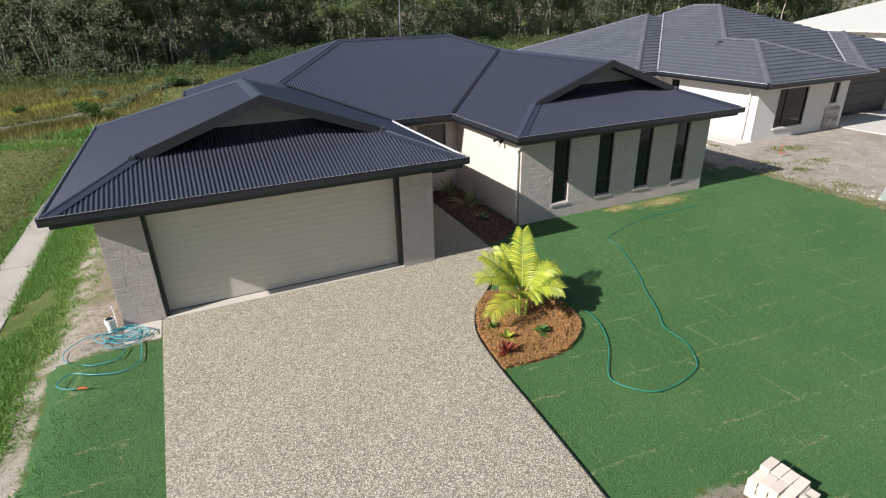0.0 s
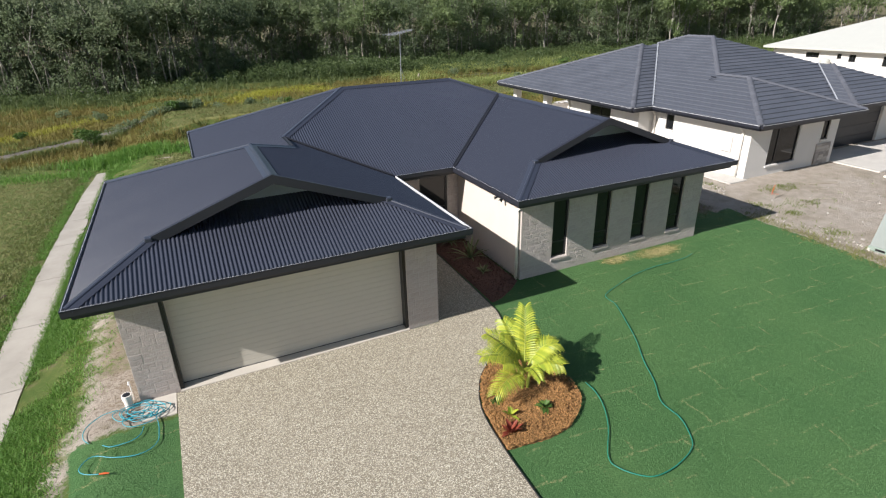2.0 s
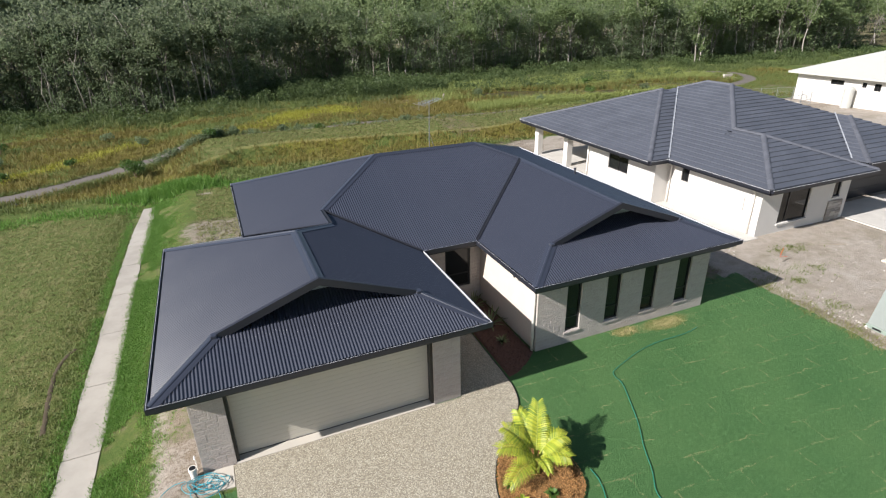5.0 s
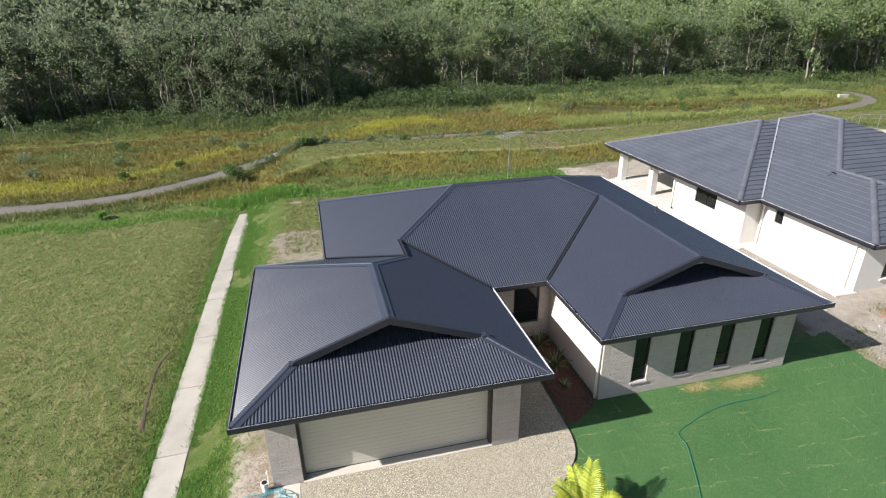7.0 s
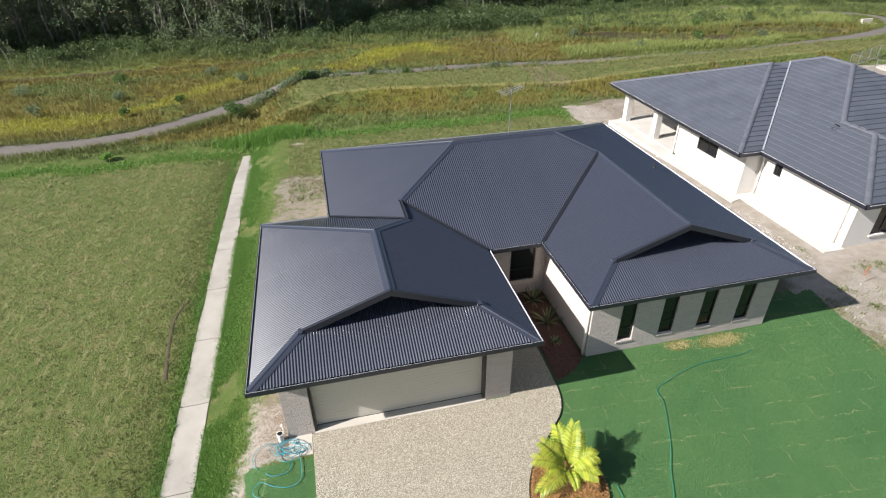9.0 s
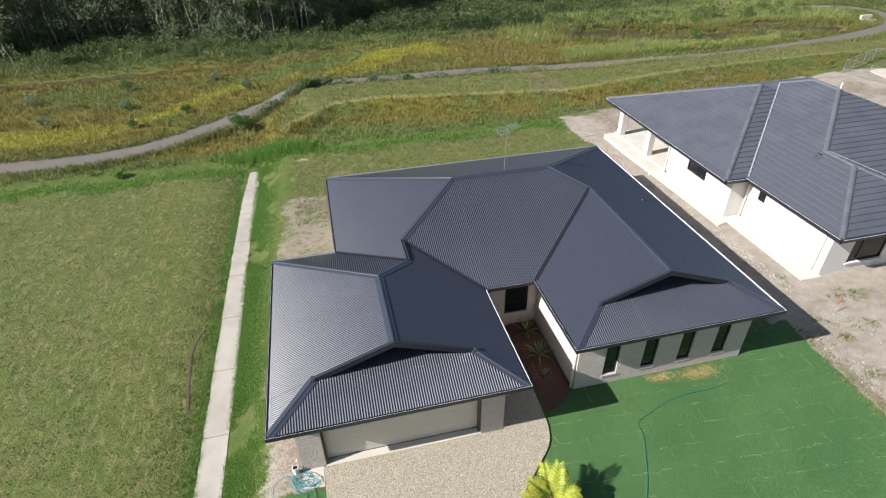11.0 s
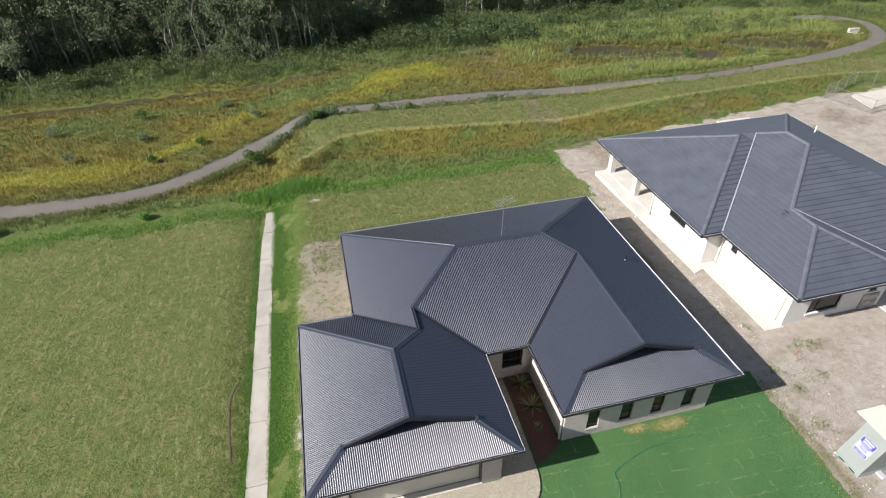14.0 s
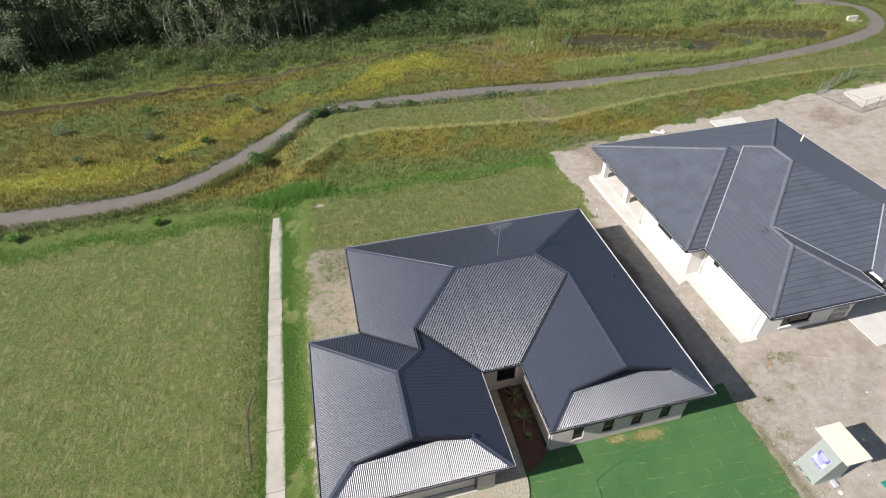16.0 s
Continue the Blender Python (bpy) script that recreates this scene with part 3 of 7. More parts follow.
def roof_face(name, poly, eave, along, inward, parent, pitch=0.076, amp=0.0125, per=6, material=None):
    """A corrugated sheet over a plan polygon. along, inward: 'x' or 'y' and the sign of the climb from the eave."""
    k = 0 if along == "x" else 1
    lo, hi = min(p[k] for p in poly), max(p[k] for p in poly)
    us = sorted(set([round(lo + 1e-4, 5), round(hi - 1e-4, 5)] + [round(u, 5) for u in np.arange(lo, hi, pitch / per)] + [round(p[k] + e, 5) for p in poly for e in (-2e-4, 2e-4) if lo < p[k] + e < hi]))
    vs, fs, last = [], [], None
    for u in us:
        hits = []
        for i, p in enumerate(poly):
            q = poly[(i + 1) % len(poly)]
            if (p[k] - u) * (q[k] - u) < 0:
                t = (u - p[k]) / (q[k] - p[k])
                hits.append(p[1 - k] + (q[1 - k] - p[1 - k]) * t)
        if len(hits) < 2:
            last = None
            continue
        a, b = min(hits), max(hits)
        row = []
        for n in range(3):
            w = a + (b - a) * n / 2
            z = Z0 + SLOPE * (w - eave) * inward + amp * math.sin(2 * math.pi * u / pitch) + 0.0022 * math.sin(2 * math.pi * u / 1.52 + 2.1 * math.sin(u * 0.9 + eave))
            row.append(len(vs))
            vs.append((u, w, z) if k == 0 else (w, u, z))
        if last:
            for n in range(2):
                f = (last[n], row[n], row[n + 1], last[n + 1])
                fs.append(f if k == 0 else f[::-1])
        last = row
    return link_mesh(name, vs, fs, material or ROOF, parent, smooth=True)


GX0, GX1, GY0, GY1 = -6.97, 0.53, -0.49, 7.84
MX0, MX1, MY0, MY1 = -4.52, 10.12, 4.15, 14.52
WX0, WY0, CUT = 2.52, 0.51, 1.32
GR, GH = (GX0 + GX1) / 2, (GX1 - GX0) / 2
WR, WH = (WX0 + MX1) / 2, (MX1 - WX0) / 2
MR, MH = (MY0 + MY1) / 2, (MY1 - MY0) / 2
ML, MQ, GB, WB = MX0 + MH, MX1 - MH, GY1 - GH, MY0 + WH
VX = (GX1 + MX0) / 2
VD = GX1 - VX
VT, VB = MY0 + VD, GY1 - VD
GA, WA = GY0 + CUT, WY0 + CUT
WF = 0.97
roof = new("roof")
roof.parent = house
roof["label"] = "charcoal corrugated steel hip roof with dutch gables"
roof_face("roof_sheet", [(GX0, GY0), (GX0 + CUT, GA), (GR, GA), (GR, GB), (GX0, GY1)], GX0, "y", 1, roof)
roof_face("roof_sheet", [(GX1, GY0), (GX1 - CUT, GA), (GR, GA), (GR, GB), (VX, VB), (VX, VT), (GX1, MY0)], GX1, "y", -1, roof)
roof_face("roof_sheet", [(GX0, GY1), (GR, GB), (VX, VB), (MX0, GY1)], GY1, "x", -1, roof)
roof_face("roof_sheet", [(GX0, GY0), (GX1, GY0), (GX1 - CUT, GA), (GX1 - 2.5, GY0 + 2.3), (GX0 + 2.5, GY0 + 2.3), (GX0 + CUT, GA)], GY0, "x", 1, roof)
roof_face("roof_sheet", [(MX0, MY1), (ML, MR), (VX, VT), (VX, VB), (MX0, GY1)], MX0, "y", 1, roof)
roof_face("roof_sheet", [(MX0, MY1), (MX1, MY1), (MQ, MR), (ML, MR)], MY1, "x", -1, roof)
roof_face("roof_sheet", [(GX1, MY0), (WX0, MY0), (WR, WB), (MQ, MR), (ML, MR), (VX, VT)], MY0, "x", 1, roof)
roof_face("roof_sheet", [(MX1, WY0), (MX1, MY1), (MQ, MR), (WR, WB), (WR, WA), (MX1 - CUT, WA)], MX1, "y", -1, roof)
roof_face("roof_sheet", [(WX0, WY0), (WX0 + CUT, WA), (WR, WA), (WR, WB), (WX0, MY0)], WX0, "y", 1, roof)
roof_face("roof_sheet", [(WX0, WY0), (MX1, WY0), (MX1 - CUT, WA), (MX1 - 2.5, WY0 + 2.3), (WX0 + 2.5, WY0 + 2.3), (WX0 + CUT, WA)], WY0, "x", 1, roof)


def rz(d):
    return Z0 + SLOPE * d


RID, WRID, MRID = rz(GH), rz(WH), rz(MH)
CAP = [(-0.15, -0.035), (-0.045, 0.012), (-0.03, 0.035), (0.0, 0.043), (0.03, 0.035), (0.045, 0.012), (0.15, -0.035), (0.0, 0.0)]
CAPH = [(-0.15, -0.02), (-0.045, 0.016), (-0.03, 0.035), (0.0, 0.042), (0.03, 0.035), (0.045, 0.016), (0.15, -0.02), (0.0, 0.0)]
for a, b, flat in (((GR, GA - 0.02, RID), (GR, GB, RID), 1), ((ML, MR, MRID), (MQ, MR, MRID), 1), ((WR, WA - 0.02, WRID), (WR, WB, WRID), 1),
                   ((GX0, GY0, Z0), (GX0 + CUT + 0.05, GA + 0.05, rz(CUT + 0.05)), 0), ((GX1, GY0, Z0), (GX1 - CUT - 0.05, GA + 0.05, rz(CUT + 0.05)), 0),
                   ((WX0, WY0, Z0), (WX0 + CUT + 0.05, WA + 0.05, rz(CUT + 0.05)), 0), ((MX1, WY0, Z0), (MX1 - CUT - 0.05, WA + 0.05, rz(CUT + 0.05)), 0),
                   ((GX0, GY1, Z0), (GR, GB, RID), 0), ((GR, GB, RID), (VX, VB, rz(VD)), 0), ((VX, VT, rz(VD)), (ML, MR, MRID), 0),
                   ((MX0, MY1, Z0), (ML, MR, MRID), 0), ((MX1, MY1, Z0), (MQ, MR, MRID), 0), ((WR, WB, WRID), (MQ, MR, MRID), 0)):
    d = (Vector(b) - Vector(a)).normalized() * 0.03
    link_mesh("ridge_cap" if flat else "hip_cap", *sweep([Vector(a) - d * (0 if flat else 0), Vector(b) + d], CAP if flat else CAPH), ROOF, roof)
# the capped upper ends of the front hips
for x, y, z in ((GX0 + CUT, GA, rz(CUT)), (GX1 - CUT, GA, rz(CUT)), (WX0 + CUT, WA, rz(CUT)), (MX1 - CUT, WA, rz(CUT))):
    part("hip_end", box_bm(x - 0.07, y - 0.09, z - 0.02, x + 0.07, y + 0.07, z + 0.075, 0.02), ROOF, roof)
# valley strips, coloured near black for the shade in the recess
for a, b in (((GX1, MY0, Z0), (VX, VT, rz(VD))), ((VX, VT, rz(VD)), (VX, VB, rz(VD))), ((VX, VB, rz(VD)), (MX0, GY1, Z0)), ((WX0, MY0, Z0), (WR, WB, WRID))):
    link_mesh("valley_flashing", *sweep([a, b], [(-0.055, 0.05), (0, 0.03), (0.055, 0.05), (0, 0.0)]), VALLEY, roof)

# eaves: a gutter with a fascia behind it, following the outline
EAVES = [(GX0, GY0), (GX1, GY0), (GX1, MY0), (WX0, MY0), (WX0, WY0), (MX1, WY0), (MX1, MY1), (MX0, MY1), (MX0, GY1), (GX0, GY1)]


def outward(i):
    (x0, y0), (x1, y1) = EAVES[i], EAVES[(i + 1) % len(EAVES)]
    d = Vector((x1 - x0, y1 - y0)).normalized()
    return d, Vector((d.y, -d.x))


def offset_corner(i, o):
    """The outline's corner i moved outwards by o."""
    n0, n1 = outward(i - 1)[1], outward(i)[1]
    return Vector(EAVES[i]) + (n0 + n1) * o


for i in range(len(EAVES)):
    j = (i + 1) % len(EAVES)
    for name, prof, m in (("gutter", [(-0.03, -0.13), (0.075, -0.13), (0.085, -0.1), (0.085, 0.0), (0.07, 0.008), (0.07, -0.105), (0.055, -0.115), (-0.03, -0.115)], TRIM),
                          ("fascia", [(-0.055, -0.22), (-0.031, -0.22), (-0.031, -0.02), (-0.055, -0.02)], TRIM)):
        vs, fs = [], []
        for e in (i, j):
            for o, h in prof:
                c = offset_corner(e, o)
                vs.append((c.x, c.y, Z0 + h))
        n = len(prof)
        for k in range(n):
            fs.append((k, (k + 1) % n, n + (k + 1) % n, n + k))
        fs += [tuple(range(n))[::-1], tuple(range(n, 2 * n))]
        link_mesh(name, vs, fs, m, roof)
    # the sunlit lip of the gutter
    vs = []
    for e in (i, j):
        for o, h in ((0.068, 0.006), (0.09, 0.006), (0.09, 0.018), (0.068, 0.018)):
            c = offset_corner(e, o)
            vs.append((c.x, c.y, Z0 + h))
    link_mesh("gutter_lip", vs, [(0, 1, 5, 4), (1, 2, 6, 5), (2, 3, 7, 6), (3, 0, 4, 7)], TRIM, roof)
    vs = []
    for e in (i, j):
        for o, h in ((0.060, -0.1), (0.067, -0.1), (0.067, 0.02), (0.060, 0.02)):
            c = offset_corner(e, o)
            vs.append((c.x, c.y, Z0 + h))
    link_mesh("gutter_lining", vs, [(0, 1, 5, 4), (1, 2, 6, 5), (2, 3, 7, 6), (3, 0, 4, 7)], GUTTER_IN, roof, "pale inside of the gutter")
# soffit under the eaves
sof = Soup()
for x0, y0, x1, y1 in ((GX0, GY0, GX1, 0.12), (GX0, 0.12, -6.35, GY1), (-0.05, 0.12, GX1, 4.7), (GX1, MY0, WX0, 4.7), (WX0, WY0, MX1, WF + 0.09), (WX0, WF + 0.09, 2.98, 4.7), (9.45, WF + 0.09, MX1, MY1), (MX0, 13.9, 9.45, MY1), (MX0, GY1, -3.95, 13.9), (-6.35, 7.2, MX0, GY1)):
    sof.box(x0 + 0.05, y0 + 0.05, Z0 - 0.2, x1 - 0.05, y1 - 0.05, Z0 - 0.185)
sof.link("soffit", SOFFIT, roof)

# dutch gables: panel, barge boards, soffit lining
for gx, gy, half, top in ((GR, GA, GH, RID), (WR, WA, WH, WRID)):
    back = gy + 0.74
    h = rz(CUT + 0.74)
    w = half - CUT - 0.74 - 0.12
    panel = link_mesh("gable_panel", [(gx - w, back, h), (gx + w, back, h), (gx, back, top - 0.06), (gx - w, back + 0.03, h), (gx + w, back + 0.03, h), (gx, back + 0.03, top - 0.06)],
                      [(0, 1, 2), (5, 4, 3), (0, 3, 4, 1), (1, 4, 5, 2), (2, 5, 3, 0)], GABLE_PANEL, roof, "grey gable panel")
    for s in (-1, 1):
        a, b = Vector((gx + s * (half - CUT + 0.05), gy, rz(CUT - 0.05))), Vector((gx, gy, top))
        vs = []
        for p in (a, b):
            for dy, dz in ((-0.045, 0.06), (0.05, 0.06), (0.05, 0.03), (-0.02, 0.03), (-0.02, -0.13), (-0.045, -0.13)):
                vs.append((p.x, p.y + dy, p.z + dz))
        fs = [(k, (k + 1) % 6, 6 + (k + 1) % 6, 6 + k) for k in range(6)] + [tuple(range(6))[::-1], tuple(range(6, 12))]
        link_mesh("barge_board", vs, fs, TRIM, roof)
        link_mesh("verge_lining", [(a.x, a.y, a.z - 0.03), (b.x, b.y, b.z - 0.03), (b.x, back, b.z - 0.03), (a.x, back, a.z - 0.03), (a.x, a.y, a.z - 0.05), (b.x, b.y, b.z - 0.05), (b.x, back, b.z - 0.05), (a.x, back, a.z - 0.05)], BOX, TRIM, roof)

# walls as slabs of thickness with openings left between the pieces
ZT = Z0 - 0.19


def wall_panel(name, along, at, thick, a, b, openings, material, parent, label="", z1=ZT, z0=0.0):
    """A wall with openings (from, to, sill, head) through it. along 'x': it stands at y = at, and thick goes in."""
    us = sorted({a, b, *[v for o in openings for v in o[:2]]})
    zs = sorted({z0, z1, *[v for o in openings for v in o[2:]]})
    solid = lambda i, j: 0 <= i < len(us) - 1 and 0 <= j < len(zs) - 1 and not any(o[0] <= us[i] < o[1] and o[2] <= zs[j] < o[3] for o in openings)
    w0, w1 = min(at, at + thick), max(at, at + thick)
    vs, fs, ids = [], [], {}

    def v(i, w, j):
        if (i, w, j) not in ids:
            ids[i, w, j] = len(vs)
            vs.append((us[i], w, zs[j]) if along == "x" else (w, us[i], zs[j]))
        return ids[i, w, j]

    for i in range(len(us) - 1):
        for j in range(len(zs) - 1):
            if not solid(i, j):
                continue
            fs.append((v(i, w0, j), v(i + 1, w0, j), v(i + 1, w0, j + 1), v(i, w0, j + 1)))
            fs.append((v(i, w1, j + 1), v(i + 1, w1, j + 1), v(i + 1, w1, j), v(i, w1, j)))
            for di, dj, p, q in ((-1, 0, (i, j + 1), (i, j)), (1, 0, (i + 1, j), (i + 1, j + 1)), (0, -1, (i, j), (i + 1, j)), (0, 1, (i + 1, j + 1), (i, j + 1))):
                if not solid(i + di, j + dj):
                    fs.append((v(p[0], w0, p[1]), v(p[0], w1, p[1]), v(q[0], w1, q[1]), v(q[0], w0, q[1])))
    if along != "x":
        fs = [f[::-1] for f in fs]
    return link_mesh(name, vs, fs, material, parent, label)


WINDOWS = [(3.92, 4.44), (5.38, 5.91), (6.8, 7.33), (8.21, 8.74)]
SILL, HEAD = 0.43, 2.2
wall_front = wall_panel("wall_front", "x", WF, 0.2, 2.9, 9.51, [(a, b, SILL, HEAD) for a, b in WINDOWS], MORTAR, house)
wall_side = wall_panel("wall_side", "y", 2.9, 0.2, WF + 0.205, 5.2, [], RENDERED, house, "cream rendered wall beside the entry")
wall_panel("wall_end", "y", 9.51, -0.2, WF + 0.205, 13.9, [(4, 5.5, 0.9, 2.1), (9, 10.5, 0.9, 2.1)], RENDERED, house)
wall_panel("wall_back", "x", 13.9, -0.2, -4.0, 9.305, [], RENDERED, house)
wall_panel("wall_garage_end", "y", -6.42, 0.2, 0.235, 7.3, [], MORTAR, house)
wall_panel("wall_garage_back", "x", 7.3, -0.2, -6.215, -4.0, [], RENDERED, house)
wall_panel("wall_rear_end", "y", -4.0, 0.2, 7.305, 13.695, [], RENDERED, house)
wall_panel("wall_garage_inner", "y", 0.0, -0.2, 0.235, 5.2, [], RENDERED, house)
entry = wall_panel("wall_entry", "x", 4.65, 0.2, 0.003, 2.897, [(1.56, 2.5, 0.62, 2.15)], MORTAR, house)
pillar_l = wall_panel("pillar_left", "x", 0.03, 0.2, -6.42, -5.7, [], MORTAR, house, z1=ZT)
pillar_r = wall_panel("pillar_right", "x", 0.03, 0.2, -0.76, 0.0, [], MORTAR, house, z1=ZT)
wall_panel("door_lintel", "x", 0.05, 0.18, -5.7, -0.76, [], GARAGE_DOOR, house, z0=2.2)


def garage_door():
    d = new("garage_door")
    d.parent = house
    d["label"] = "cream ribbed panel-lift garage door"
    n = 17
    for i in range(n):
        z0, z1 = 0.05 + i * 2.15 / n, 0.05 + (i + 1) * 2.15 / n
        h = z1 - z0
        link_mesh("door_slat", *sweep([(-5.63, 0.27, z0), (-0.83, 0.27, z0)], [(0.0102, 0.0), (0.012, 0.002), (0.012, h - 0.003), (0.0102, h - 0.001), (-0.03, h - 0.001), (-0.03, 0)]), GARAGE_DOOR, d)
    for x0, x1 in ((-5.7, -5.63), (-0.83, -0.76)):
        box_part("door_jamb", (x0, 0.06, 0.03, x1, 0.3, 2.2), FRAME, d, "dark door jamb")
    box_part("door_seal", (-5.63, 0.24, 0.03, -0.83, 0.27, 0.052), FRAME, d)


garage_door()
sheet("garage_sill", [(-5.7, -0.02), (-0.76, -0.02), (-0.76, 0.4), (-5.7, 0.4)], 0.045, 0.1, CONCRETE, "pale concrete sill under the garage door", "sill")


def window(name, x0, x1, z0, z1, y, parent, bars=()):
    w = new(name)
    w.parent = parent
    s = Soup()
    f = 0.05
    s.box(x0, y + 0.05, z0, x0 + f, y + 0.12, z1).box(x1 - f, y + 0.05, z0, x1, y + 0.12, z1).box(x0 + f, y + 0.05, z0, x1 - f, y + 0.12, z0 + f).box(x0 + f, y + 0.05, z1 - f, x1 - f, y + 0.12, z1)
    for h in bars:
        s.box(x0 + f, y + 0.06, h - 0.02, x1 - f, y + 0.11, h + 0.02)
    s.link("frame", FRAME, w)
    box_part("pane", (x0 + f, y + 0.08, z0 + f, x1 - f, y + 0.086, z1 - f), GLASS, w)
    return w


for a, b in WINDOWS:
    w = window("window", a, b, SILL, HEAD, WF, house, (SILL + 0.45,))
    vs = [(a - 0.03, WF - 0.03, SILL - 0.075), (b + 0.03, WF - 0.03, SILL - 0.075), (b + 0.03, WF + 0.05, SILL - 0.06), (a - 0.03, WF + 0.05, SILL - 0.06), (a - 0.03, WF - 0.03, SILL - 0.015), (b + 0.03, WF - 0.03, SILL - 0.015), (b + 0.03, WF + 0.05, SILL + 0.012), (a - 0.03, WF + 0.05, SILL + 0.012)]
    link_mesh("sill", vs, BOX, BRICK, w, "pale sloping brick sill")
window("window", 1.56, 2.5, 0.62, 2.15, 4.65, house, (1.1,))

# ---- fittings of the main house ----
def brick_face(wall, x0, x1, y, z1, openings, most, seed):
    """Long bricks laid on the face of a wall, in courses with open joints; those past the count are joined."""
    r = random.Random(seed)
    meshes = {}
    rest, count = Soup(), 0
    course, n = 0.119, 0
    z = 0.004
    while z + 0.05 < z1:
        h = min(course - 0.011, z1 - z)
        x = x0 - r.choice((0.0, 0.06, 0.12, 0.18)) - 0.24
        while x < x1:
            a, b = max(x, x0), min(x + 0.229, x1)
            x += 0.24
            for o0, o1, s, hd in openings:
                if z + h > s - 0.07 and z < hd + 0.0:
                    if a < o0 < b:
                        b = o0
                    elif a < o1 < b:
                        a = o1
                    elif o0 <= a and b <= o1:
                        b = a
            if b - a < 0.025:
                continue
            d = 0.004
            if count < most:
                key = (round(b - a, 3), round(h, 3))
                if key not in meshes:
                    w, hh, e = key[0], key[1], 0.006
                    me = bpy.data.meshes.new("brick")
                    vs = [(0, 0, 0), (w, 0, 0), (w, 0, hh), (0, 0, hh), (e, -d, e), (w - e, -d, e), (w - e, -d, hh - e), (e, -d, hh - e)]
                    me.from_pydata(vs, [], [(4, 5, 6, 7), (0, 1, 5, 4), (1, 2, 6, 5), (2, 3, 7, 6), (3, 0, 4, 7)])
                    me.materials.append(BRICK)
                    meshes[key] = me
                ob = new("brick", meshes[key])
                ob.parent = wall
                ob.location = (a, y + r.uniform(-0.001, 0.003), z)
                count += 1
            else:
                w, hh, e = b - a, h, 0.006
                rest.add([(a, y, z), (a + w, y, z), (a + w, y, z + hh), (a, y, z + hh), (a + e, y - d, z + e), (a + w - e, y - d, z + e), (a + w - e, y - d, z + hh - e), (a + e, y - d, z + hh - e)],
                         [(4, 5, 6, 7), (0, 1, 5, 4), (1, 2, 6, 5), (2, 3, 7, 6), (3, 0, 4, 7)])
        z += course
    if rest.v:
        tagged(rest.link("brickwork", BRICK, wall), kind="stuff")


def downpipe(x, y, parent, top=2.4, material=None, away=(0, 1)):
    pts = [(x, y, 0.02), (x, y, top - 0.35), (x + 0.02 * away[0], y + 0.02 * away[1], top - 0.28), (x - 0.3 * away[0], y - 0.3 * away[1], top)]
    link_mesh("downpipe", *tube(pts, 0.045, 10), material or DOWNPIPE, parent, "white painted downpipe", smooth=True)
    for z in (0.5, 1.6):
        link_mesh("pipe_clip", *tube([(x, y, z), (x, y, z + 0.03)], 0.052, 10), material or DOWNPIPE, parent)


downpipe(2.83, WF + 0.09, house, 2.3, None, (0, 1))


def wall_light():
    t = thing("flood_light", "dark twin flood light under the eave of the cream wall", "light")
    box_part("back_plate", (2.86, 1.84, 2.1, 2.898, 1.98, 2.24), FRAME, t)
    for dy in (-0.09, 0.09):
        link_mesh("lamp_head", *tube([(2.84, 1.91 + dy, 2.15), (2.78, 1.91 + dy * 1.4, 2.12), (2.70, 1.91 + dy * 1.7, 2.08)], [0.02, 0.035, 0.045], 10), FRAME, t)
        link_mesh("lens", *tube([(2.702, 1.91 + dy * 1.7, 2.079), (2.696, 1.91 + dy * 1.72, 2.077)], 0.038, 10), DOWNPIPE, t)


wall_light()


def antenna():
    t = thing("tv_antenna", "thin grey television antenna on a roof mast", "antenna")
    grey = plain("dull_aluminium", (0.30, 0.31, 0.33), 0.45, 0.6, 0.1, 3, 40, 0)
    x, y = 3.12, 9.8
    link_mesh("mast", *tube([(x, y, 4.2), (x + 0.05, y, 6.12)], 0.016, 8), grey, t)
    link_mesh("stay", *tube([(x, y, 5.0), (x + 0.35, y + 0.25, 4.08)], 0.008, 6), grey, t)
    a, b = Vector((x - 0.42, y - 0.1, 6.06)), Vector((x + 0.55, y + 0.15, 6.2))
    link_mesh("boom", *tube([a, b], 0.012, 6), grey, t)
    side = Vector((-0.25, 1.0, 0)).normalized()
    for k in range(9):
        c = a.lerp(b, k / 8)
        ln = 0.42 - 0.02 * k
        link_mesh("element", *tube([c - side * ln, c + side * ln], 0.007, 5), grey, t)
    link_mesh("reflector", *tube([a + Vector((0, 0, -0.2)), a + Vector((0, 0, 0.22))], 0.0045, 5), grey, t)


antenna()
vent = thing("roof_vent", "small dark vent pipe through the steel roof", "vent pipe")
vz = rz(MX1 - 9.0)
link_mesh("pipe", *tube([(9.0, 7.9, vz - 0.05), (9.0, 7.9, vz + 0.22)], 0.035, 10), TRIM, vent)
link_mesh("cowl", *tube([(9.0, 7.9, vz + 0.19), (9.0, 7.9, vz + 0.26)], [0.055, 0.05], 10), TRIM, vent)
link_mesh("flashing", *tube([(9.0, 7.9, vz - 0.03), (9.0, 7.9, vz + 0.05)], [0.12, 0.05], 12), TRIM, vent)

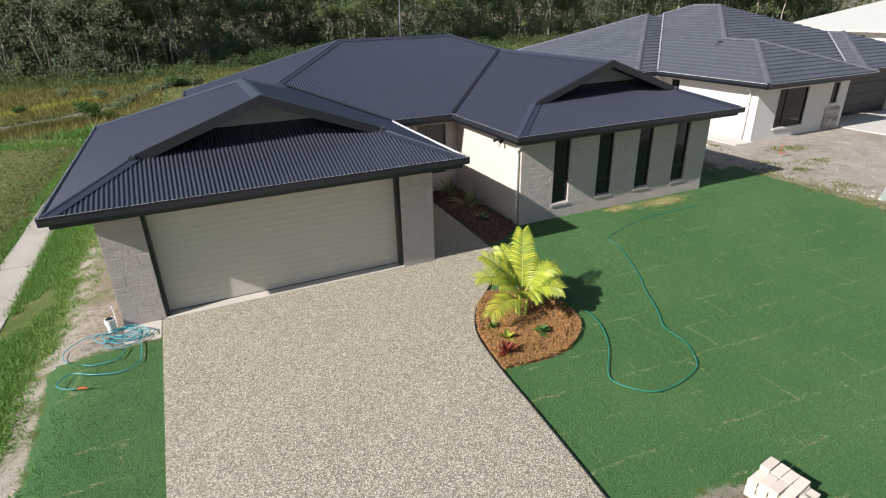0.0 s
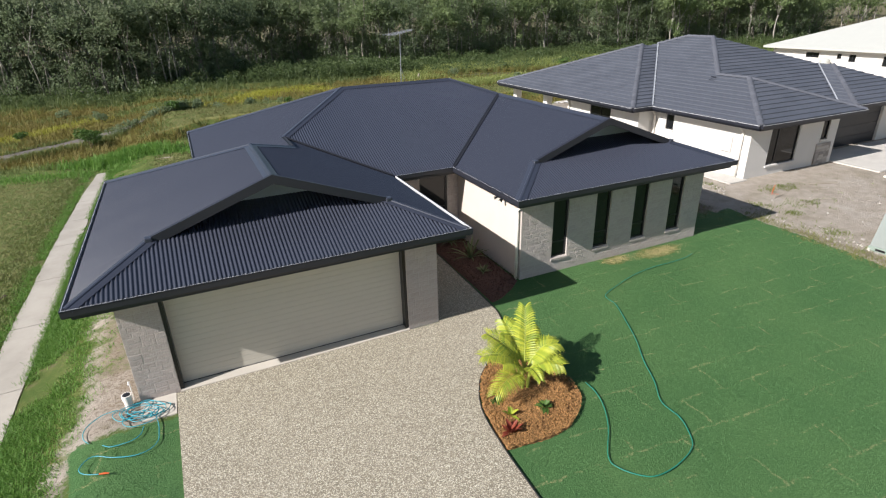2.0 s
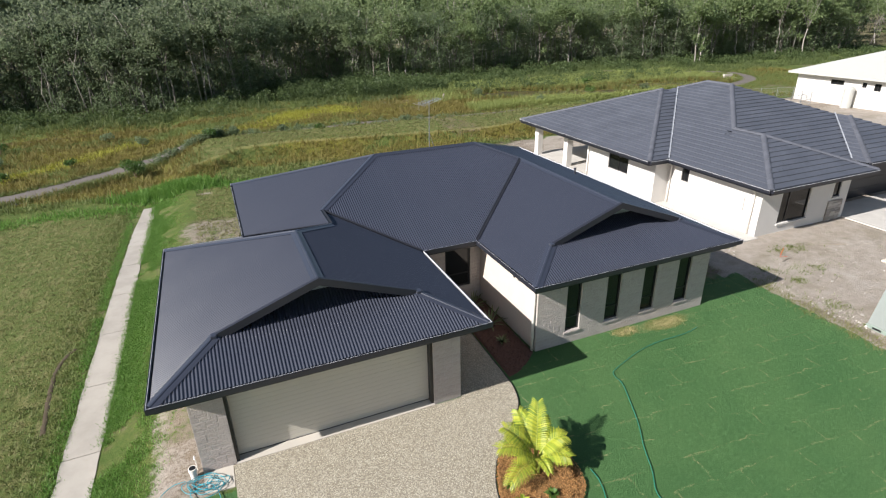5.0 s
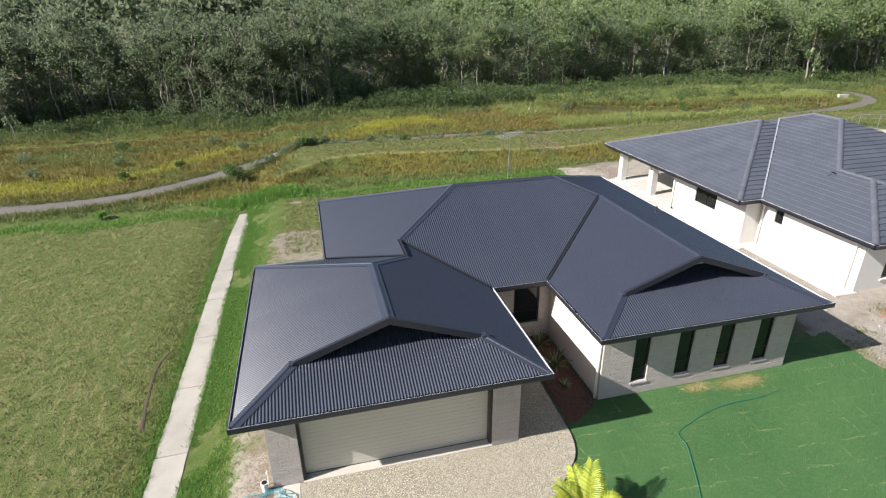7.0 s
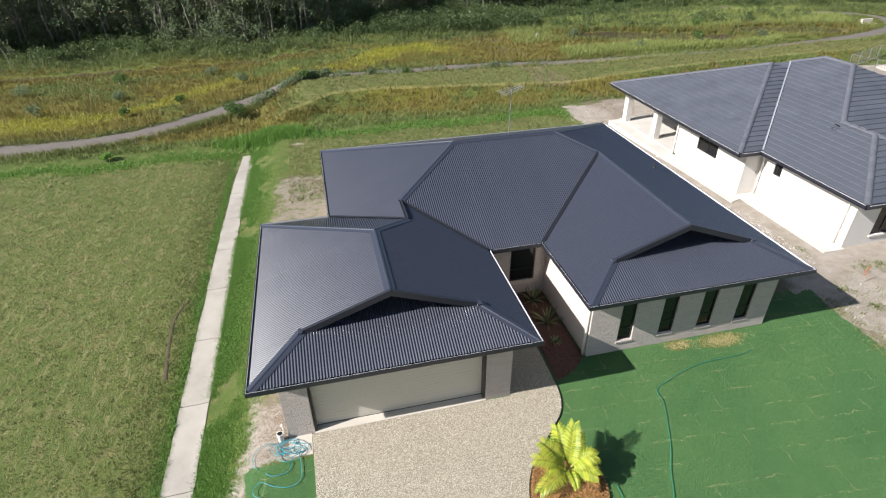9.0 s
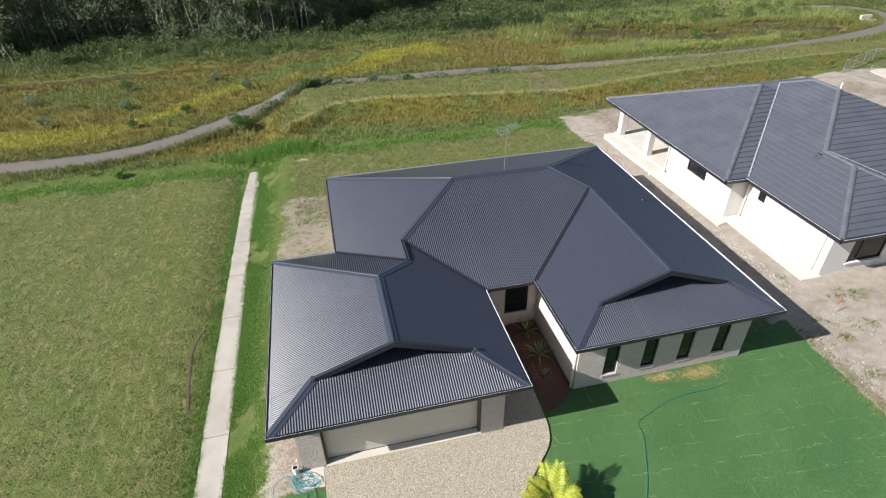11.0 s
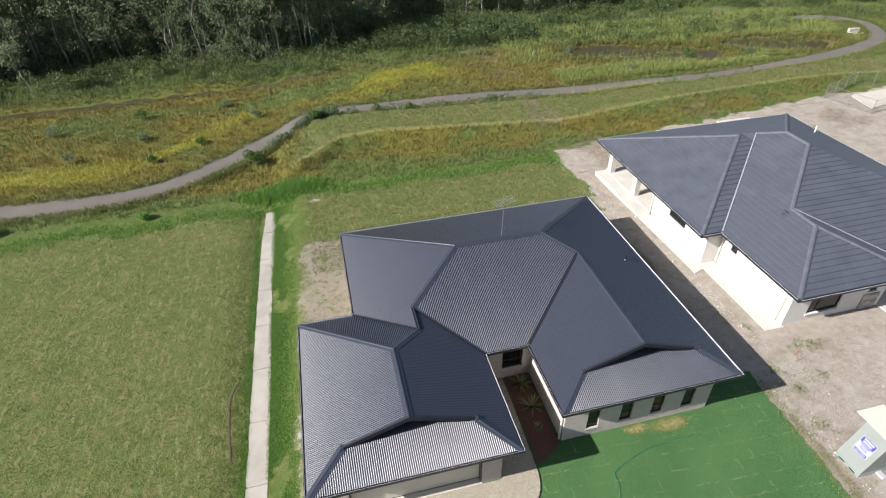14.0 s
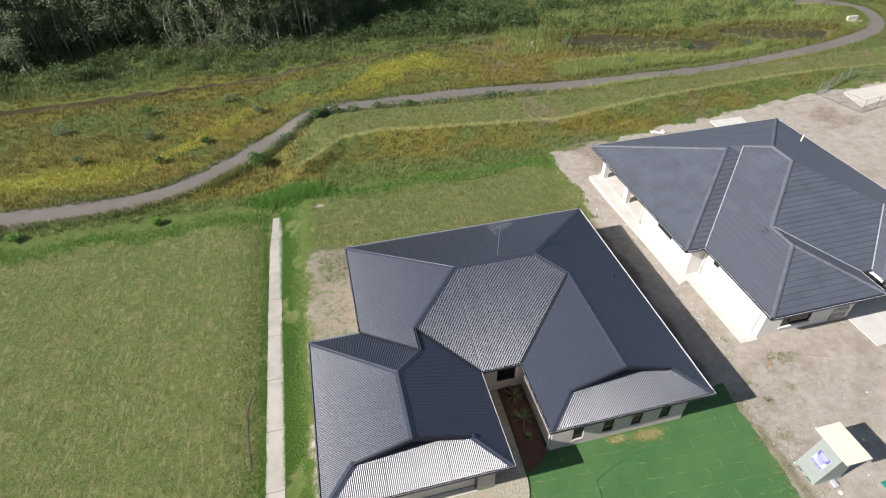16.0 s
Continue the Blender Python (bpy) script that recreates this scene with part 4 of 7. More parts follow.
# ---- concrete path beside the lawn ----
def path():
    r = random.Random(4)
    p = thing("concrete_path", "narrow pale concrete path beside the rough lawn", "path", kind="structure")
    y, i = -16.0, 0
    while y < 23.1:
        ln = min(3.05, 23.1 - y)
        s = Soup()
        n = 8
        for k in range(n + 1):
            yy = y + 0.012 + (ln - 0.024) * k / n
            xl = float(np.interp(yy, [-16, 0, 7, 14, 19.5, 23.1], [-9.76, -9.72, -9.66, -9.61, -9.55, -9.33]))
            xr = float(np.interp(yy, [-16, 0, 7, 14, 19.5, 23.1], [-8.93, -8.88, -8.8, -8.82, -8.7, -8.72]))
            for j, xx in enumerate((xl, xl + 0.3, xr - 0.2, xr)):
                jx = r.uniform(-0.018, 0.018) if j in (0, 3) else 0
                s.v.append((xx + jx, yy, float(gz(xx, yy)) + 0.03 + (0.0 if j in (1, 2) else -0.008)))
            s.v.append((xr, yy, float(gz(xr, yy)) - 0.08))
            s.v.append((xl, yy, float(gz(xl, yy)) - 0.08))
        for k in range(n):
            a = k * 6
            for q in ((0, 1), (1, 2), (2, 3), (3, 4), (5, 0)):
                s.f.append((a + q[0], a + q[1], a + q[1] + 6, a + q[0] + 6))
        s.f += [(0, 5, 4, 3, 2, 1), tuple(n * 6 + j for j in (0, 1, 2, 3, 4, 5))]
        s.link("slab", PATH_MAT, p)
        y += ln


def stained_concrete():
    m, t, b = mat("weathered_path_concrete")
    n1, n2, n3 = noise_tex(t, 0.9, 6, 0.65), noise_tex(t, 5, 6, 0.7), noise_tex(t, 70, 3)
    c = mixc(t, step(t, n1, 0.3, 0.7), (0.275, 0.25, 0.215), (0.365, 0.335, 0.29))
    c = mixc(t, calc(t, "MULTIPLY", step(t, n2, 0.55, 0.8), 0.6), c, (0.32, 0.27, 0.21))
    c = mixc(t, calc(t, "MULTIPLY", n3, 0.25), c, (0.36, 0.33, 0.28))
    t.links.new(c, b.inputs["Base Color"])
    b.inputs["Roughness"].default_value = 0.93
    relief(t, b, calc(t, "ADD", n2, calc(t, "MULTIPLY", n3, 0.4)), 0.35, 0.01)
    return m


PATH_MAT = stained_concrete()
path()
sheet("hose_slab", [(-6.42, -0.62), (-5.79, -0.66), (-5.79, 0.02), (-6.42, 0.02)], 0.02, 0.08, CONCRETE, "small concrete pad at the foot of the pillar", "slab")

# ---- the neighbour's house ----
N0 = 2.5


def tiled_plane(poly, eave, along, inward, z0, rows_soup, slope=SLOPE, course=0.33, wide=0.30):
    """Flat lapped tiles over a plan polygon, course by course."""
    k = 0 if along == "x" else 1
    us = [p[k] for p in poly]
    depth = max((p[1 - k] - eave) * inward for p in poly)
    flat = [(p[k], (p[1 - k] - eave) * inward) for p in poly]
    step_v = course * math.cos(math.atan(slope))
    n = int(math.ceil(depth / step_v))
    for r in range(n):
        strip = clip(clip(flat, (0, -1), -r * step_v), (0, 1), (r + 1) * step_v)
        if len(strip) < 3:
            continue
        lo, hi = min(p[0] for p in strip), max(p[0] for p in strip)
        u = math.floor(lo / wide) * wide - (wide / 2 if r % 2 else 0)
        while u < hi:
            q = clip(clip(strip, (-1, 0), -(u + 0.0016)), (1, 0), u + wide - 0.0016)
            if len(q) >= 3 and max(p[0] for p in q) - min(p[0] for p in q) > 0.01:
                jit = random.uniform(-0.001, 0.001)
                top, low = [], []
                for a, v in q:
                    z = z0 + slope * v + 0.048 - 0.038 * (v - r * step_v) / step_v + jit
                    w = eave + v * inward
                    top.append((a, w, z) if k == 0 else (w, a, z))
                    low.append((a, w, z - 0.055) if k == 0 else (w, a, z - 0.055))
                m = len(q)
                rows_soup.append((top + low, [tuple(range(m))] + [(i, i + m, (i + 1) % m + m, (i + 1) % m) for i in range(m)]))
            u += wide


def hip_planes(x0, y0, x1, y1):
    h = min(x1 - x0, y1 - y0) / 2
    if x1 - x0 <= y1 - y0:
        a, b = (x0 + h, y0 + h), (x0 + h, y1 - h)
        return [([(x0, y0), a, b, (x0, y1)], x0, "y", 1), ([(x1, y0), a, b, (x1, y1)], x1, "y", -1), ([(x0, y0), (x1, y0), a], y0, "x", 1), ([(x0, y1), (x1, y1), b], y1, "x", -1)], a, b, h
    a, b = (x0 + h, y0 + h), (x1 - h, y0 + h)
    return [([(x0, y0), (x1, y0), b, a], y0, "x", 1), ([(x0, y1), (x1, y1), b, a], y1, "x", -1), ([(x0, y0), (x0, y1), a], x0, "y", 1), ([(x1, y0), (x1, y1), b], x1, "y", -1)], a, b, h
def shell(x0, y0, x1, y1, z0, material, parent, slope=SLOPE, drop=0.03):
    """The deck under a hip roof's covering, as a thin closed shell."""
    planes, a, b, h = hip_planes(x0, y0, x1, y1)
    vs, fs = [], []
    for poly, eave, along, inward in planes:
        k = 0 if along == "x" else 1
        n = len(vs)
        vs += [(p[0], p[1], z0 - drop + slope * (p[1 - k] - eave) * inward) for p in poly]
        fs.append(tuple(range(n, len(vs))))
    n = len(vs)
    vs += [(x0, y0, z0 - drop - 0.02), (x1, y0, z0 - drop - 0.02), (x1, y1, z0 - drop - 0.02), (x0, y1, z0 - drop - 0.02)]
    fs.append((n, n + 3, n + 2, n + 1))
    return link_mesh("roof_deck", vs, fs, material, parent)


def ridge_tiles(a, b, parent, size=0.4):
    a, b = Vector(a), Vector(b)
    n = max(1, int((b - a).length / size))
    for i in range(n):
        p, q = a.lerp(b, i / n), a.lerp(b, (i + 1.12) / n)
        d = Vector((0, 0, 0.012))
        link_mesh("ridge_tile", *sweep([p + d * 1.8, q + d * 0.4], [(-0.13, -0.03), (-0.08, 0.025), (-0.03, 0.05), (0.03, 0.05), (0.08, 0.025), (0.13, -0.03), (0, -0.01)]), TILE_RIDGE, parent)


def tile_roof(rects, z0, parent, keep, near=(15.4, 8.0), most=300):
    """Tiles of all planes; those covered by a higher roof are left out, the nearest are single parts."""
    rows = []
    for i, r in enumerate(rects):
        bag = []
        for poly, eave, along, inward in hip_planes(*r)[0]:
            tiled_plane(poly, eave, along, inward, z0, bag)
        for vs, fs in bag:
            c = np.mean(np.array(vs), 0)
            reach = lambda p, q: min(p[0] - q[0], q[2] - p[0], p[1] - q[1], q[3] - p[1])
            own = reach(c, r)
            on_hip = any(abs((v[0] - r[0]) - (v[1] - r[1])) < 0.012 for v in vs)
            hidden = any(j != i and (reach(c, q) > own + 0.01 or ((j < i or on_hip) and all(abs(reach(v, q) - reach(v, r)) < 0.01 for v in vs))) for j, q in enumerate(rects))
            if not hidden and keep(c):
                rows.append((math.hypot(c[0] - near[0], c[1] - near[1]), vs, fs))
    rows.sort(key=lambda q: q[0])
    for _, vs, fs in rows[:most]:
        o = vs[0]
        ob = link_mesh("roof_tile", [(v[0] - o[0], v[1] - o[1], v[2] - o[2]) for v in vs], fs, TILE, parent)
        ob.location = o
    s = Soup()
    for _, vs, fs in rows[most:]:
        s.add(vs, fs)
    tagged(s.link("roof_tiles", TILE, parent), kind="stuff")


neighbour = thing("house", "new white rendered house with a slate grey tiled hip roof", "house", at=(0.22, 0.15, -0.08))
NROOF = [(14.2, 9.15, 26.5, 21.4), (15.4, 5.15, 29.9, 21.4), (15.4, 3.5, 22.2, 12.0), (22.9, 4.3, 29.9, 12.0)]
nroof = new("roof")
nroof.parent = neighbour
nroof["label"] = "slate grey flat roof tiles with mortared ridges"
for q in NROOF:
    shell(q[0] + 0.02, q[1] + 0.02, q[2] - 0.02, q[3] - 0.02, N0, TILE, nroof, drop=-0.009)
tile_roof(NROOF, N0, nroof, lambda c: True)
N = lambda d: N0 + SLOPE * d + 0.02
for a, b in (((14.2, 9.15, N(0)), (20.3, 15.27, N(6.1))), ((14.2, 21.4, N(0)), (20.3, 15.3, N(6.1))), ((21.5, 15.3, N(6.1)), (22.65, 14.15, N(7.25))), ((22.65, 14.15, N(7.25)), (22.65, 12.4, N(7.25))),
             ((29.9, 21.4, N(0)), (22.65, 14.15, N(7.25))), ((22.65, 12.4, N(7.25)), (18.8, 8.55, N(3.4))), ((18.8, 6.9, N(3.4)), (18.8, 8.55, N(3.4))), ((15.4, 3.5, N(0)), (18.8, 6.9, N(3.4))),
             ((22.2, 3.5, N(0)), (18.8, 6.9, N(3.4))), ((22.9, 4.3, N(0)), (26.4, 7.8, N(3.5)))):
    ridge_tiles(a, b, nroof)
for a, b in (((15.4, 9.15, N(0)), (21.5, 15.25, N(6.1))), ((22.2, 5.15, N(0)), (18.8, 8.55, N(3.4))), ((22.9, 5.15, N(0)), (26.4, 8.65, N(3.5)))):
    link_mesh("valley_flashing", *sweep([a, b], [(-0.035, 0.07), (0, 0.058), (0.035, 0.07), (0, 0.03)]), FLASHING, nroof)
for a, b, o in (((14.2, 9.15), (14.2, 21.4), (-1, 0)), ((14.2, 9.15), (15.4, 9.15), (0, -1)), ((15.4, 3.5), (15.4, 9.15), (-1, 0)), ((15.4, 3.5), (22.2, 3.5), (0, -1)), ((22.2, 3.5), (22.2, 5.15), (1, 0)), ((22.9, 4.3), (29.9, 4.3), (0, -1)), ((14.2, 21.4), (29.9, 21.4), (0, 1)), ((29.9, 4.3), (29.9, 21.4), (1, 0))):
    for nm, i0, i1, h0, h1, m in (("fascia", -0.03, 0.0, -0.22, 0.0, TRIM), ("gutter", 0.003, 0.1, -0.12, -0.002, TRIM)):
        xs = sorted((a[0] + o[0] * i0, a[0] + o[0] * i1, b[0] + o[0] * i0, b[0] + o[0] * i1))
        ys = sorted((a[1] + o[1] * i0, a[1] + o[1] * i1, b[1] + o[1] * i0, b[1] + o[1] * i1))
        box_part(nm, (xs[0], ys[0], N0 + h0, xs[-1], ys[-1], N0 + h1), m, nroof)
    xs = sorted((a[0] + o[0] * 0.085, a[0] + o[0] * 0.1, b[0] + o[0] * 0.085, b[0] + o[0] * 0.1))
    ys = sorted((a[1] + o[1] * 0.085, a[1] + o[1] * 0.1, b[1] + o[1] * 0.085, b[1] + o[1] * 0.1))
    box_part("gutter_lip", (xs[0], ys[0], N0 - 0.001, xs[-1], ys[-1], N0 + 0.012), GUTTER_IN, nroof)
s = Soup()
for x0, y0, x1, y1 in ((14.2, 9.2, 15.1, 21.35), (15.4, 3.55, 16.0, 9.2), (16.0, 3.55, 22.15, 4.3), (15.1, 14.6, 21, 21.35), (22.9, 4.35, 29.8, 5.2)):
    s.box(x0 + 0.01, y0, N0 - 0.21, x1, y1, N0 - 0.195)
s.link("soffit", SOFFIT, nroof)
NT = N0 - 0.2
wall_panel("wall", "y", 15.0, 0.2, 9.72, 14.7, [(11.5, 13.1, 1.15, 2.1)], WHITE_WALL, neighbour, z1=NT)
wall_panel("wall", "x", 9.52, 0.2, 15.0, 16.155, [], WHITE_WALL, neighbour, z1=NT)
wall_panel("wall", "y", 15.95, 0.2, 4.405, 9.515, [(8.25, 8.72, 1.45, 2.15)], WHITE_WALL, neighbour, z1=NT)
wall_panel("wall", "x", 4.2, 0.2, 15.95, 21.7, [(17.2, 19.05, 0.5, 2.08), (20.62, 21.1, 1.22, 2.1)], WHITE_WALL, neighbour, z1=NT)
wall_panel("wall", "x", 14.705, 0.2, 15.0, 21.0, [(16.5, 18.9, 0.05, 2.1)], WHITE_WALL, neighbour, z1=NT)
wall_panel("wall", "y", 21.7, -0.2, 4.405, 5.6, [], WHITE_WALL, neighbour, z1=NT)
wall_panel("wall", "x", 5.6, 0.2, 21.7, 29.3, [(22.8, 27.8, 0.02, 2.15)], WHITE_WALL, neighbour, z1=NT)
wall_panel("wall", "y", 29.3, -0.2, 5.805, 20.8, [], WHITE_WALL, neighbour, z1=NT)
wall_panel("wall", "y", 21.0, 0.2, 14.91, 20.8, [], WHITE_WALL, neighbour, z1=NT)


def window_any(along, a, b, z0, z1, at, inward, parent, mids=(), name="window"):
    """A dark framed window in a wall at x or y = at; inward is the side that it is set back to."""
    w = new(name)
    w.parent = parent
    f = 0.05
    s = Soup()

    def bar(u0, u1, h0, h1, d0=0.05, d1=0.11):
        lo, hi = sorted((at + inward * d0, at + inward * d1))
        s.box(*((u0, lo, h0, u1, hi, h1) if along == "x" else (lo, u0, h0, hi, u1, h1)))

    bar(a, a + f, z0, z1)
    bar(b - f, b, z0, z1)
    bar(a + f, b - f, z0, z0 + f)
    bar(a + f, b - f, z1 - f, z1)
    for u in mids:
        bar(u - 0.025, u + 0.025, z0 + f, z1 - f)
    s.link("frame", FRAME, w)
    lo, hi = sorted((at + inward * 0.078, at + inward * 0.084))
    u0, u1 = a + f, b - f
    box_part("pane", (u0, lo, z0 + f, u1, hi, z1 - f) if along == "x" else (lo, u0, z0 + f, hi, u1, z1 - f), GLASS, w)
    lo, hi = sorted((at - inward * 0.06, at + inward * 0.048))
    box_part("sill", (a - 0.05, lo, z0 - 0.07, b + 0.05, hi, z0 - 0.002) if along == "x" else (lo, a - 0.05, z0 - 0.07, hi, b + 0.05, z0 - 0.002), WHITE_WALL, w)
    return w


window_any("y", 11.5, 13.1, 1.15, 2.1, 15.0, 1, neighbour, (12.3,))
window_any("y", 8.25, 8.72, 1.45, 2.15, 15.95, 1, neighbour)
window_any("x", 17.2, 19.05, 0.5, 2.08, 4.2, 1, neighbour, (17.75,))
window_any("x", 20.62, 21.1, 1.22, 2.1, 4.2, 1, neighbour)
window_any("x", 16.5, 18.9, 0.05, 2.1, 14.705, 1, neighbour, (17.7,), "sliding_door")
gd = new("garage_door")
gd.parent = neighbour
gd["label"] = "dark grey sectional garage door in deep shade"
for k in range(4):
    box_part("door_panel", (22.85, 5.7, 0.04 + k * 0.52, 27.75, 5.74, 0.04 + (k + 1) * 0.52 - 0.012), TRIM, gd)
for y in (17.2, 20.55):
    box_part("porch_column", (14.98, y - 0.2, 0.12, 15.36, y + 0.2, NT), WHITE_WALL, neighbour, bevel=0.006)
for y, x in ((9.35, 15.86), (14.85, 14.92), (4.55, 15.87), (4.5, 21.78)):
    downpipe(x, y, neighbour, 2.3, DOWNPIPE, (1, 0))
box_part("meter_box", (15.88, 5.0, 1.1, 15.948, 5.45, 1.75), WHITE_WALL, neighbour, "white meter box on the wall", bevel=0.005)
for y, z in ((6.1, 1.3), (13.8, 1.6), (10.4, 1.4), (10.4, 1.1), (4.95, 0.5)):
    box_part("wall_fitting", ((15.92 if y < 9.5 else 14.97), y, z, (15.948 if y < 9.5 else 14.998), y + 0.09, z + 0.14), DOWNPIPE, neighbour)
link_mesh("vent_pipe", *tube([(28.1, 17.0, N0 + SLOPE * 1.8 - 0.05), (28.1, 17.0, N0 + SLOPE * 1.8 + 0.5)], 0.05, 10), DOWNPIPE, nroof, "white plastic vent pipe through the tiles")
stone = new("stone_panel")
stone.parent = neighbour
stone["label"] = "stacked grey stone cladding beside the entry"
r = random.Random(3)
STONE = plain("stacked_stone", (0.34, 0.31, 0.28), 0.9, 0, 0.2, 6, 50, 0.5, 0.3)
for k in range(8):
    x = 20.42
    while x < 21.38:
        w = min(r.uniform(0.15, 0.35), 21.4 - x)
        if w > 0.03:
            box_part("stone", (x, 4.15 - r.uniform(0, 0.02), 0.02 + k * 0.13, x + w - 0.008, 4.197, 0.02 + k * 0.13 + 0.122), STONE, stone)
        x += w
sheet("apron", [(15.12, 4.15), (16.165, 4.15), (16.165, 9.66), (15.215, 9.66), (15.215, 21.2), (14.42, 21.2), (14.42, 8.95), (15.12, 9.2)], 0.04, 0.3, SLAB_WHITE, "pale concrete apron along the white wall", "slab")
sheet("porch_floor", [(15.22, 14.85), (21.2, 14.85), (21.2, 21.2), (15.22, 21.2)], 0.12, 0.3, SLAB_WHITE, "pale concrete porch floor under the roof", "floor")
sheet("garage_apron", [(21.9, 2.2), (28.5, 2.2), (28.5, 5.5), (21.9, 5.5)], 0.05, 0.2, SLAB_WHITE, "pale new concrete in front of the garage", "slab")
sheet("tank_slab", [(28.78, 25.7), (31.65, 25.45), (31.85, 26.86), (28.75, 26.94)], -0.22, 0.25, SLAB_WHITE, "white sheet lying on bare soil behind the house", "slab")

# ---- the far white house ----
far_house = thing("house", "far white house with a pale steel hip roof", "house")
fr = new("roof")
fr.parent = far_house
shell(52.0, 13.0, 72.0, 30.2, 2.55, WHITE_ROOF, fr, drop=0)
for q in ((51.9, 13.0, 52.0, 30.2), (52.0, 12.9, 72.0, 13.0), (52, 30.2, 72, 30.3)):
    box_part("fascia", (q[0], q[1], 2.35, q[2], q[3], 2.55), WHITE_ROOF, fr)
wall_panel("wall", "y", 52.6, 0.2, 13.6, 29.5, [(24.7, 26.0, 1.6, 2.05), (22.6, 23.0, 1.6, 2.05), (21.3, 21.9, 1.4, 2.05), (17.5, 19.0, 1.2, 2.05)], WHITE_WALL, far_house, z0=-0.4, z1=2.4)
wall_panel("wall", "x", 29.5, -0.2, 52.805, 71.0, [], WHITE_WALL, far_house, z0=-0.4, z1=2.4)
wall_panel("wall", "x", 13.6, 0.2, 52.805, 71.0, [], WHITE_WALL, far_house, z0=-0.4, z1=2.4)
for a, b, z0, z1 in ((24.7, 26.0, 1.6, 2.05), (22.6, 23.0, 1.6, 2.05), (21.3, 21.9, 1.4, 2.05), (17.5, 19.0, 1.2, 2.05)):
    window_any("y", a, b, z0, z1, 52.6, 1, far_house, ((a + b) / 2,))
link_mesh("water_tank", *tube([(51.9, 23.6, -0.4), (51.9, 23.6, 1.5), (51.9, 23.6, 1.62)], [0.45, 0.45, 0.3], 16), WHITE_ROOF, far_house, "slim pale water tank")

# ---- temporary fence round a slab ----
fence = thing("temporary_fence", "grey wire mesh site fence panels on bare soil", "fence")
WIRE = plain("galvanised_wire", (0.34, 0.35, 0.36), 0.4, 0.8, 0.1, 3, 30, 0)
corners = [(41.6, 28.9), (42.6, 24.7), (46.5, 25.4), (50.5, 26.2), (52.4, 29.5), (47, 31)]
for i in range(len(corners)):
    a, b = Vector(corners[i]), Vector(corners[(i + 1) % len(corners)])
    n = max(1, round((b - a).length / 2.2))
    for k in range(n):
        p, q = a.lerp(b, k / n), a.lerp(b, (k + 1) / n)
        g = float(gz(p.x, p.y))
        link_mesh("post", *tube([(p.x, p.y, g - 0.05), (p.x, p.y, g + 1.25)], 0.03, 6), WIRE, fence)
        s = Soup()
        for z in (0.08, 0.4, 0.8, 1.2):
            s.add(*tube([(p.x, p.y, g + z), (q.x, q.y, g + z)], 0.016 if z in (0.08, 1.2) else 0.006, 4))
        for m in range(1, 10):
            c = p.lerp(q, m / 10)
            s.add(*tube([(c.x, c.y, g + 0.08), (c.x, c.y, g + 1.2)], 0.005, 4))
        s.link("mesh_panel", WIRE, fence)
sheet("fenced_slab", [(43.6, 25.6), (50.5, 26.9), (51.2, 29.2), (44.4, 28.7)], -0.27, 0.2, CONCRETE, "pale concrete slab inside the site fence", "slab")

# ---- garden beds, plants and loose things ----
def leaf_mat(name, a, b, rough=0.55, through=0.25, scale=1.5, east=None):
    """Leaves whose colour varies from one to the next, with some light coming through."""
    m, t, bs = mat(name)
    ge, oi = t.nodes.new("ShaderNodeNewGeometry"), t.nodes.new("ShaderNodeObjectInfo")
    r = calc(t, "FRACT", calc(t, "ADD", ge.outputs["Random Per Island"], oi.outputs["Random"]))
    n = noise_tex(t, scale, 3)
    f = calc(t, "ADD", calc(t, "MULTIPLY", r, 0.65), calc(t, "MULTIPLY", n, 0.45))
    c = mixc(t, f, a, b)
    if east:
        # the leaf colour turns greener and paler towards the east
        xyz = t.nodes.new("ShaderNodeSeparateXYZ")
        t.links.new(ge.outputs["Position"], xyz.inputs[0])
        c = mixc(t, step(t, calc(t, "ADD", xyz.outputs[0], calc(t, "MULTIPLY", n, 16.0)), -4.0, 40.0), c, mixc(t, f, *east))
    t.links.new(c, bs.inputs["Base Color"])
    bs.inputs["Roughness"].default_value = rough
    bs.inputs["Specular IOR Level"].default_value = 0.3
    if through:
        tr = t.nodes.new("ShaderNodeBsdfTranslucent")
        t.links.new(c, tr.inputs[0])
        mx = t.nodes.new("ShaderNodeMixShader")
        mx.inputs[0].default_value = through
        t.links.new(bs.outputs[0], mx.inputs[1])
        t.links.new(tr.outputs[0], mx.inputs[2])
        t.links.new(mx.outputs[0], t.nodes["Material Output"].inputs[0])
    return m


MULCH = plain("bark_mulch", (0.33, 0.175, 0.062), 0.95, 0, 0.38, 6, 130, 0.8, 0.45, 0.012)
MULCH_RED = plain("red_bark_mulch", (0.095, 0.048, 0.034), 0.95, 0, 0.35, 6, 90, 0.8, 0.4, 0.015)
EDGING = plain("black_edging", (0.02, 0.02, 0.02), 0.6, 0, 0.1, 5, 50, 0)
PALM_LEAF = leaf_mat("golden_palm_leaf", (0.11, 0.20, 0.022), (0.44, 0.44, 0.05), 0.4, 0.12, 5)
PALM_STEM = plain("palm_stem", (0.32, 0.36, 0.06), 0.5, 0, 0.2, 4, 40, 0.2)
RED_LEAF = leaf_mat("red_leaf", (0.17, 0.03, 0.022), (0.30, 0.075, 0.04), 0.4, 0.25)
GREEN_LEAF = leaf_mat("shrub_leaf", (0.045, 0.10, 0.022), (0.10, 0.17, 0.035), 0.45, 0.25)
TWIG = plain("twig_bark", (0.16, 0.12, 0.085), 0.9, 0, 0.2, 5, 50, 0.3)
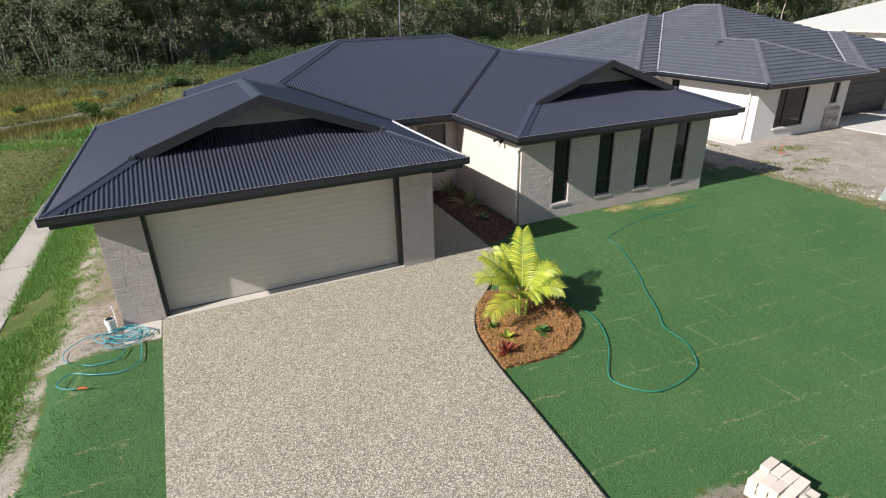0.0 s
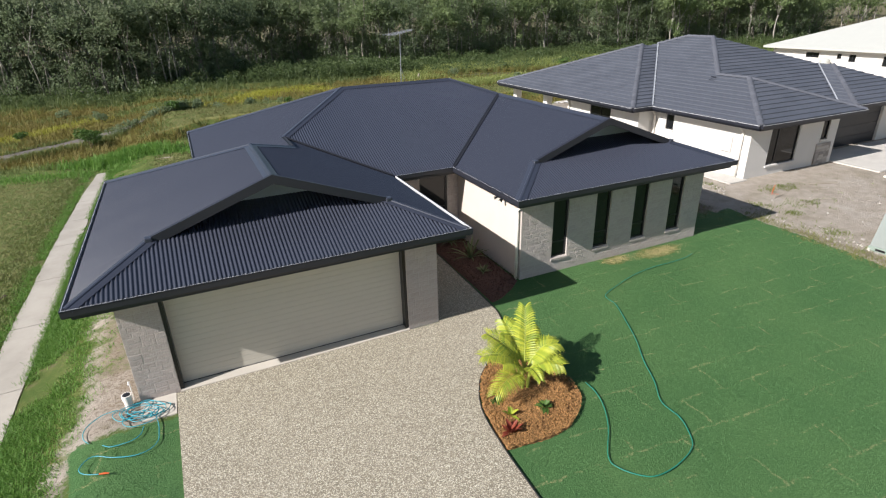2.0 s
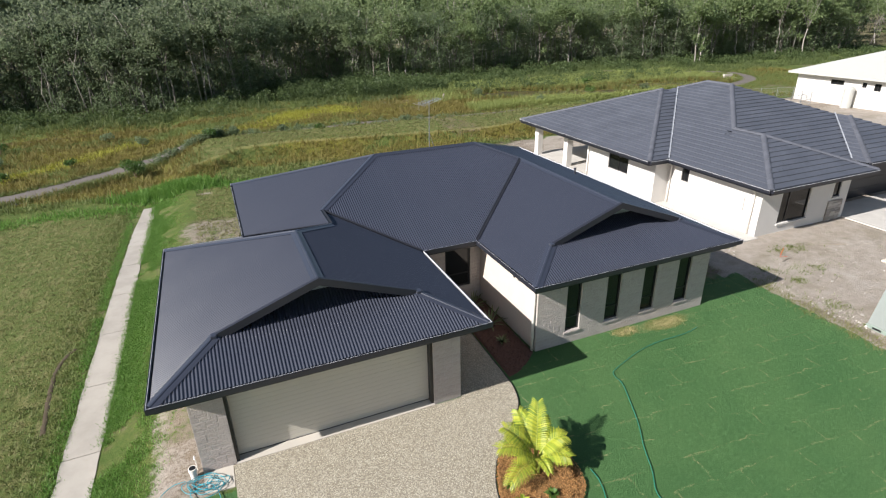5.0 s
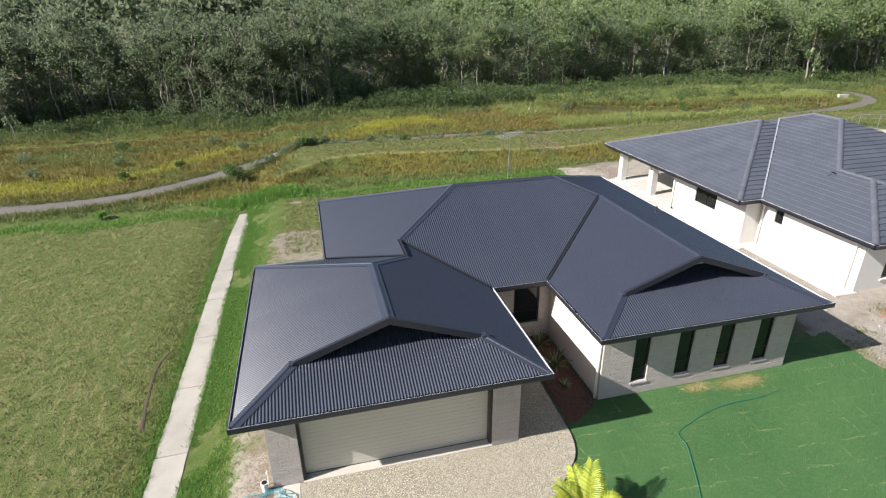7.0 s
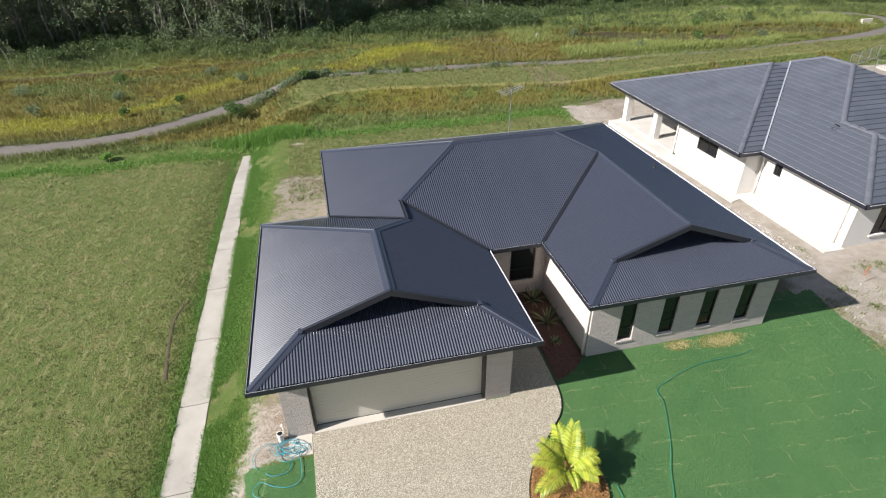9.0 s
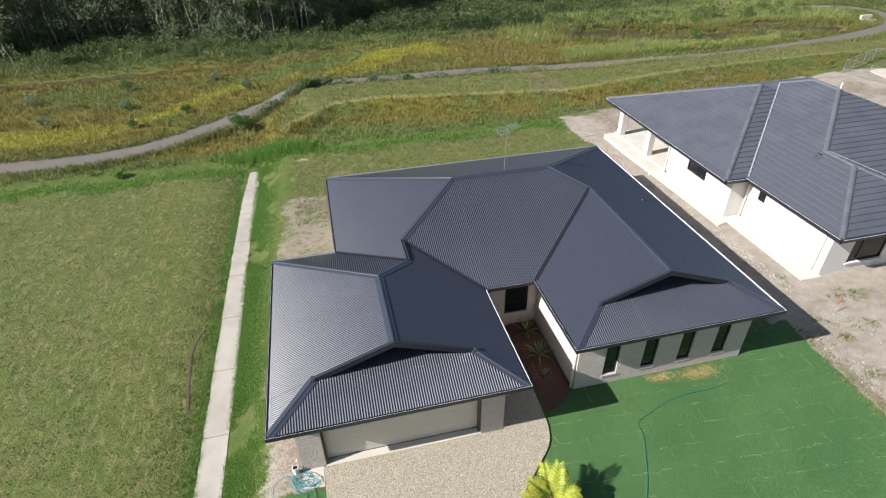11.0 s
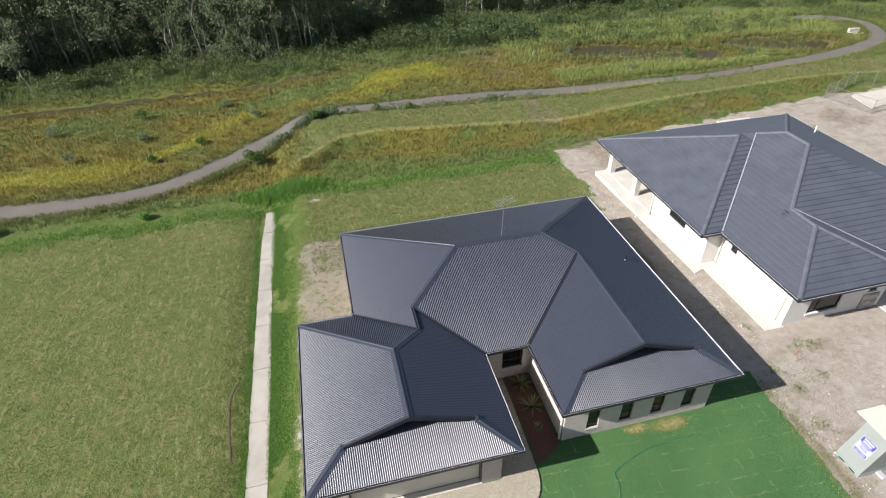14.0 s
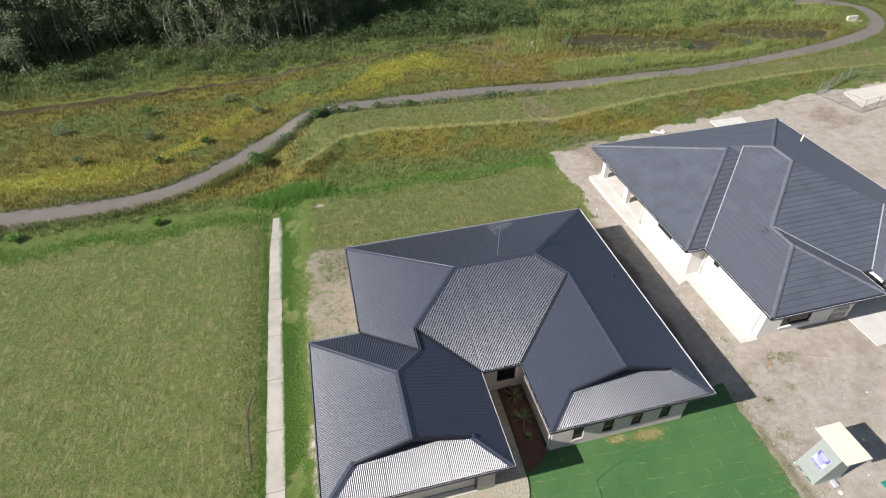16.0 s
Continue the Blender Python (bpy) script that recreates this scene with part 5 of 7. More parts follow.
HOSE_GREEN = plain("green_hose", (0.009, 0.185, 0.13), 0.5, 0, 0.15, 2, 30, 0)
HOSE_CYAN = plain("cyan_hose", (0.03, 0.27, 0.33), 0.35, 0, 0.1, 2, 30, 0)


def bed(name, outline, z, material, chips, label, seed):
    """A mulched bed, slightly domed, with loose chips over it."""
    r = random.Random(seed)
    pts = [(p[0], p[1]) for p in outline]
    cx, cy = sum(p[0] for p in pts) / len(pts), sum(p[1] for p in pts) / len(pts)
    vs, fs, n, rings = [], [], len(pts), 10
    for k in range(rings):
        f = 1 - k / rings
        for x, y in pts:
            vs.append((cx + (x - cx) * f, cy + (y - cy) * f, z + 0.05 * (1 - f * f) + r.uniform(-0.012, 0.012) - (0.04 if k == 0 else 0)))
    vs.append((cx, cy, z + 0.05))
    for k in range(rings - 1):
        for i in range(n):
            j = (i + 1) % n
            fs.append((k * n + i, k * n + j, (k + 1) * n + j, (k + 1) * n + i))
    fs += [((rings - 1) * n + i, (rings - 1) * n + (i + 1) % n, rings * n) for i in range(n)]
    ob = tagged(link_mesh(name, vs, fs, material, smooth=True), label, "garden bed", kind="structure")
    xs, ys = [p[0] for p in pts], [p[1] for p in pts]
    s = Soup()
    done = 0
    while done < chips:
        x, y = r.uniform(min(xs), max(xs)), r.uniform(min(ys), max(ys))
        if not inside(np.array(x), np.array(y), pts):
            continue
        a, ln, w = r.uniform(0, 6.28), r.uniform(0.010, 0.026), r.uniform(0.0025, 0.006)
        c, sn = math.cos(a), math.sin(a)
        up = z + 0.045 + r.uniform(0, 0.02)
        t = r.uniform(-0.02, 0.02)
        s.add([(x + c * ln - sn * w, y + sn * ln + c * w, up + t), (x - c * ln - sn * w, y - sn * ln + c * w, up - t), (x - c * ln + sn * w, y - sn * ln - c * w, up - t), (x + c * ln + sn * w, y + sn * ln - c * w, up + t),
               (x, y, up - 0.03)], [(0, 1, 2, 3), (0, 4, 1), (1, 4, 2), (2, 4, 3), (3, 4, 0)])
        done += 1
    tagged(s.link("mulch_chips", material), "loose bark chips on the garden bed", "mulch", kind="stuff")
    return ob


bed_line = [p for p in DRIVE_EDGE if -4.26 < p.y < -1.95][::-1]
bed("palm_bed", [(p.x + 0.03, p.y) for p in bed_line[::-1]] + [(p.x, p.y) for p in BED_EDGE], 0.03, MULCH, 7500, "kidney-shaped garden bed of orange bark mulch", 11)
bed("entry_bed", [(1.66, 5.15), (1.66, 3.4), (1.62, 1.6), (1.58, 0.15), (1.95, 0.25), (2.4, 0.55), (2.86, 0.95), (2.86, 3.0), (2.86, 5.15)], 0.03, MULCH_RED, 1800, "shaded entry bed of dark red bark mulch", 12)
edge = [p for p in DRIVE_EDGE if -9 < p.y < 5.1]
tagged(link_mesh("bed_edging", *sweep([(p.x + 0.008, p.y, 0.0) for p in edge], [(-0.006, -0.05), (0.012, -0.05), (0.012, 0.042), (-0.006, 0.042)]), EDGING), "thin black strip edging along the driveway", "edging", kind="structure")


def frond(parent, base, az, lift, length, droop, seed, width=0.34, twist=0.0):
    """An arching feather leaf: a tapered rib with broad folded leaflets hanging on both sides."""
    r = random.Random(seed)
    n = 30
    pts = []
    d = Vector((math.cos(az), math.sin(az), 0))
    for k in range(n + 1):
        t = k / n
        out = length * (t * math.cos(lift) + 0.22 * t * t)
        up = length * (t * math.sin(lift)) - droop * t ** 2.4
        pts.append(Vector(base) + d * out + Vector((0, 0, up)))
    ob = new("frond")
    ob.parent = parent
    link_mesh("rib", *tube(pts, [0.016 * (1 - 0.8 * k / n) for k in range(n + 1)], 5), PALM_STEM, ob)
    s = Soup()
    for k in range(6, n + 1):
        t = k / n
        p = pts[k]
        f = (pts[min(k + 1, n)] - pts[k - 1]).normalized()
        side = f.cross(Vector((0, 0, 1))).normalized()
        up = side.cross(f)
        side, up = side * math.cos(twist) + up * math.sin(twist), up * math.cos(twist) - side * math.sin(twist)
        ln = width * (0.5 + 0.5 * math.sin(math.pi * min(1, 0.12 + 0.86 * t)) ** 0.8) * r.uniform(0.92, 1.06)
        for sg in (-1, 1):
            q = (side * sg + f * (0.3 + 0.75 * t * t) + up * r.uniform(0.1, 0.22)).normalized()
            w = 0.0185
            a, m, g = p, p + q * ln * 0.35 + up * 0.012, p + q * ln * 0.72 - Vector((0, 0, ln * 0.07))
            e = p + q * ln - Vector((0, 0, ln * r.uniform(0.2, 0.34)))
            s.add([a - f * w * 0.5, a + f * w * 0.5, m - f * w, m + up * 0.008, m + f * w, g - f * w * 0.8, g + up * 0.006, g + f * w * 0.8, e],
                  [(0, 1, 4, 3), (0, 3, 2), (2, 3, 6, 5), (3, 4, 7, 6), (5, 6, 8), (6, 7, 8)])
    s.link("blade", PALM_LEAF, ob)
    return ob


def palm():
    t = thing("golden_cane_palm", "young golden cane palm with arching yellow-green fronds in mulch", "palm", at=(0.43, -3.02, 0.05))
    for k in range(5):
        a = 1.257 * k
        x, y = 0.08 * math.cos(a), 0.08 * math.sin(a)
        link_mesh("stem", *tube([(x, y, -0.05), (x * 1.3, y * 1.3, 0.25), (x * 1.8, y * 1.8, 0.5)], [0.032, 0.028, 0.016], 7), PALM_STEM, t)
    # azimuth, lift, length, droop, twist
    spec = [(60, 82, 1.36, 0.16, 0.25), (150, 70, 1.2, 0.3, 0.4), (172, 58, 1.1, 0.46, 0.3), (206, 42, 1.0, 0.5, 0.15), (318, 60, 0.9, 0.5, -0.45), (350, 68, 1.0, 0.5, -0.3), (48, 66, 1.1, 0.4, 0.1), (8, 46, 0.78, 0.4, -0.1), (90, 62, 1.1, 0.35, 0.2), (196, 68, 0.95, 0.34, 0.3), (262, 58, 0.8, 0.42, 0.1)]
    for i, (az, lift, ln, dr, tw) in enumerate(spec):
        frond(t, (0.05 * math.cos(radians(az)), 0.05 * math.sin(radians(az)), 0.30 + 0.08 * (i % 3)), radians(az), radians(lift), ln, dr, i, 0.34 if ln > 0.8 else 0.2, tw)


palm()


def rosette(name, at, blades, length, material, label, category, seed, lift=(0.5, 1.2), width=0.035):
    """A tuft of strap leaves from one root."""
    r = random.Random(seed)
    t = thing(name, label, category, at=at)
    for k in range(blades):
        az, el, ln = 6.283 * k / blades + r.uniform(-0.2, 0.2), r.uniform(*lift), length * r.uniform(0.7, 1.1)
        d = Vector((math.cos(az), math.sin(az), 0))
        sd = Vector((-d.y, d.x, 0))
        vs, fs = [], []
        for j in range(5):
            u = j / 4
            p = d * (ln * u * math.cos(el)) + Vector((0, 0, ln * u * math.sin(el) - 0.5 * ln * u * u * math.cos(el)))
            w = width * math.sin(math.pi * (0.2 + 0.8 * u)) * (1 if j < 4 else 0.1)
            vs += [p - sd * w, p + Vector((0, 0, -0.2 * w)), p + sd * w]
        for j in range(4):
            fs += [(3 * j, 3 * j + 1, 3 * j + 4, 3 * j + 3), (3 * j + 1, 3 * j + 2, 3 * j + 5, 3 * j + 4)]
        link_mesh("leaf", vs, fs, material, t)
    return t


rosette("red_cordyline", (-0.48, -4.0, 0.07), 18, 0.34, RED_LEAF, "small red strap-leaved plant in orange mulch", "plant", 2)
rosette("strap_plant", (-0.25, -3.62, 0.07), 10, 0.26, PALM_LEAF, "small yellow-green strap plant in the mulch", "plant", 3)
rosette("strap_plant", (-0.32, -3.2, 0.07), 12, 0.17, GREEN_LEAF, "tiny dark green plant in the mulch", "plant", 5, (0.3, 1.3), 0.05)
rosette("strap_plant", (0.42, -3.74, 0.08), 16, 0.24, GREEN_LEAF, "low dark green plant beside the palm", "plant", 6, (0.3, 1.2), 0.045)


def leaf_cloud(r, n, cx, cy, cz, rx, ry, rz_, size, flat=False):
    """Small pointed leaves, two triangles each, thickest near the outside of an ellipsoid."""
    d = r.normal(size=(n, 3))
    d /= np.linalg.norm(d, axis=1)[:, None]
    rad = np.abs(r.normal(0, 0.62, n)) if flat else r.uniform(0.45, 1.0, n) ** 0.6
    c = np.stack([cx + d[:, 0] * rx * rad, cy + d[:, 1] * ry * rad, cz + d[:, 2] * rz_ * rad], 1)
    a = r.normal(size=(n, 3))
    a[:, 2] -= 0.4
    a /= np.linalg.norm(a, axis=1)[:, None]
    b = np.cross(a, r.normal(size=(n, 3)))
    b /= np.linalg.norm(b, axis=1)[:, None] + 1e-6
    s = (size * r.uniform(0.6, 1.3, n))[:, None]
    v = np.stack([c - a * s, c + b * s * 0.42, c + a * s, c - b * s * 0.42], 1)
    return v.reshape(-1, 3)


def quad_mesh(name, v, material, parent=None, label=""):
    n = len(v) // 4
    me = bpy.data.meshes.new(name)
    me.vertices.add(len(v))
    me.vertices.foreach_set("co", np.asarray(v, np.float32).ravel())
    me.loops.add(n * 4)
    me.polygons.add(n)
    me.polygons.foreach_set("loop_start", np.arange(0, n * 4, 4))
    me.loops.foreach_set("vertex_index", np.arange(n * 4))
    me.update(calc_edges=True)
    me.validate()
    me.materials.append(material)
    ob = new(name, me)
    ob.parent = parent
    if label:
        ob["label"] = label
    return ob


def shrub(at, w, h, n, material, label, seed, size=0.06, stems=5, name="shrub"):
    r = np.random.RandomState(seed)
    t = thing(name, label, "shrub", at=at)
    parts = []
    for k in range(stems):
        a = 6.28 * k / stems + r.uniform(-0.4, 0.4)
        q = (math.cos(a) * w * r.uniform(0.2, 0.6), math.sin(a) * w * r.uniform(0.2, 0.6), h * r.uniform(0.5, 0.85))
        link_mesh("stem", *tube([(0, 0, -0.05), (q[0] * 0.4, q[1] * 0.4, q[2] * 0.5), q], [0.02 * h, 0.014 * h, 0.006 * h], 5), TWIG, t)
        parts.append(leaf_cloud(r, n // stems, q[0], q[1], q[2], w * 0.45, w * 0.45, h * 0.32, size))
    quad_mesh("foliage", np.concatenate(parts), material, t)
    return t


PALE_LEAF = leaf_mat("pale_strap_leaf", (0.10, 0.13, 0.05), (0.22, 0.24, 0.11), 0.5, 0.2)
for i, (x, y, ln) in enumerate(((2.3, 4.05, 0.8), (2.32, 2.75, 0.95), (2.2, 1.75, 0.4))):
    rosette("strap_plant", (x, y, 0.06), 22, ln, PALE_LEAF, "pale green strap-leaved plant in the shaded dark mulch", "plant", 40 + i, (0.55, 1.35), 0.03)


def hose(name, pts, radius, material, label, n=10):
    line = smoothline([(x, y, z) for x, y, z in pts], n)
    vs, fs = tube(line, radius, 7)
    return tagged(link_mesh(name, vs, fs, material, smooth=True), label, "hose")


LAWN_HOSE = [(8.3, -0.06), (7.9, -0.16), (7.37, -0.2), (6.6, -0.2), (5.74, -0.33), (4.89, -0.61), (4.38, -0.82), (4.26, -1.02), (4.24, -1.35), (3.95, -1.99), (3.56, -2.76), (3.14, -3.43), (2.83, -4.03), (2.5, -4.52),
             (2.46, -4.81), (2.46, -5.0), (2.35, -5.28), (2.09, -5.63), (1.58, -5.81), (1.12, -5.84), (0.87, -5.72), (0.66, -5.43), (0.68, -5.17), (1.15, -4.63), (1.44, -4.17), (1.58, -3.78), (1.6, -3.45)]
hose("garden_hose", [(x, y, 0.042) for x, y in LAWN_HOSE], 0.009, HOSE_GREEN, "long green garden hose lying across the lawn", 8)
r = random.Random(21)
coil = []
for k in range(60):
    a = k * 0.83 + 0.6 * math.sin(k * 0.23)
    rad = 0.17 + 0.13 * math.sin(k * 0.37) + r.uniform(-0.06, 0.06)
    coil.append((-6.4 + rad * 1.3 * math.cos(a) + 0.2 * math.sin(k * 0.13), -0.4 + rad * 0.95 * math.sin(a) + 0.12 * math.cos(k * 0.19), 0.045 + 0.0013 * k + r.uniform(0, 0.016)))
coil += [(-6.14, -0.62, 0.06), (-6.1, -0.85, 0.05), (-6.09, -1.1, 0.045), (-6.11, -1.34, 0.045), (-6.25, -1.5, 0.045), (-6.48, -1.53, 0.045), (-6.8, -1.42, 0.045), (-7.08, -1.25, 0.045), (-7.22, -1.3, 0.045), (-7.3, -1.48, 0.045), (-7.2, -1.63, 0.045), (-6.98, -1.74, 0.045)]
hose("garden_hose", coil, 0.008, HOSE_CYAN, "tangled cyan garden hose heaped beside the brick pillar", 8)
hose("garden_hose", [(-6.8, -0.1, 0.06), (-7.06, -0.09, 0.03), (-7.27, -0.22, 0.0), (-7.36, -0.38, -0.02), (-7.34, -0.6, -0.02), (-7.24, -0.78, -0.01)], 0.008, HOSE_CYAN, "loose loop of cyan hose on bare soil", 8)
hose("garden_hose", [(-7.0, -0.98, 0.02), (-6.85, -1.1, 0.03), (-6.55, -1.12, 0.045), (-6.4, -1.02, 0.045), (-6.34, -0.82, 0.05)], 0.008, HOSE_CYAN, "short run of cyan hose at the edge of the turf", 8)
noz = thing("hose_nozzle", "orange hose nozzle at the end of the cyan hose", "nozzle")
ORANGE = plain("orange_plastic", (0.5, 0.09, 0.02), 0.4, 0, 0.1, 5, 50, 0)
link_mesh("grip", *tube([(-6.98, -1.74, 0.05), (-6.9, -1.77, 0.06), (-6.83, -1.8, 0.06)], [0.012, 0.017, 0.012], 8), ORANGE, noz)
pipe = thing("drain_pipe", "white plastic drain pipe stub standing in the soil", "pipe")
link_mesh("collar", *tube([(-6.62, 0.0, -0.05), (-6.62, 0.0, 0.24)], 0.075, 16), DOWNPIPE, pipe, smooth=False)
link_mesh("socket", *tube([(-6.62, 0.0, 0.18), (-6.62, 0.0, 0.28)], 0.09, 16), DOWNPIPE, pipe)
# a black disc on the closed end paints the shade inside the pipe
link_mesh("opening", *tube([(-6.62, 0.0, 0.275), (-6.62, 0.0, 0.284)], 0.072, 16), FRAME, pipe, "dark open mouth")
tap = thing("garden_tap", "thin standpipe tap beside the pillar", "tap")
link_mesh("standpipe", *tube([(-6.55, 0.2, -0.02), (-6.55, 0.2, 0.42)], 0.014, 8), DOWNPIPE, tap)
link_mesh("spout", *tube([(-6.55, 0.2, 0.42), (-6.55, 0.14, 0.45), (-6.55, 0.09, 0.42)], 0.016, 8), FLASHING, tap)

# bricks left on the lawn
CREAM_BRICK = plain("cream_paver", (0.62, 0.53, 0.44), 0.9, 0, 0.12, 5, 60, 0.3, 0.12)


def loose_brick(x, y, z, turn):
    b = part("brick", box_bm(-0.115, -0.055, 0, 0.115, 0.055, 0.076, 0.004), CREAM_BRICK)
    b.matrix_world = pose(x, y, z, 0, 0, turn)
    return tagged(b, "loose cream brick stacked on the lawn", "brick", "bricks stacked on the lawn")


r = random.Random(31)
c0, c1 = math.cos(radians(9)), math.sin(radians(9))
for lay in range(4):
    for i in range(5):
        for j in range(2):
            if lay == 3 and (i, j) in ((4, 0), (0, 1)):
                continue
            u, v = (i - 2) * 0.122 + r.uniform(-0.008, 0.008), (j - 0.5) * 0.245 + r.uniform(-0.02, 0.02)
            loose_brick(0.86 + v * c0 - u * c1, -7.93 + v * c1 + u * c0, 0.03 + lay * 0.078, 9 + r.uniform(-2.5, 2.5))


# site shelter with a sloping front and a flat roof
def site_box():
    t = thing("site_toilet", "pale grey site cubicle with a cream flat roof on bare soil", "portable toilet")
    grey = plain("pale_grey_panel", (0.20, 0.22, 0.205), 0.6, 0, 0.1, 2, 40, 0.05)
    green = plain("pale_green_base", (0.22, 0.27, 0.23), 0.6, 0, 0.1, 3, 40, 0.1)
    cream = plain("cream_roof_panel", (0.60, 0.53, 0.43), 0.6, 0, 0.06, 2, 40, 0.05)
    blue = plain("blue_print", (0.03, 0.03, 0.22), 0.5, 0, 0.05, 3, 40, 0)
    y0, y1 = -3.3, -2.24
    prof = [(13.15, 0.14), (14.45, 0.14), (14.45, 2.08), (13.74, 2.08)]
    link_mesh("body", [(x, y, z) for y in (y0, y1) for x, z in prof], [(0, 1, 2, 3), (7, 6, 5, 4), (0, 4, 5, 1), (1, 5, 6, 2), (2, 6, 7, 3), (3, 7, 4, 0)], grey, t)
    base = part("base", box_bm(13.12, y0 - 0.02, 0.0, 14.5, y1 + 0.02, 0.138, 0.01), green, t)
    # black plates on the solid base paint the shade of lifting slots
    for y in (y0 + 0.14, y0 + 0.62):
        box_part("skid_slot", (13.112, y, 0.04, 13.123, y + 0.26, 0.1), FRAME, t, "black plate painting the shade inside a lifting slot")
    at = lambda y, h, o: (13.15 + 0.59 * (h - 0.14) / 1.94 - o * 0.956, y, h + o * 0.29)

    def patch(name, ya, yb, ha, hb, o, m, lab=""):
        link_mesh(name, [at(ya, ha, o), at(yb, ha, o), at(yb, hb, o), at(ya, hb, o), at(ya, ha, 0.0005), at(yb, ha, 0.0005), at(yb, hb, 0.0005), at(ya, hb, 0.0005)], BOX, m, t, lab)

    # black strip on the unbroken panel stands for the shaded vent gap
    patch("vent", y0 + 0.05, y1 - 0.05, 1.93, 2.05, 0.006, FRAME, "black strip painting the shade of a vent slot")
    white = plain("white_sign", (0.40, 0.40, 0.43), 0.5, 0, 0.03, 2, 40, 0)
    patch("sign", y0 + 0.22, y1 - 0.26, 0.75, 1.42, 0.006, white, "white printed sign")
    for ya, yb, ha, hb in ((0.235, 0.785, 1.16, 1.405), (0.3, 0.72, 1.09, 1.125), (0.36, 0.66, 1.03, 1.05), (0.34, 0.68, 0.98, 1.0), (0.36, 0.66, 0.93, 0.95), (0.25, 0.77, 0.765, 0.87)):
        patch("print_bar", y0 + ya, y0 + yb, ha, hb, 0.011, blue)
    for ya, yb, ha, hb in ((0.3, 0.72, 1.31, 1.37), (0.33, 0.7, 1.21, 1.27), (0.3, 0.5, 0.80, 0.835), (0.54, 0.72, 0.80, 0.835)):
        patch("print_bar", y0 + ya, y0 + yb, ha, hb, 0.016, white)
    part("roof", box_bm(13.42, -3.62, 2.1, 14.62, -1.9, 2.16, 0.008), cream, t, "cream flat roof panel")
    box_part("step", (13.95, -3.62, 0.0, 14.15, -3.32, 0.1), white, t)


site_box()
drum = thing("bucket_lid", "pale round lid lying on the soil", "lid")
link_mesh("disc", *tube([(14.02, -3.85, 0.0), (14.02, -3.85, 0.035)], 0.09, 14), CREAM_BRICK, drum)
teal = thing("tarpaulin", "teal tarpaulin heaped on the bare soil", "tarpaulin")
TEAL = plain("teal_sheet", (0.01, 0.16, 0.13), 0.5, 0, 0.1, 4, 30, 0.2)
vs = [(16.0 + 0.12 * i, -4.6 + 0.12 * j, 0.02 + (0.08 * abs(math.sin(i * 1.7 + j)) if 0 < i < 7 and 0 < j < 6 else -0.01)) for j in range(7) for i in range(8)]
link_mesh("cloth", vs, [(j * 8 + i, j * 8 + i + 1, j * 8 + i + 9, j * 8 + i + 8) for j in range(6) for i in range(7)], TEAL, teal)
marker = thing("survey_marker", "small rust-coloured wire marker frame on bare soil", "marker")
for a, b in (((15.5, 2.5, 0.38), (15.36, 2.47, -0.01)), ((15.5, 2.5, 0.38), (15.55, 2.6, -0.01)), ((15.37, 2.47, 0.04), (15.62, 2.36, 0.02))):
    link_mesh("leg", *tube([a, b], 0.008, 5), ORANGE, marker)
r = random.Random(77)
RUBBLE = plain("pale_rubble", (0.38, 0.35, 0.31), 0.9, 0, 0.2, 5, 40, 0.4, 0.4)
s = Soup()
for k in range(1250):
    x, y = (r.uniform(12.7, 26), r.uniform(-12, 4)) if k < 170 else ((r.gauss(13.6, 0.6), r.uniform(3, 20)) if k < 330 else ((r.uniform(13, 32), r.uniform(22.4, 26)) if k < 420 else r.choice(((r.gauss(13.98, 0.3), r.gauss(6.2, 0.55)), (r.gauss(14.25, 0.18), r.uniform(3.6, 9)), (r.gauss(13.3, 0.5), r.uniform(15, 23)), (r.gauss(13.2, 0.25), r.uniform(-8, 1.5))))))
    if x < 12.4 or (x > 14.4 and 3 < y < 22):
        continue
    w = r.uniform(0.012, 0.04) * (0.75 if k >= 420 else 1) * (1.8 if r.random() < 0.05 else 1)
    g = float(gz(x, y))
    q = pose(x, y, g + w * 0.3, r.uniform(0, 90), r.uniform(0, 90), r.uniform(0, 360))
    s.add([q @ Vector(v) for v in boxv(-w, -w * 0.7, -w * 0.5, w, w * 0.7, w * 0.5)], BOX)
tagged(s.link("rubble", RUBBLE), "scattered pale stones and rubble on bare soil", "rubble", kind="stuff")
BOARD = plain("raw_board", (0.28, 0.24, 0.19), 0.85, 0, 0.2, 4, 40, 0.3)
for x, y, ln, a in ((37.9, 28.1, 1.9, -2), (39.8, 28.0, 1.8, -4), (13.9, 21.9, 1.1, 5), (13.6, 19.2, 0.6, 70), (20.5, 25.4, 0.9, 20), (18.4, 2.4, 1.2, 160)):
    b = part("timber_offcut", box_bm(-ln / 2, -0.06, 0, ln / 2, 0.06, 0.035, 0.004), BOARD)
    b.matrix_world = pose(x, y, float(gz(x, y)) + 0.005, 0, 0, a)
    tagged(b, "weathered timber offcut lying on bare soil", "timber", "timber offcuts on the soil")

fallen = thing("dead_branch", "bent dead branch lying on bare soil", "branch", at=(15.35, 2.15, 0.02))
link_mesh("limb", *tube([(-0.35, -0.05, 0.01), (-0.05, 0.02, 0.03), (0.3, 0.06, 0.02)], [0.014, 0.02, 0.012], 7), BOARD, fallen)
link_mesh("twig", *tube([(-0.05, 0.02, 0.03), (-0.12, 0.2, 0.05)], [0.012, 0.006], 6), BOARD, fallen)
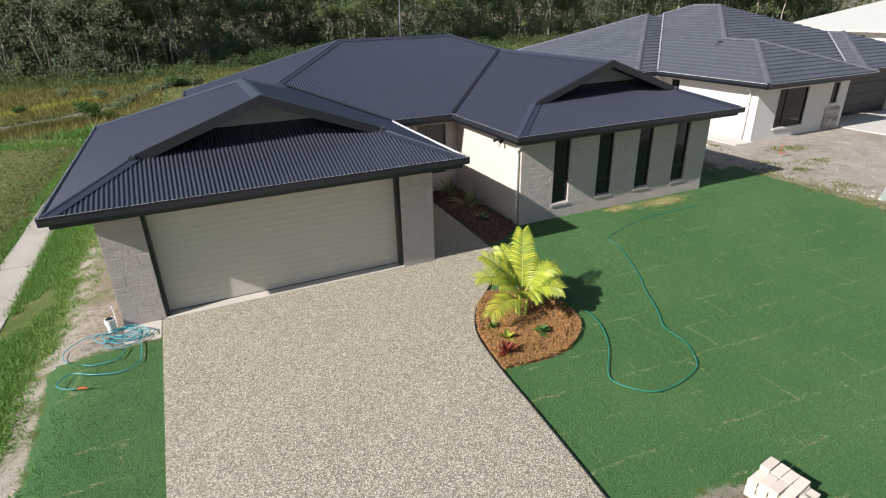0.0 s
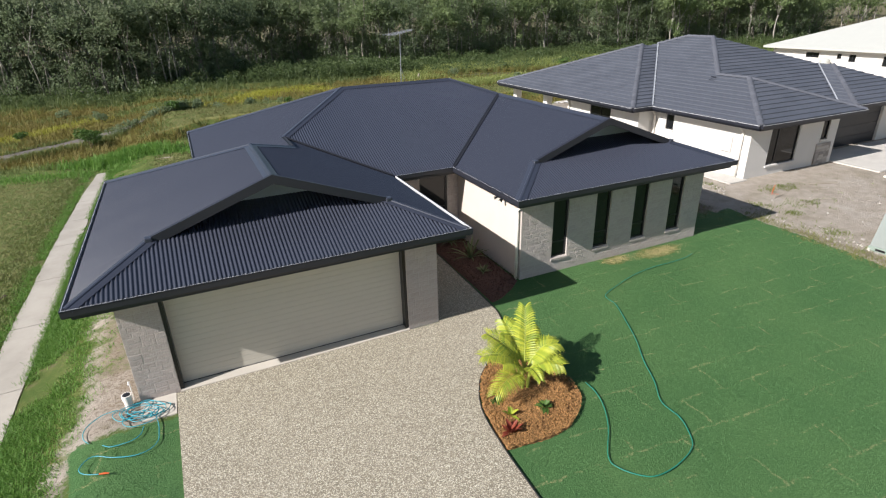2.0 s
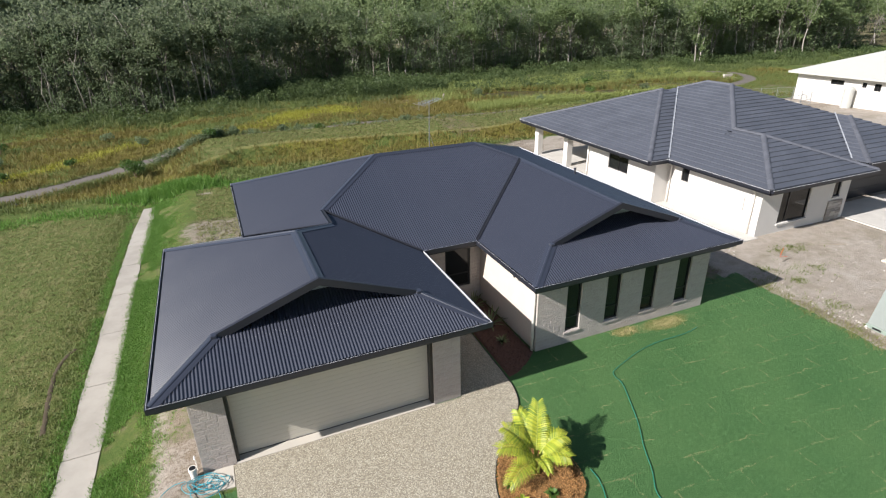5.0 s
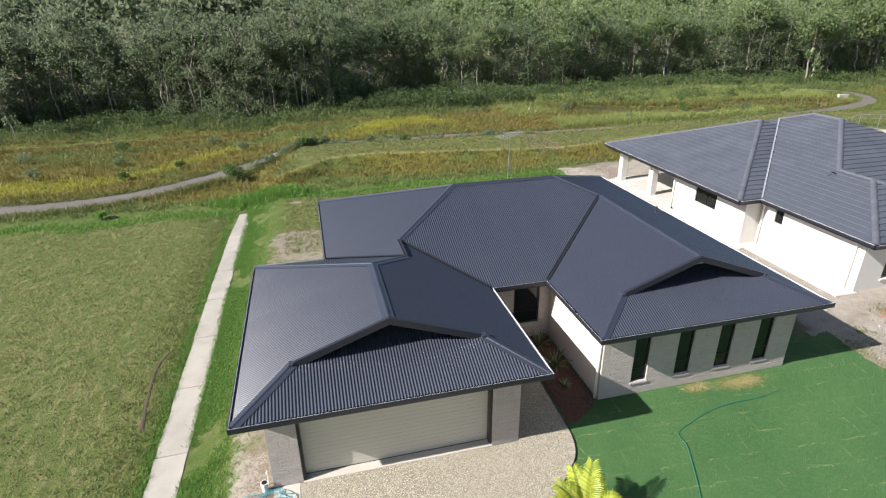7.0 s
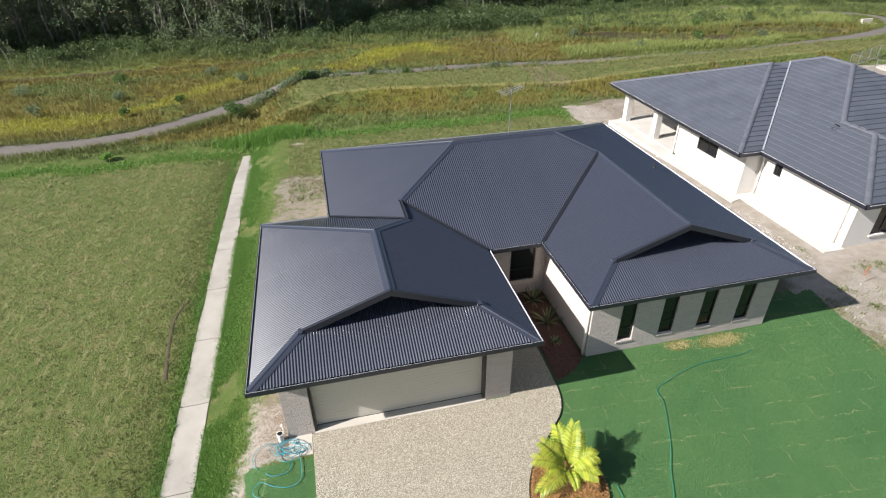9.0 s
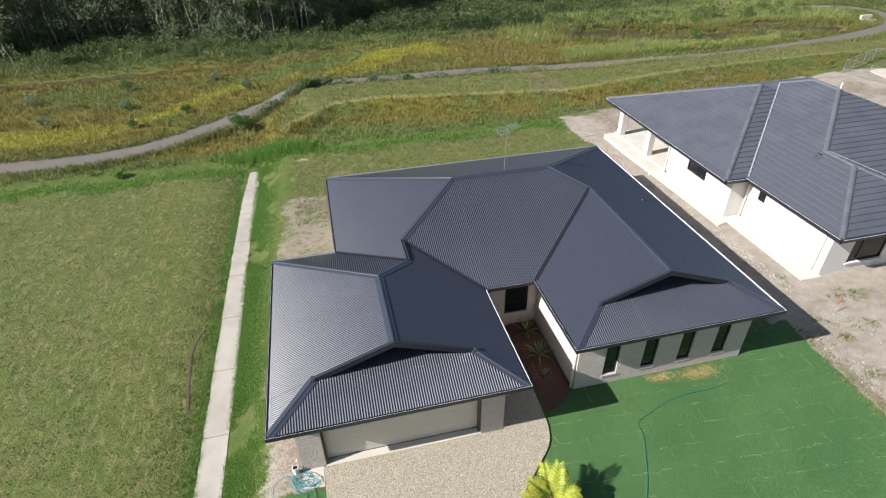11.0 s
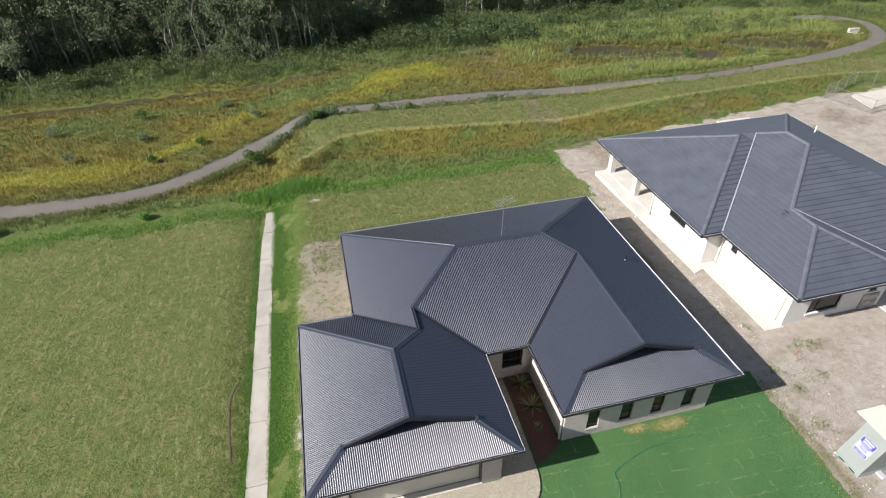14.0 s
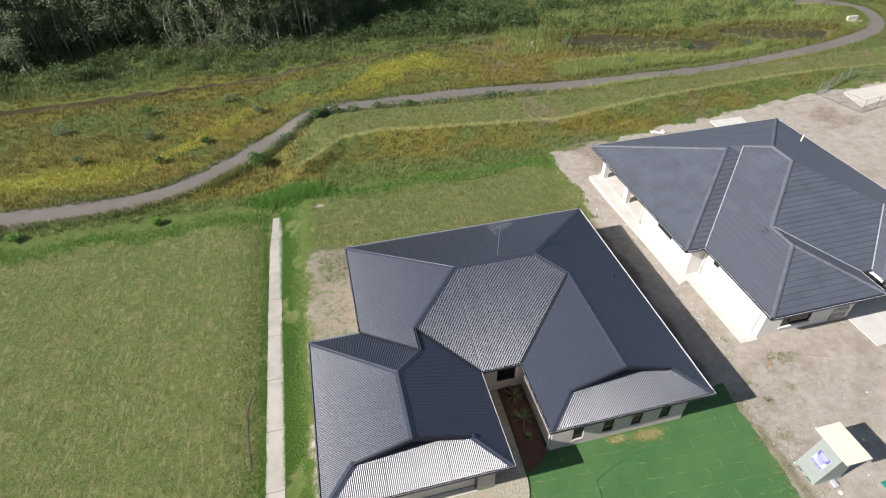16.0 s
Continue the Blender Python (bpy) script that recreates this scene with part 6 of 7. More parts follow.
# a crumpled white sheet and a pale stump behind the houses
litter = thing("plastic_sheet", "crumpled white plastic sheet lying on bare soil", "plastic sheet", at=(23.3, 26.4, float(gz(23.3, 26.4))))
vs = [(0.16 * i - 0.6 + 0.05 * math.sin(3 * j), 0.12 * j - 0.25 + 0.2 * math.sin(i * 0.9), 0.02 + 0.07 * abs(math.sin(i * 2.1 + j * 1.3))) for j in range(5) for i in range(9)]
link_mesh("cloth", vs, [(j * 9 + i, j * 9 + i + 1, j * 9 + i + 10, j * 9 + i + 9) for j in range(4) for i in range(8)], WHITE_WALL, litter)
stump = thing("tree_stump", "pale broken tree stump standing in the wet meadow", "stump", at=(20.0, 48.2, float(gz(20.0, 48.2))))
link_mesh("trunk", *tube([(0, 0, -0.1), (0.03, 0.02, 0.4), (0.1, 0.0, 0.6)], [0.13, 0.11, 0.06], 9), BOARD, stump)

# ---- grasses, shrubs and the forest ----
EUC = leaf_mat("eucalypt_leaf", (0.108, 0.142, 0.076), (0.20, 0.235, 0.135), 0.5, 0.6, 0.25, ((0.150, 0.215, 0.085), (0.29, 0.35, 0.165)))
EUC_DARK = leaf_mat("dark_bush_leaf", (0.125, 0.175, 0.09), (0.235, 0.285, 0.16), 0.5, 0.6, 0.4)
BARK = plain("pale_bark", (0.26, 0.235, 0.205), 0.9, 0, 0.35, 0.8, 12, 0.4, 0.35)
BARK_DARK = plain("dark_bark", (0.20, 0.17, 0.145), 0.95, 0, 0.3, 0.8, 12, 0.4, 0.3)
GRASS_GREEN = leaf_mat("green_grass_blade", (0.10, 0.135, 0.034), (0.18, 0.205, 0.065), 0.6, 0.35, 0.4)
GRASS_LUSH = leaf_mat("lush_grass_blade", (0.08, 0.195, 0.032), (0.185, 0.315, 0.065), 0.6, 0.45, 0.6)
GRASS_GOLD = leaf_mat("golden_grass_blade", (0.22, 0.225, 0.025), (0.34, 0.335, 0.05), 0.6, 0.3, 0.3)
GRASS_RUST = leaf_mat("rusty_sedge_blade", (0.13, 0.115, 0.03), (0.21, 0.172, 0.05), 0.7, 0.25, 0.3)
GRASS_DARK = leaf_mat("forest_grass_blade", (0.072, 0.108, 0.035), (0.15, 0.182, 0.066), 0.6, 0.45, 0.3)
TURF_BLADE = leaf_mat("turf_blade", (0.045, 0.115, 0.036), (0.09, 0.18, 0.064), 0.6, 0.3, 1.2)
GRASS_PALE = leaf_mat("pale_grass_blade", (0.17, 0.215, 0.055), (0.31, 0.345, 0.115), 0.6, 0.4, 0.35)
STRAW = leaf_mat("straw_blade", (0.34, 0.27, 0.12), (0.55, 0.46, 0.24), 0.8, 0.2, 2.0)
GRASS_DRY = leaf_mat("dry_lawn_blade", (0.09, 0.112, 0.027), (0.24, 0.225, 0.095), 0.7, 0.25, 0.8)


def tufts(name, x, y, height, spread, blades, material, label, seed, lean=0.5, width=0.02):
    """Grass tufts at many places, one mesh: each blade is a bent quad."""
    r = np.random.RandomState(seed)
    n = len(x)
    x, y = np.repeat(x, blades), np.repeat(y, blades)
    h = np.repeat(height * r.uniform(0.6, 1.3, n), blades) * r.uniform(0.6, 1.1, n * blades)
    az = r.uniform(0, 2 * np.pi, n * blades)
    px, py = x + r.normal(0, spread, n * blades), y + r.normal(0, spread, n * blades)
    z = gz(px, py) - 0.01
    ln = h * lean * r.uniform(0.2, 1.2, n * blades)
    w = width * r.uniform(0.7, 1.4, n * blades)
    sx, sy = -np.sin(az) * w, np.cos(az) * w
    dx, dy = np.cos(az) * ln, np.sin(az) * ln
    v = np.stack([np.stack([px - sx, py - sy, z], 1), np.stack([px + sx, py + sy, z], 1), np.stack([px + dx + sx * 0.35, py + dy + sy * 0.35, z + h], 1), np.stack([px + dx - sx * 0.35, py + dy - sy * 0.35, z + h], 1)], 1)
    ob = quad_mesh(name, v.reshape(-1, 3), material)
    return tagged(ob, label, "grass", kind="stuff")


R = np.random.RandomState(42)
RX, RY = np.array([p.x for p in RUT])[::-1], np.array([p.y for p in RUT])[::-1]


def off_rut(x, y):
    return (np.abs(x - np.interp(y, RY, RX)) > 0.07) | (y < RY[0]) | (y > RY[-1])


TX, TY = np.array([p.x for p in TRACK]), np.array([p.y for p in TRACK])


def off_track(x, y, d=1.05):
    return np.min(np.hypot(x[:, None] - TX[None], y[:, None] - TY[None]), 1) > d


def off_mud(x, y):
    w = fbm(x, y, 0.9, 1)
    m = np.maximum(1.4 - np.abs(y - ditch_y(x) + 0.4 * w) / (0.55 + 0.4 * sstep(-5, -30, x)), 0) * sstep(26, 14, x + 6 * w)
    m = np.maximum(m, 1.5 - pond_r(x, y) + 0.25 * w)
    return m < 0.42


def meadow_points(n, x0, x1, y0, y1):
    x, y = R.uniform(x0, x1, n), R.uniform(y0, y1, n)
    ok = off_track(x, y) & off_mud(x, y) & ~((x > 12.5) & (y < 26.5 + 0.1 * (x - 14)))
    ok &= ~((x > 38) & (y < 28.6 + 0.06 * (x - 14))) & ~((x < 60) & (y > bank_foot(x) - 0.3) & (y < bank_top(x) - 0.2) & (x > -6))
    return x[ok], y[ok]


mx, my = meadow_points(52000, -48, 75, 25.3, 56)
gold, rust, _ = meadow_cover(mx, my)
gold, rust = gold + R.normal(0, 0.12, len(mx)), rust + R.normal(0, 0.12, len(mx))
is_gold = gold > 0.5
is_rust = ~is_gold & (rust > 0.36)
rest = ~is_gold & ~is_rust
tufts("golden_meadow_grass", mx[is_gold], my[is_gold], 0.26, 0.12, 6, GRASS_GOLD, "golden yellow wet meadow grass", 1, 1.0, 0.016)
tufts("rusty_sedge", mx[is_rust], my[is_rust], 0.34, 0.12, 6, GRASS_RUST, "rust-brown sedge in the wet meadow", 2, 0.9, 0.016)
tufts("green_meadow_grass", mx[rest], my[rest], 0.27, 0.13, 6, GRASS_GREEN, "tall green meadow grass behind the houses", 3, 1.0, 0.016)
x, y = R.uniform(-48, 110, 11000), R.uniform(50.5, 68, 11000)
ok = off_track(x, y) & off_mud(x, y) & (fbm(x, y * 1.5, 0.3, 15) > -0.25)
tufts("forest_edge_grass", x[ok], y[ok], 0.55, 0.25, 7, GRASS_DARK, "tall green grass along the forest edge", 4, 0.8, 0.028)
n = 5000
k = R.randint(8, len(TX) - 12, n)
sd = np.where(R.uniform(0, 1, n) < 0.5, -1, 1) * (0.88 + np.abs(R.normal(0, 0.35, n)))
dx, dy = np.gradient(TX)[k], np.gradient(TY)[k]
ln = np.hypot(dx, dy)
f = R.uniform(-0.5, 0.5, n)
tufts("track_edge_grass", TX[k] + dx * f + dy / ln * sd, TY[k] + dy * f - dx / ln * sd, 0.22, 0.12, 6, GRASS_GREEN, "ragged grass growing over the gravel track's edges", 14, 1.0, 0.016)
x, y = R.uniform(22, 60, 9000), R.uniform(38.5, 53, 9000)
ok = off_track(x, y, 1.3) & (np.abs(pond_r(x, y) - 1.25 - 0.25 * fbm(x, y, 0.9, 1)) < 0.15)
x, y = np.concatenate([x[ok], R.normal(33, 4.0, 420), R.normal(49, 4, 320)]), np.concatenate([y[ok], R.normal(46.2, 1.5, 420), R.normal(44.8, 1.2, 320)])
tufts("pond_reeds", x[::2], y[::2], 0.55, 0.14, 7, GRASS_GREEN, "tall green reeds standing in the dark pond", 15, 0.4, 0.025)
tufts("pond_reeds", x[1::2], y[1::2], 0.5, 0.14, 7, GRASS_RUST, "rust-brown reeds round the dark pond", 27, 0.5, 0.025)
x, y = np.concatenate([R.uniform(20, 44, 3600), R.normal(26, 2.6, 420), R.uniform(44, 60, 900)]), np.concatenate([R.uniform(39.2, 42.4, 3600), R.normal(36.0, 0.35, 420), R.uniform(40.5, 43.5, 900)])
ok = off_track(x, y, 1.25) & (pond_r(x, y) > 1.45)
tufts("tall_bank_grass", x[ok], y[ok], 0.55, 0.18, 7, GRASS_PALE, "tall pale green grass between the track and the pond", 18, 0.7, 0.02)
n = 900
x = np.concatenate([R.uniform(-40, -14, 250), R.uniform(-14, -8, 650)])
y = np.interp(x, TX[:90], TY[:90]) - 1.45 - np.abs(R.normal(0, 0.35, n)) - 0.5 * sstep(-18, -11, x)
ok = off_track(x, y, 1.25)
tufts("tall_verge_grass", x[ok], y[ok], 0.34, 0.14, 7, GRASS_GREEN, "tall green grass on the verge of the gravel track", 21, 0.7, 0.016)
x, y = R.uniform(17, 62, 6000), R.uniform(46, 58, 6000)
ok = off_track(x, y, 1.25) & (pond_r(x, y) > 1.25) & (fbm(x, y, 0.3, 6) > -0.45)
tufts("tall_bank_grass", x[ok], y[ok], 0.5, 0.2, 7, GRASS_PALE, "pale green grass behind the pond", 26, 0.8, 0.022)
# lush strips beside the path and round the back of the lawns
n = 24000
y = R.uniform(-12, 23.5, n)
x = np.where(R.uniform(0, 1, n) < 0.85, -8.86 + np.abs(R.normal(0, 0.6, n)), -9.74 - np.abs(R.normal(0, 0.12, n)))
ok = (fbm(x, y * 0.6, 1.3, 8) > -0.5) & ((x < -7.45 + 0.25 * np.sin(y * 1.3)) | ((y > 6) & (x < -6.6)))
tufts("path_edge_grass", x[ok], y[ok], 0.075, 0.075, 7, GRASS_LUSH, "lush green grass growing along the concrete path", 5, 1.1, 0.008)
n = 2400
x = R.uniform(-30, 13, n)
y = np.where(x < -9.5, 23.6, 24.5) + R.normal(0, 0.45, n) + 0.3 * np.sin(x * 0.8)
ok = off_track(x, y)
tufts("lawn_edge_grass", x[ok], y[ok], 0.17, 0.12, 6, GRASS_LUSH, "lush green grass along the back of the lawns", 6, 0.7, 0.016)
n = 1300
x, y = R.normal(-8.0, 1.2, n), R.normal(25.4, 0.5, n)
tufts("reed_clump", x, y, 0.42, 0.10, 7, GRASS_LUSH, "clump of bright green reeds at the end of the path", 7, 0.6, 0.018)
n = 4200
x, y = -9.8 - np.abs(R.normal(0, 0.8, n)), R.uniform(-9, 23.4, n)
ok = off_rut(x, y)
tufts("path_edge_grass", x[ok], y[ok], 0.07, 0.07, 5, GRASS_GREEN, "green grass between the path and the dry lawn", 31, 1.1, 0.012)
n = 34000
x, y = R.uniform(-34, -10.2, n), R.uniform(-9, 23, n)
ok = off_rut(x, y)
tufts("rough_lawn_blades", x[ok], y[ok], 0.05, 0.07, 4, GRASS_DRY, "short dry blades in the rough mown lawn", 8, 1.2, 0.017)
n = 9000
x, y = R.uniform(-6.5, 12.3, n), R.uniform(14.6, 24, n)
tufts("rough_lawn_blades", x, y, 0.07, 0.06, 4, GRASS_DRY, "short dry blades in the back lawn", 9, 1.2, 0.017)
n = 11000
x = R.uniform(-6, 55, n)
y = R.uniform(0, 1, n) * (bank_top(x) - bank_foot(x)) + bank_foot(x)
tufts("rough_lawn_blades", x, y, 0.09, 0.07, 4, GRASS_DRY, "short dry blades on the mown bank", 22, 1.2, 0.017)
n = 30000
x, y = R.uniform(-2.2, 12.9, n), R.uniform(-9.5, 2.0, n)
dx = np.interp(y, [p.y for p in DRIVE_EDGE][::-1], [p.x for p in DRIVE_EDGE][::-1]) + 0.06
ok = (x > dx) & (x < 12.5 + 0.07 * (y - 1)) & ~inside(x, y, [(p.x, p.y) for p in BED_EDGE] + [(p.x, p.y) for p in DRIVE_EDGE if -4.26 < p.y < -1.95]) & ~((x > 2.5) & (y > 0.95)) & ~((x < 3) & (y > -0.1))
tufts("turf_blades", x[ok], y[ok], 0.03, 0.03, 4, TURF_BLADE, "short dense blades of the new turf", 23, 1.0, 0.0045)
n = 4000
x, y = R.uniform(-7.3, -5.6, n), R.uniform(-9.5, -0.85, n)
tufts("turf_blades", x, y, 0.03, 0.03, 4, TURF_BLADE, "short dense blades of turf beside the driveway", 24, 1.0, 0.0045)
# weeds on the bare soil
x, y = np.concatenate([R.normal(15, 0.9, 60), R.normal(13.1, 0.5, 150), R.uniform(13, 30, 50), R.uniform(9.8, 12.2, 260)]), np.concatenate([R.normal(1.2, 0.4, 60), R.uniform(-8, 2, 150), R.uniform(-10, 3, 50), R.uniform(2, 8, 260)])
for px, py, sx, sy, k in ((16.5, 2.9, 0.55, 0.22, 90), (14.14, 0.71, 0.16, 0.12, 30), (13.94, 1.87, 0.2, 0.12, 26), (15.76, 1.17, 0.14, 0.14, 16), (13.45, -1.03, 0.3, 0.2, 40), (14.4, 4.4, 0.12, 0.3, 20)):
    x, y = np.concatenate([x, R.normal(px, sx, k)]), np.concatenate([y, R.normal(py, sy, k)])
tufts("soil_weeds", x, y, 0.07, 0.07, 6, GRASS_GREEN, "sparse weeds on the bare building soil", 10, 1.0, 0.012)
x, y = R.uniform(-7.5, -7.0, 60), R.uniform(1.2, 8, 60)
tufts("soil_weeds", x, y, 0.06, 0.06, 6, GRASS_LUSH, "sparse weeds on soil beside the garage", 11, 1.0, 0.012)

a, b = R.normal(0, 0.45, 700), R.normal(0, 0.4, 700)
tufts("dead_turf", np.where(np.arange(700) < 220, 6.1 + a * 0.6, 7.65 + a), np.where(np.arange(700) < 220, 0.72 + b * 0.25, 0.6 + b * 0.35), 0.025, 0.05, 6, STRAW, "dead straw-coloured turf along the brick wall", 17, 1.6, 0.006)
n = 1500
y = R.uniform(-14, 1.5, n)
x = 12.75 + 0.07 * (y - 1) + R.normal(0, 0.22, n)
tufts("dry_verge_grass", x, y, 0.06, 0.06, 5, GRASS_DRY, "dry straw-coloured grass along the edge of the lawn", 16, 1.2, 0.010)

for i, (x, y, w, h, n) in enumerate(((-10.3, 30.7, 0.95, 1.1, 900), (-7.9, 33.9, 0.6, 0.8, 500), (-6.6, 35.0, 0.55, 0.8, 450), (-5.2, 36.1, 0.6, 0.7, 450), (-3.4, 36.7, 0.5, 0.7, 400), (0.5, 36.9, 0.5, 0.7, 380), (3.4, 36.6, 0.45, 0.6, 350), (11.3, 36.5, 0.6, 0.9, 450), (12.4, 36.8, 0.4, 0.6, 300),
                                     (-15, 36, 0.5, 0.6, 350), (-20, 38, 0.6, 0.7, 350), (-10.5, 40.5, 0.7, 0.8, 400), (-18.5, 33.5, 0.5, 0.6, 300), (-25, 35, 0.6, 0.8, 350), (-28, 41, 0.8, 0.9, 400), (-21, 43, 0.8, 0.9, 400), (-13.5, 44, 0.7, 0.8, 350), (28, 40.5, 0.6, 0.8, 350), (36.5, 43.2, 0.9, 1.2, 450), (43, 41.3, 0.7, 0.9, 400), (24, 47.5, 0.8, 1.0, 400), (40, 48.5, 0.9, 1.1, 400), (-27, 25.2, 0.6, 0.5, 350), (-17.5, 24.6, 0.5, 0.45, 300))):
    t = shrub((x, y, float(gz(x, y))), w, h, n, GRASS_LUSH if y < 25.5 else (EUC_DARK if i % 3 else GREEN_LEAF), ("leafy green bush beside the gravel track" if y < 39 else "dark leafy bush in the wet meadow"), 60 + i, 0.085, 7, "bush")
    t["group"] = "bushes of the wet meadow"


def tree_shape(seed, height, leaves, size=0.17, forks=3):
    """Trunk tubes and leaf clumps of a slender bush tree."""
    r = np.random.RandomState(seed)
    v, f = [], []

    def limb(p, q, a, b, n=4):
        pts, rad = [], []
        for k in range(n + 1):
            t = k / n
            o = r.normal(0, 0.018 * (Vector(q) - Vector(p)).length, 3) if 0 < k < n else np.zeros(3)
            pts.append(Vector(p).lerp(Vector(q), t) + Vector(o))
            rad.append(a + (b - a) * t)
        vs, fs = tube(pts, rad, 6)
        m = len(v)
        v.extend(vs)
        f.extend(tuple(i + m for i in g) for g in fs)

    clouds = []
    base = height * r.uniform(0.28, 0.45)
    lean = r.normal(0, 0.06 * height, 2)
    top = (lean[0] * 0.5, lean[1] * 0.5, base)
    rad = 0.0075 * height
    limb((0, 0, -0.3), top, rad * 1.25, rad * 0.8, 5)
    n = forks + r.randint(0, 3)
    for k in range(n):
        a = 6.28 * k / n + r.uniform(-0.5, 0.5)
        out, up = height * r.uniform(0.06, 0.2), height * r.uniform(0.25, 0.52)
        q = (top[0] + math.cos(a) * out, top[1] + math.sin(a) * out, base + up)
        limb(top, q, rad * 0.6, rad * 0.2)
        for m in range(r.randint(3, 5)):
            b = r.uniform(0, 6.28)
            t = r.uniform(0.35, 1.05)
            p = Vector(top).lerp(Vector(q), min(t, 1))
            e = p + Vector((math.cos(b) * height * 0.09, math.sin(b) * height * 0.09, height * r.uniform(0.0, 0.09)))
            limb(p, e, rad * 0.2, rad * 0.07, 2)
            w = height * r.uniform(0.09, 0.16)
            clouds.append((e, w, w * r.uniform(0.55, 0.85)))
    if r.uniform() < 0.6:
        for k in range(3):
            clouds.append((Vector((r.normal(0, 0.5), r.normal(0, 0.5), base * r.uniform(0.5, 0.95))), height * 0.05, height * 0.05))
    tot = sum(w for _, w, _ in clouds)
    lv = [leaf_cloud(r, max(8, int(leaves * w / tot)), e.x, e.y, e.z, w, w, h, size, True) for e, w, h in clouds]
    return v, f, np.concatenate(lv)


def build_tree(seed, height, leaves, bark):
    t = thing("tree", "slender grey-barked tree with thin olive crown at forest edge", "tree", "trees of the forest edge", at=(0, 0, 0))
    v, f, lv = tree_shape(seed, height, leaves)
    link_mesh("trunk", v, f, bark, t, smooth=True)
    quad_mesh("crown", lv, EUC, t)
    return t


def edge_y(x):
    """Where the forest begins."""
    return 59.5 + 8.5 * sstep(-4, 12, x) + 2.0 * np.sin(x * 0.17) - 5.0 * sstep(60, 85, x)


kinds = [build_tree(300 + k, 10.5, 2500, BARK if k % 3 else BARK_DARK) for k in range(7)]
rr = random.Random(5)
for i in range(92):
    x = -62 + 1.95 * i + rr.uniform(-0.8, 0.8)
    y = float(edge_y(x)) + rr.uniform(-1.2, 5.5)
    s = rr.uniform(0.72, 1.18)
    if x > 60:
        s *= 1.25
    m = pose(x, y, float(gz(x, y)), 0, 0, rr.uniform(0, 360)) @ Matrix.Diagonal((s, s, s * rr.uniform(0.92, 1.12), 1))
    if i < 7:
        kinds[i].matrix_world = m
    else:
        q = copy_thing(kinds[i % 7], m)
        q.matrix_world = m
# lone pale trunks in front
for x, y, s in ((-13.6, 58.6, 1.0), (-33.5, 53.5, 0.72), (70.5, 60.5, 1.35), (73, 62, 1.2)):
    m = pose(x, y, float(gz(x, y)), 0, 0, rr.uniform(0, 360)) @ Matrix.Diagonal((s, s, s, 1))
    q = copy_thing(kinds[1], m)
    q.matrix_world = m
# the woods behind, one mass: fine leaves in the front ranks, coarser ones further in
near_shapes = [tree_shape(500 + k, 11.5, 1000, 0.21) for k in range(6)]
deep_shapes = [tree_shape(600 + k, 14.0, 420, 0.6) for k in range(5)]
tv, tf, lv = [], [], []
count = 0
for i in range(830):
    deep = 270 <= i < 680
    x = rr.uniform(-110, 230) if deep else (rr.uniform(-66, 122) if i < 270 else rr.uniform(85, 230))
    y = float(edge_y(x)) + (20 + 60 * rr.random() if deep else 2.5 + 20 * rr.random())
    s = rr.uniform(0.75, 1.2)
    v, f, l = deep_shapes[i % 5] if deep else near_shapes[i % 6]
    a = rr.uniform(0, 6.28)
    c, sn = math.cos(a) * s, math.sin(a) * s
    g = float(gz(x, y)) + 3.0 * max(0, (y - 80) / 50)
    va = np.array([tuple(p) for p in v])
    turned = [np.stack([q[:, 0] * c - q[:, 1] * sn + x, q[:, 0] * sn + q[:, 1] * c + y, q[:, 2] * s + g], 1) for q in (va, l)]
    if not deep:
        tv.append(turned[0])
        tf += [tuple(j + count for j in q) for q in f]
        count += len(va)
    lv.append(turned[1])
for i in range(620):
    x = rr.uniform(-66, 120)
    y = float(edge_y(x)) + 0.2 + 12 * rr.random()
    h = rr.uniform(4, 9)
    g = float(gz(x, y))
    v, f = tube([(x, y, g - 0.2), (x + rr.gauss(0, 0.25), y + rr.gauss(0, 0.25), g + h * 0.5), (x + rr.gauss(0, 0.6), y + rr.gauss(0, 0.6), g + h)], [0.07, 0.055, 0.025], 5)
    tv.append(np.array([tuple(p) for p in v]))
    tf += [tuple(j + count for j in q) for q in f]
    count += len(v)
woods = tagged(quad_mesh("far_woods", np.concatenate(lv), EUC), "dense olive-green bush forest behind the wet meadow", "forest", kind="stuff")
tagged(link_mesh("far_trunks", np.concatenate(tv).tolist(), tf, BARK, None, smooth=True), "many thin pale trunks inside the bush forest", "tree trunks", kind="stuff")
# undergrowth along the forest edge
r = np.random.RandomState(9)
lv, low = [], []
for i in range(700):
    x = r.uniform(-62, 120)
    e = float(edge_y(x))
    y = e + (r.uniform(-7.0, 6) if i % 2 else r.uniform(-2, 20))
    if 5 < x < 55 and i % 2:
        y -= 1.5
    w, h = r.uniform(0.7, 1.8), r.uniform(0.5, 1.5)
    (low if y < e + 2 else lv).append(leaf_cloud(r, 170, x, y, float(gz(x, y)) + h * 0.45, w, w, h * 0.75, 0.13))
for i in range(3300):
    x = r.uniform(-64, 120)
    y = float(edge_y(x)) + r.uniform(-1.0, 8)
    w, h = r.uniform(0.8, 2.0), r.uniform(0.6, 1.6)
    lv.append(leaf_cloud(r, 95, x, y, float(gz(x, y)) + r.uniform(0.5, 8.5), w, w, h, 0.13, True))
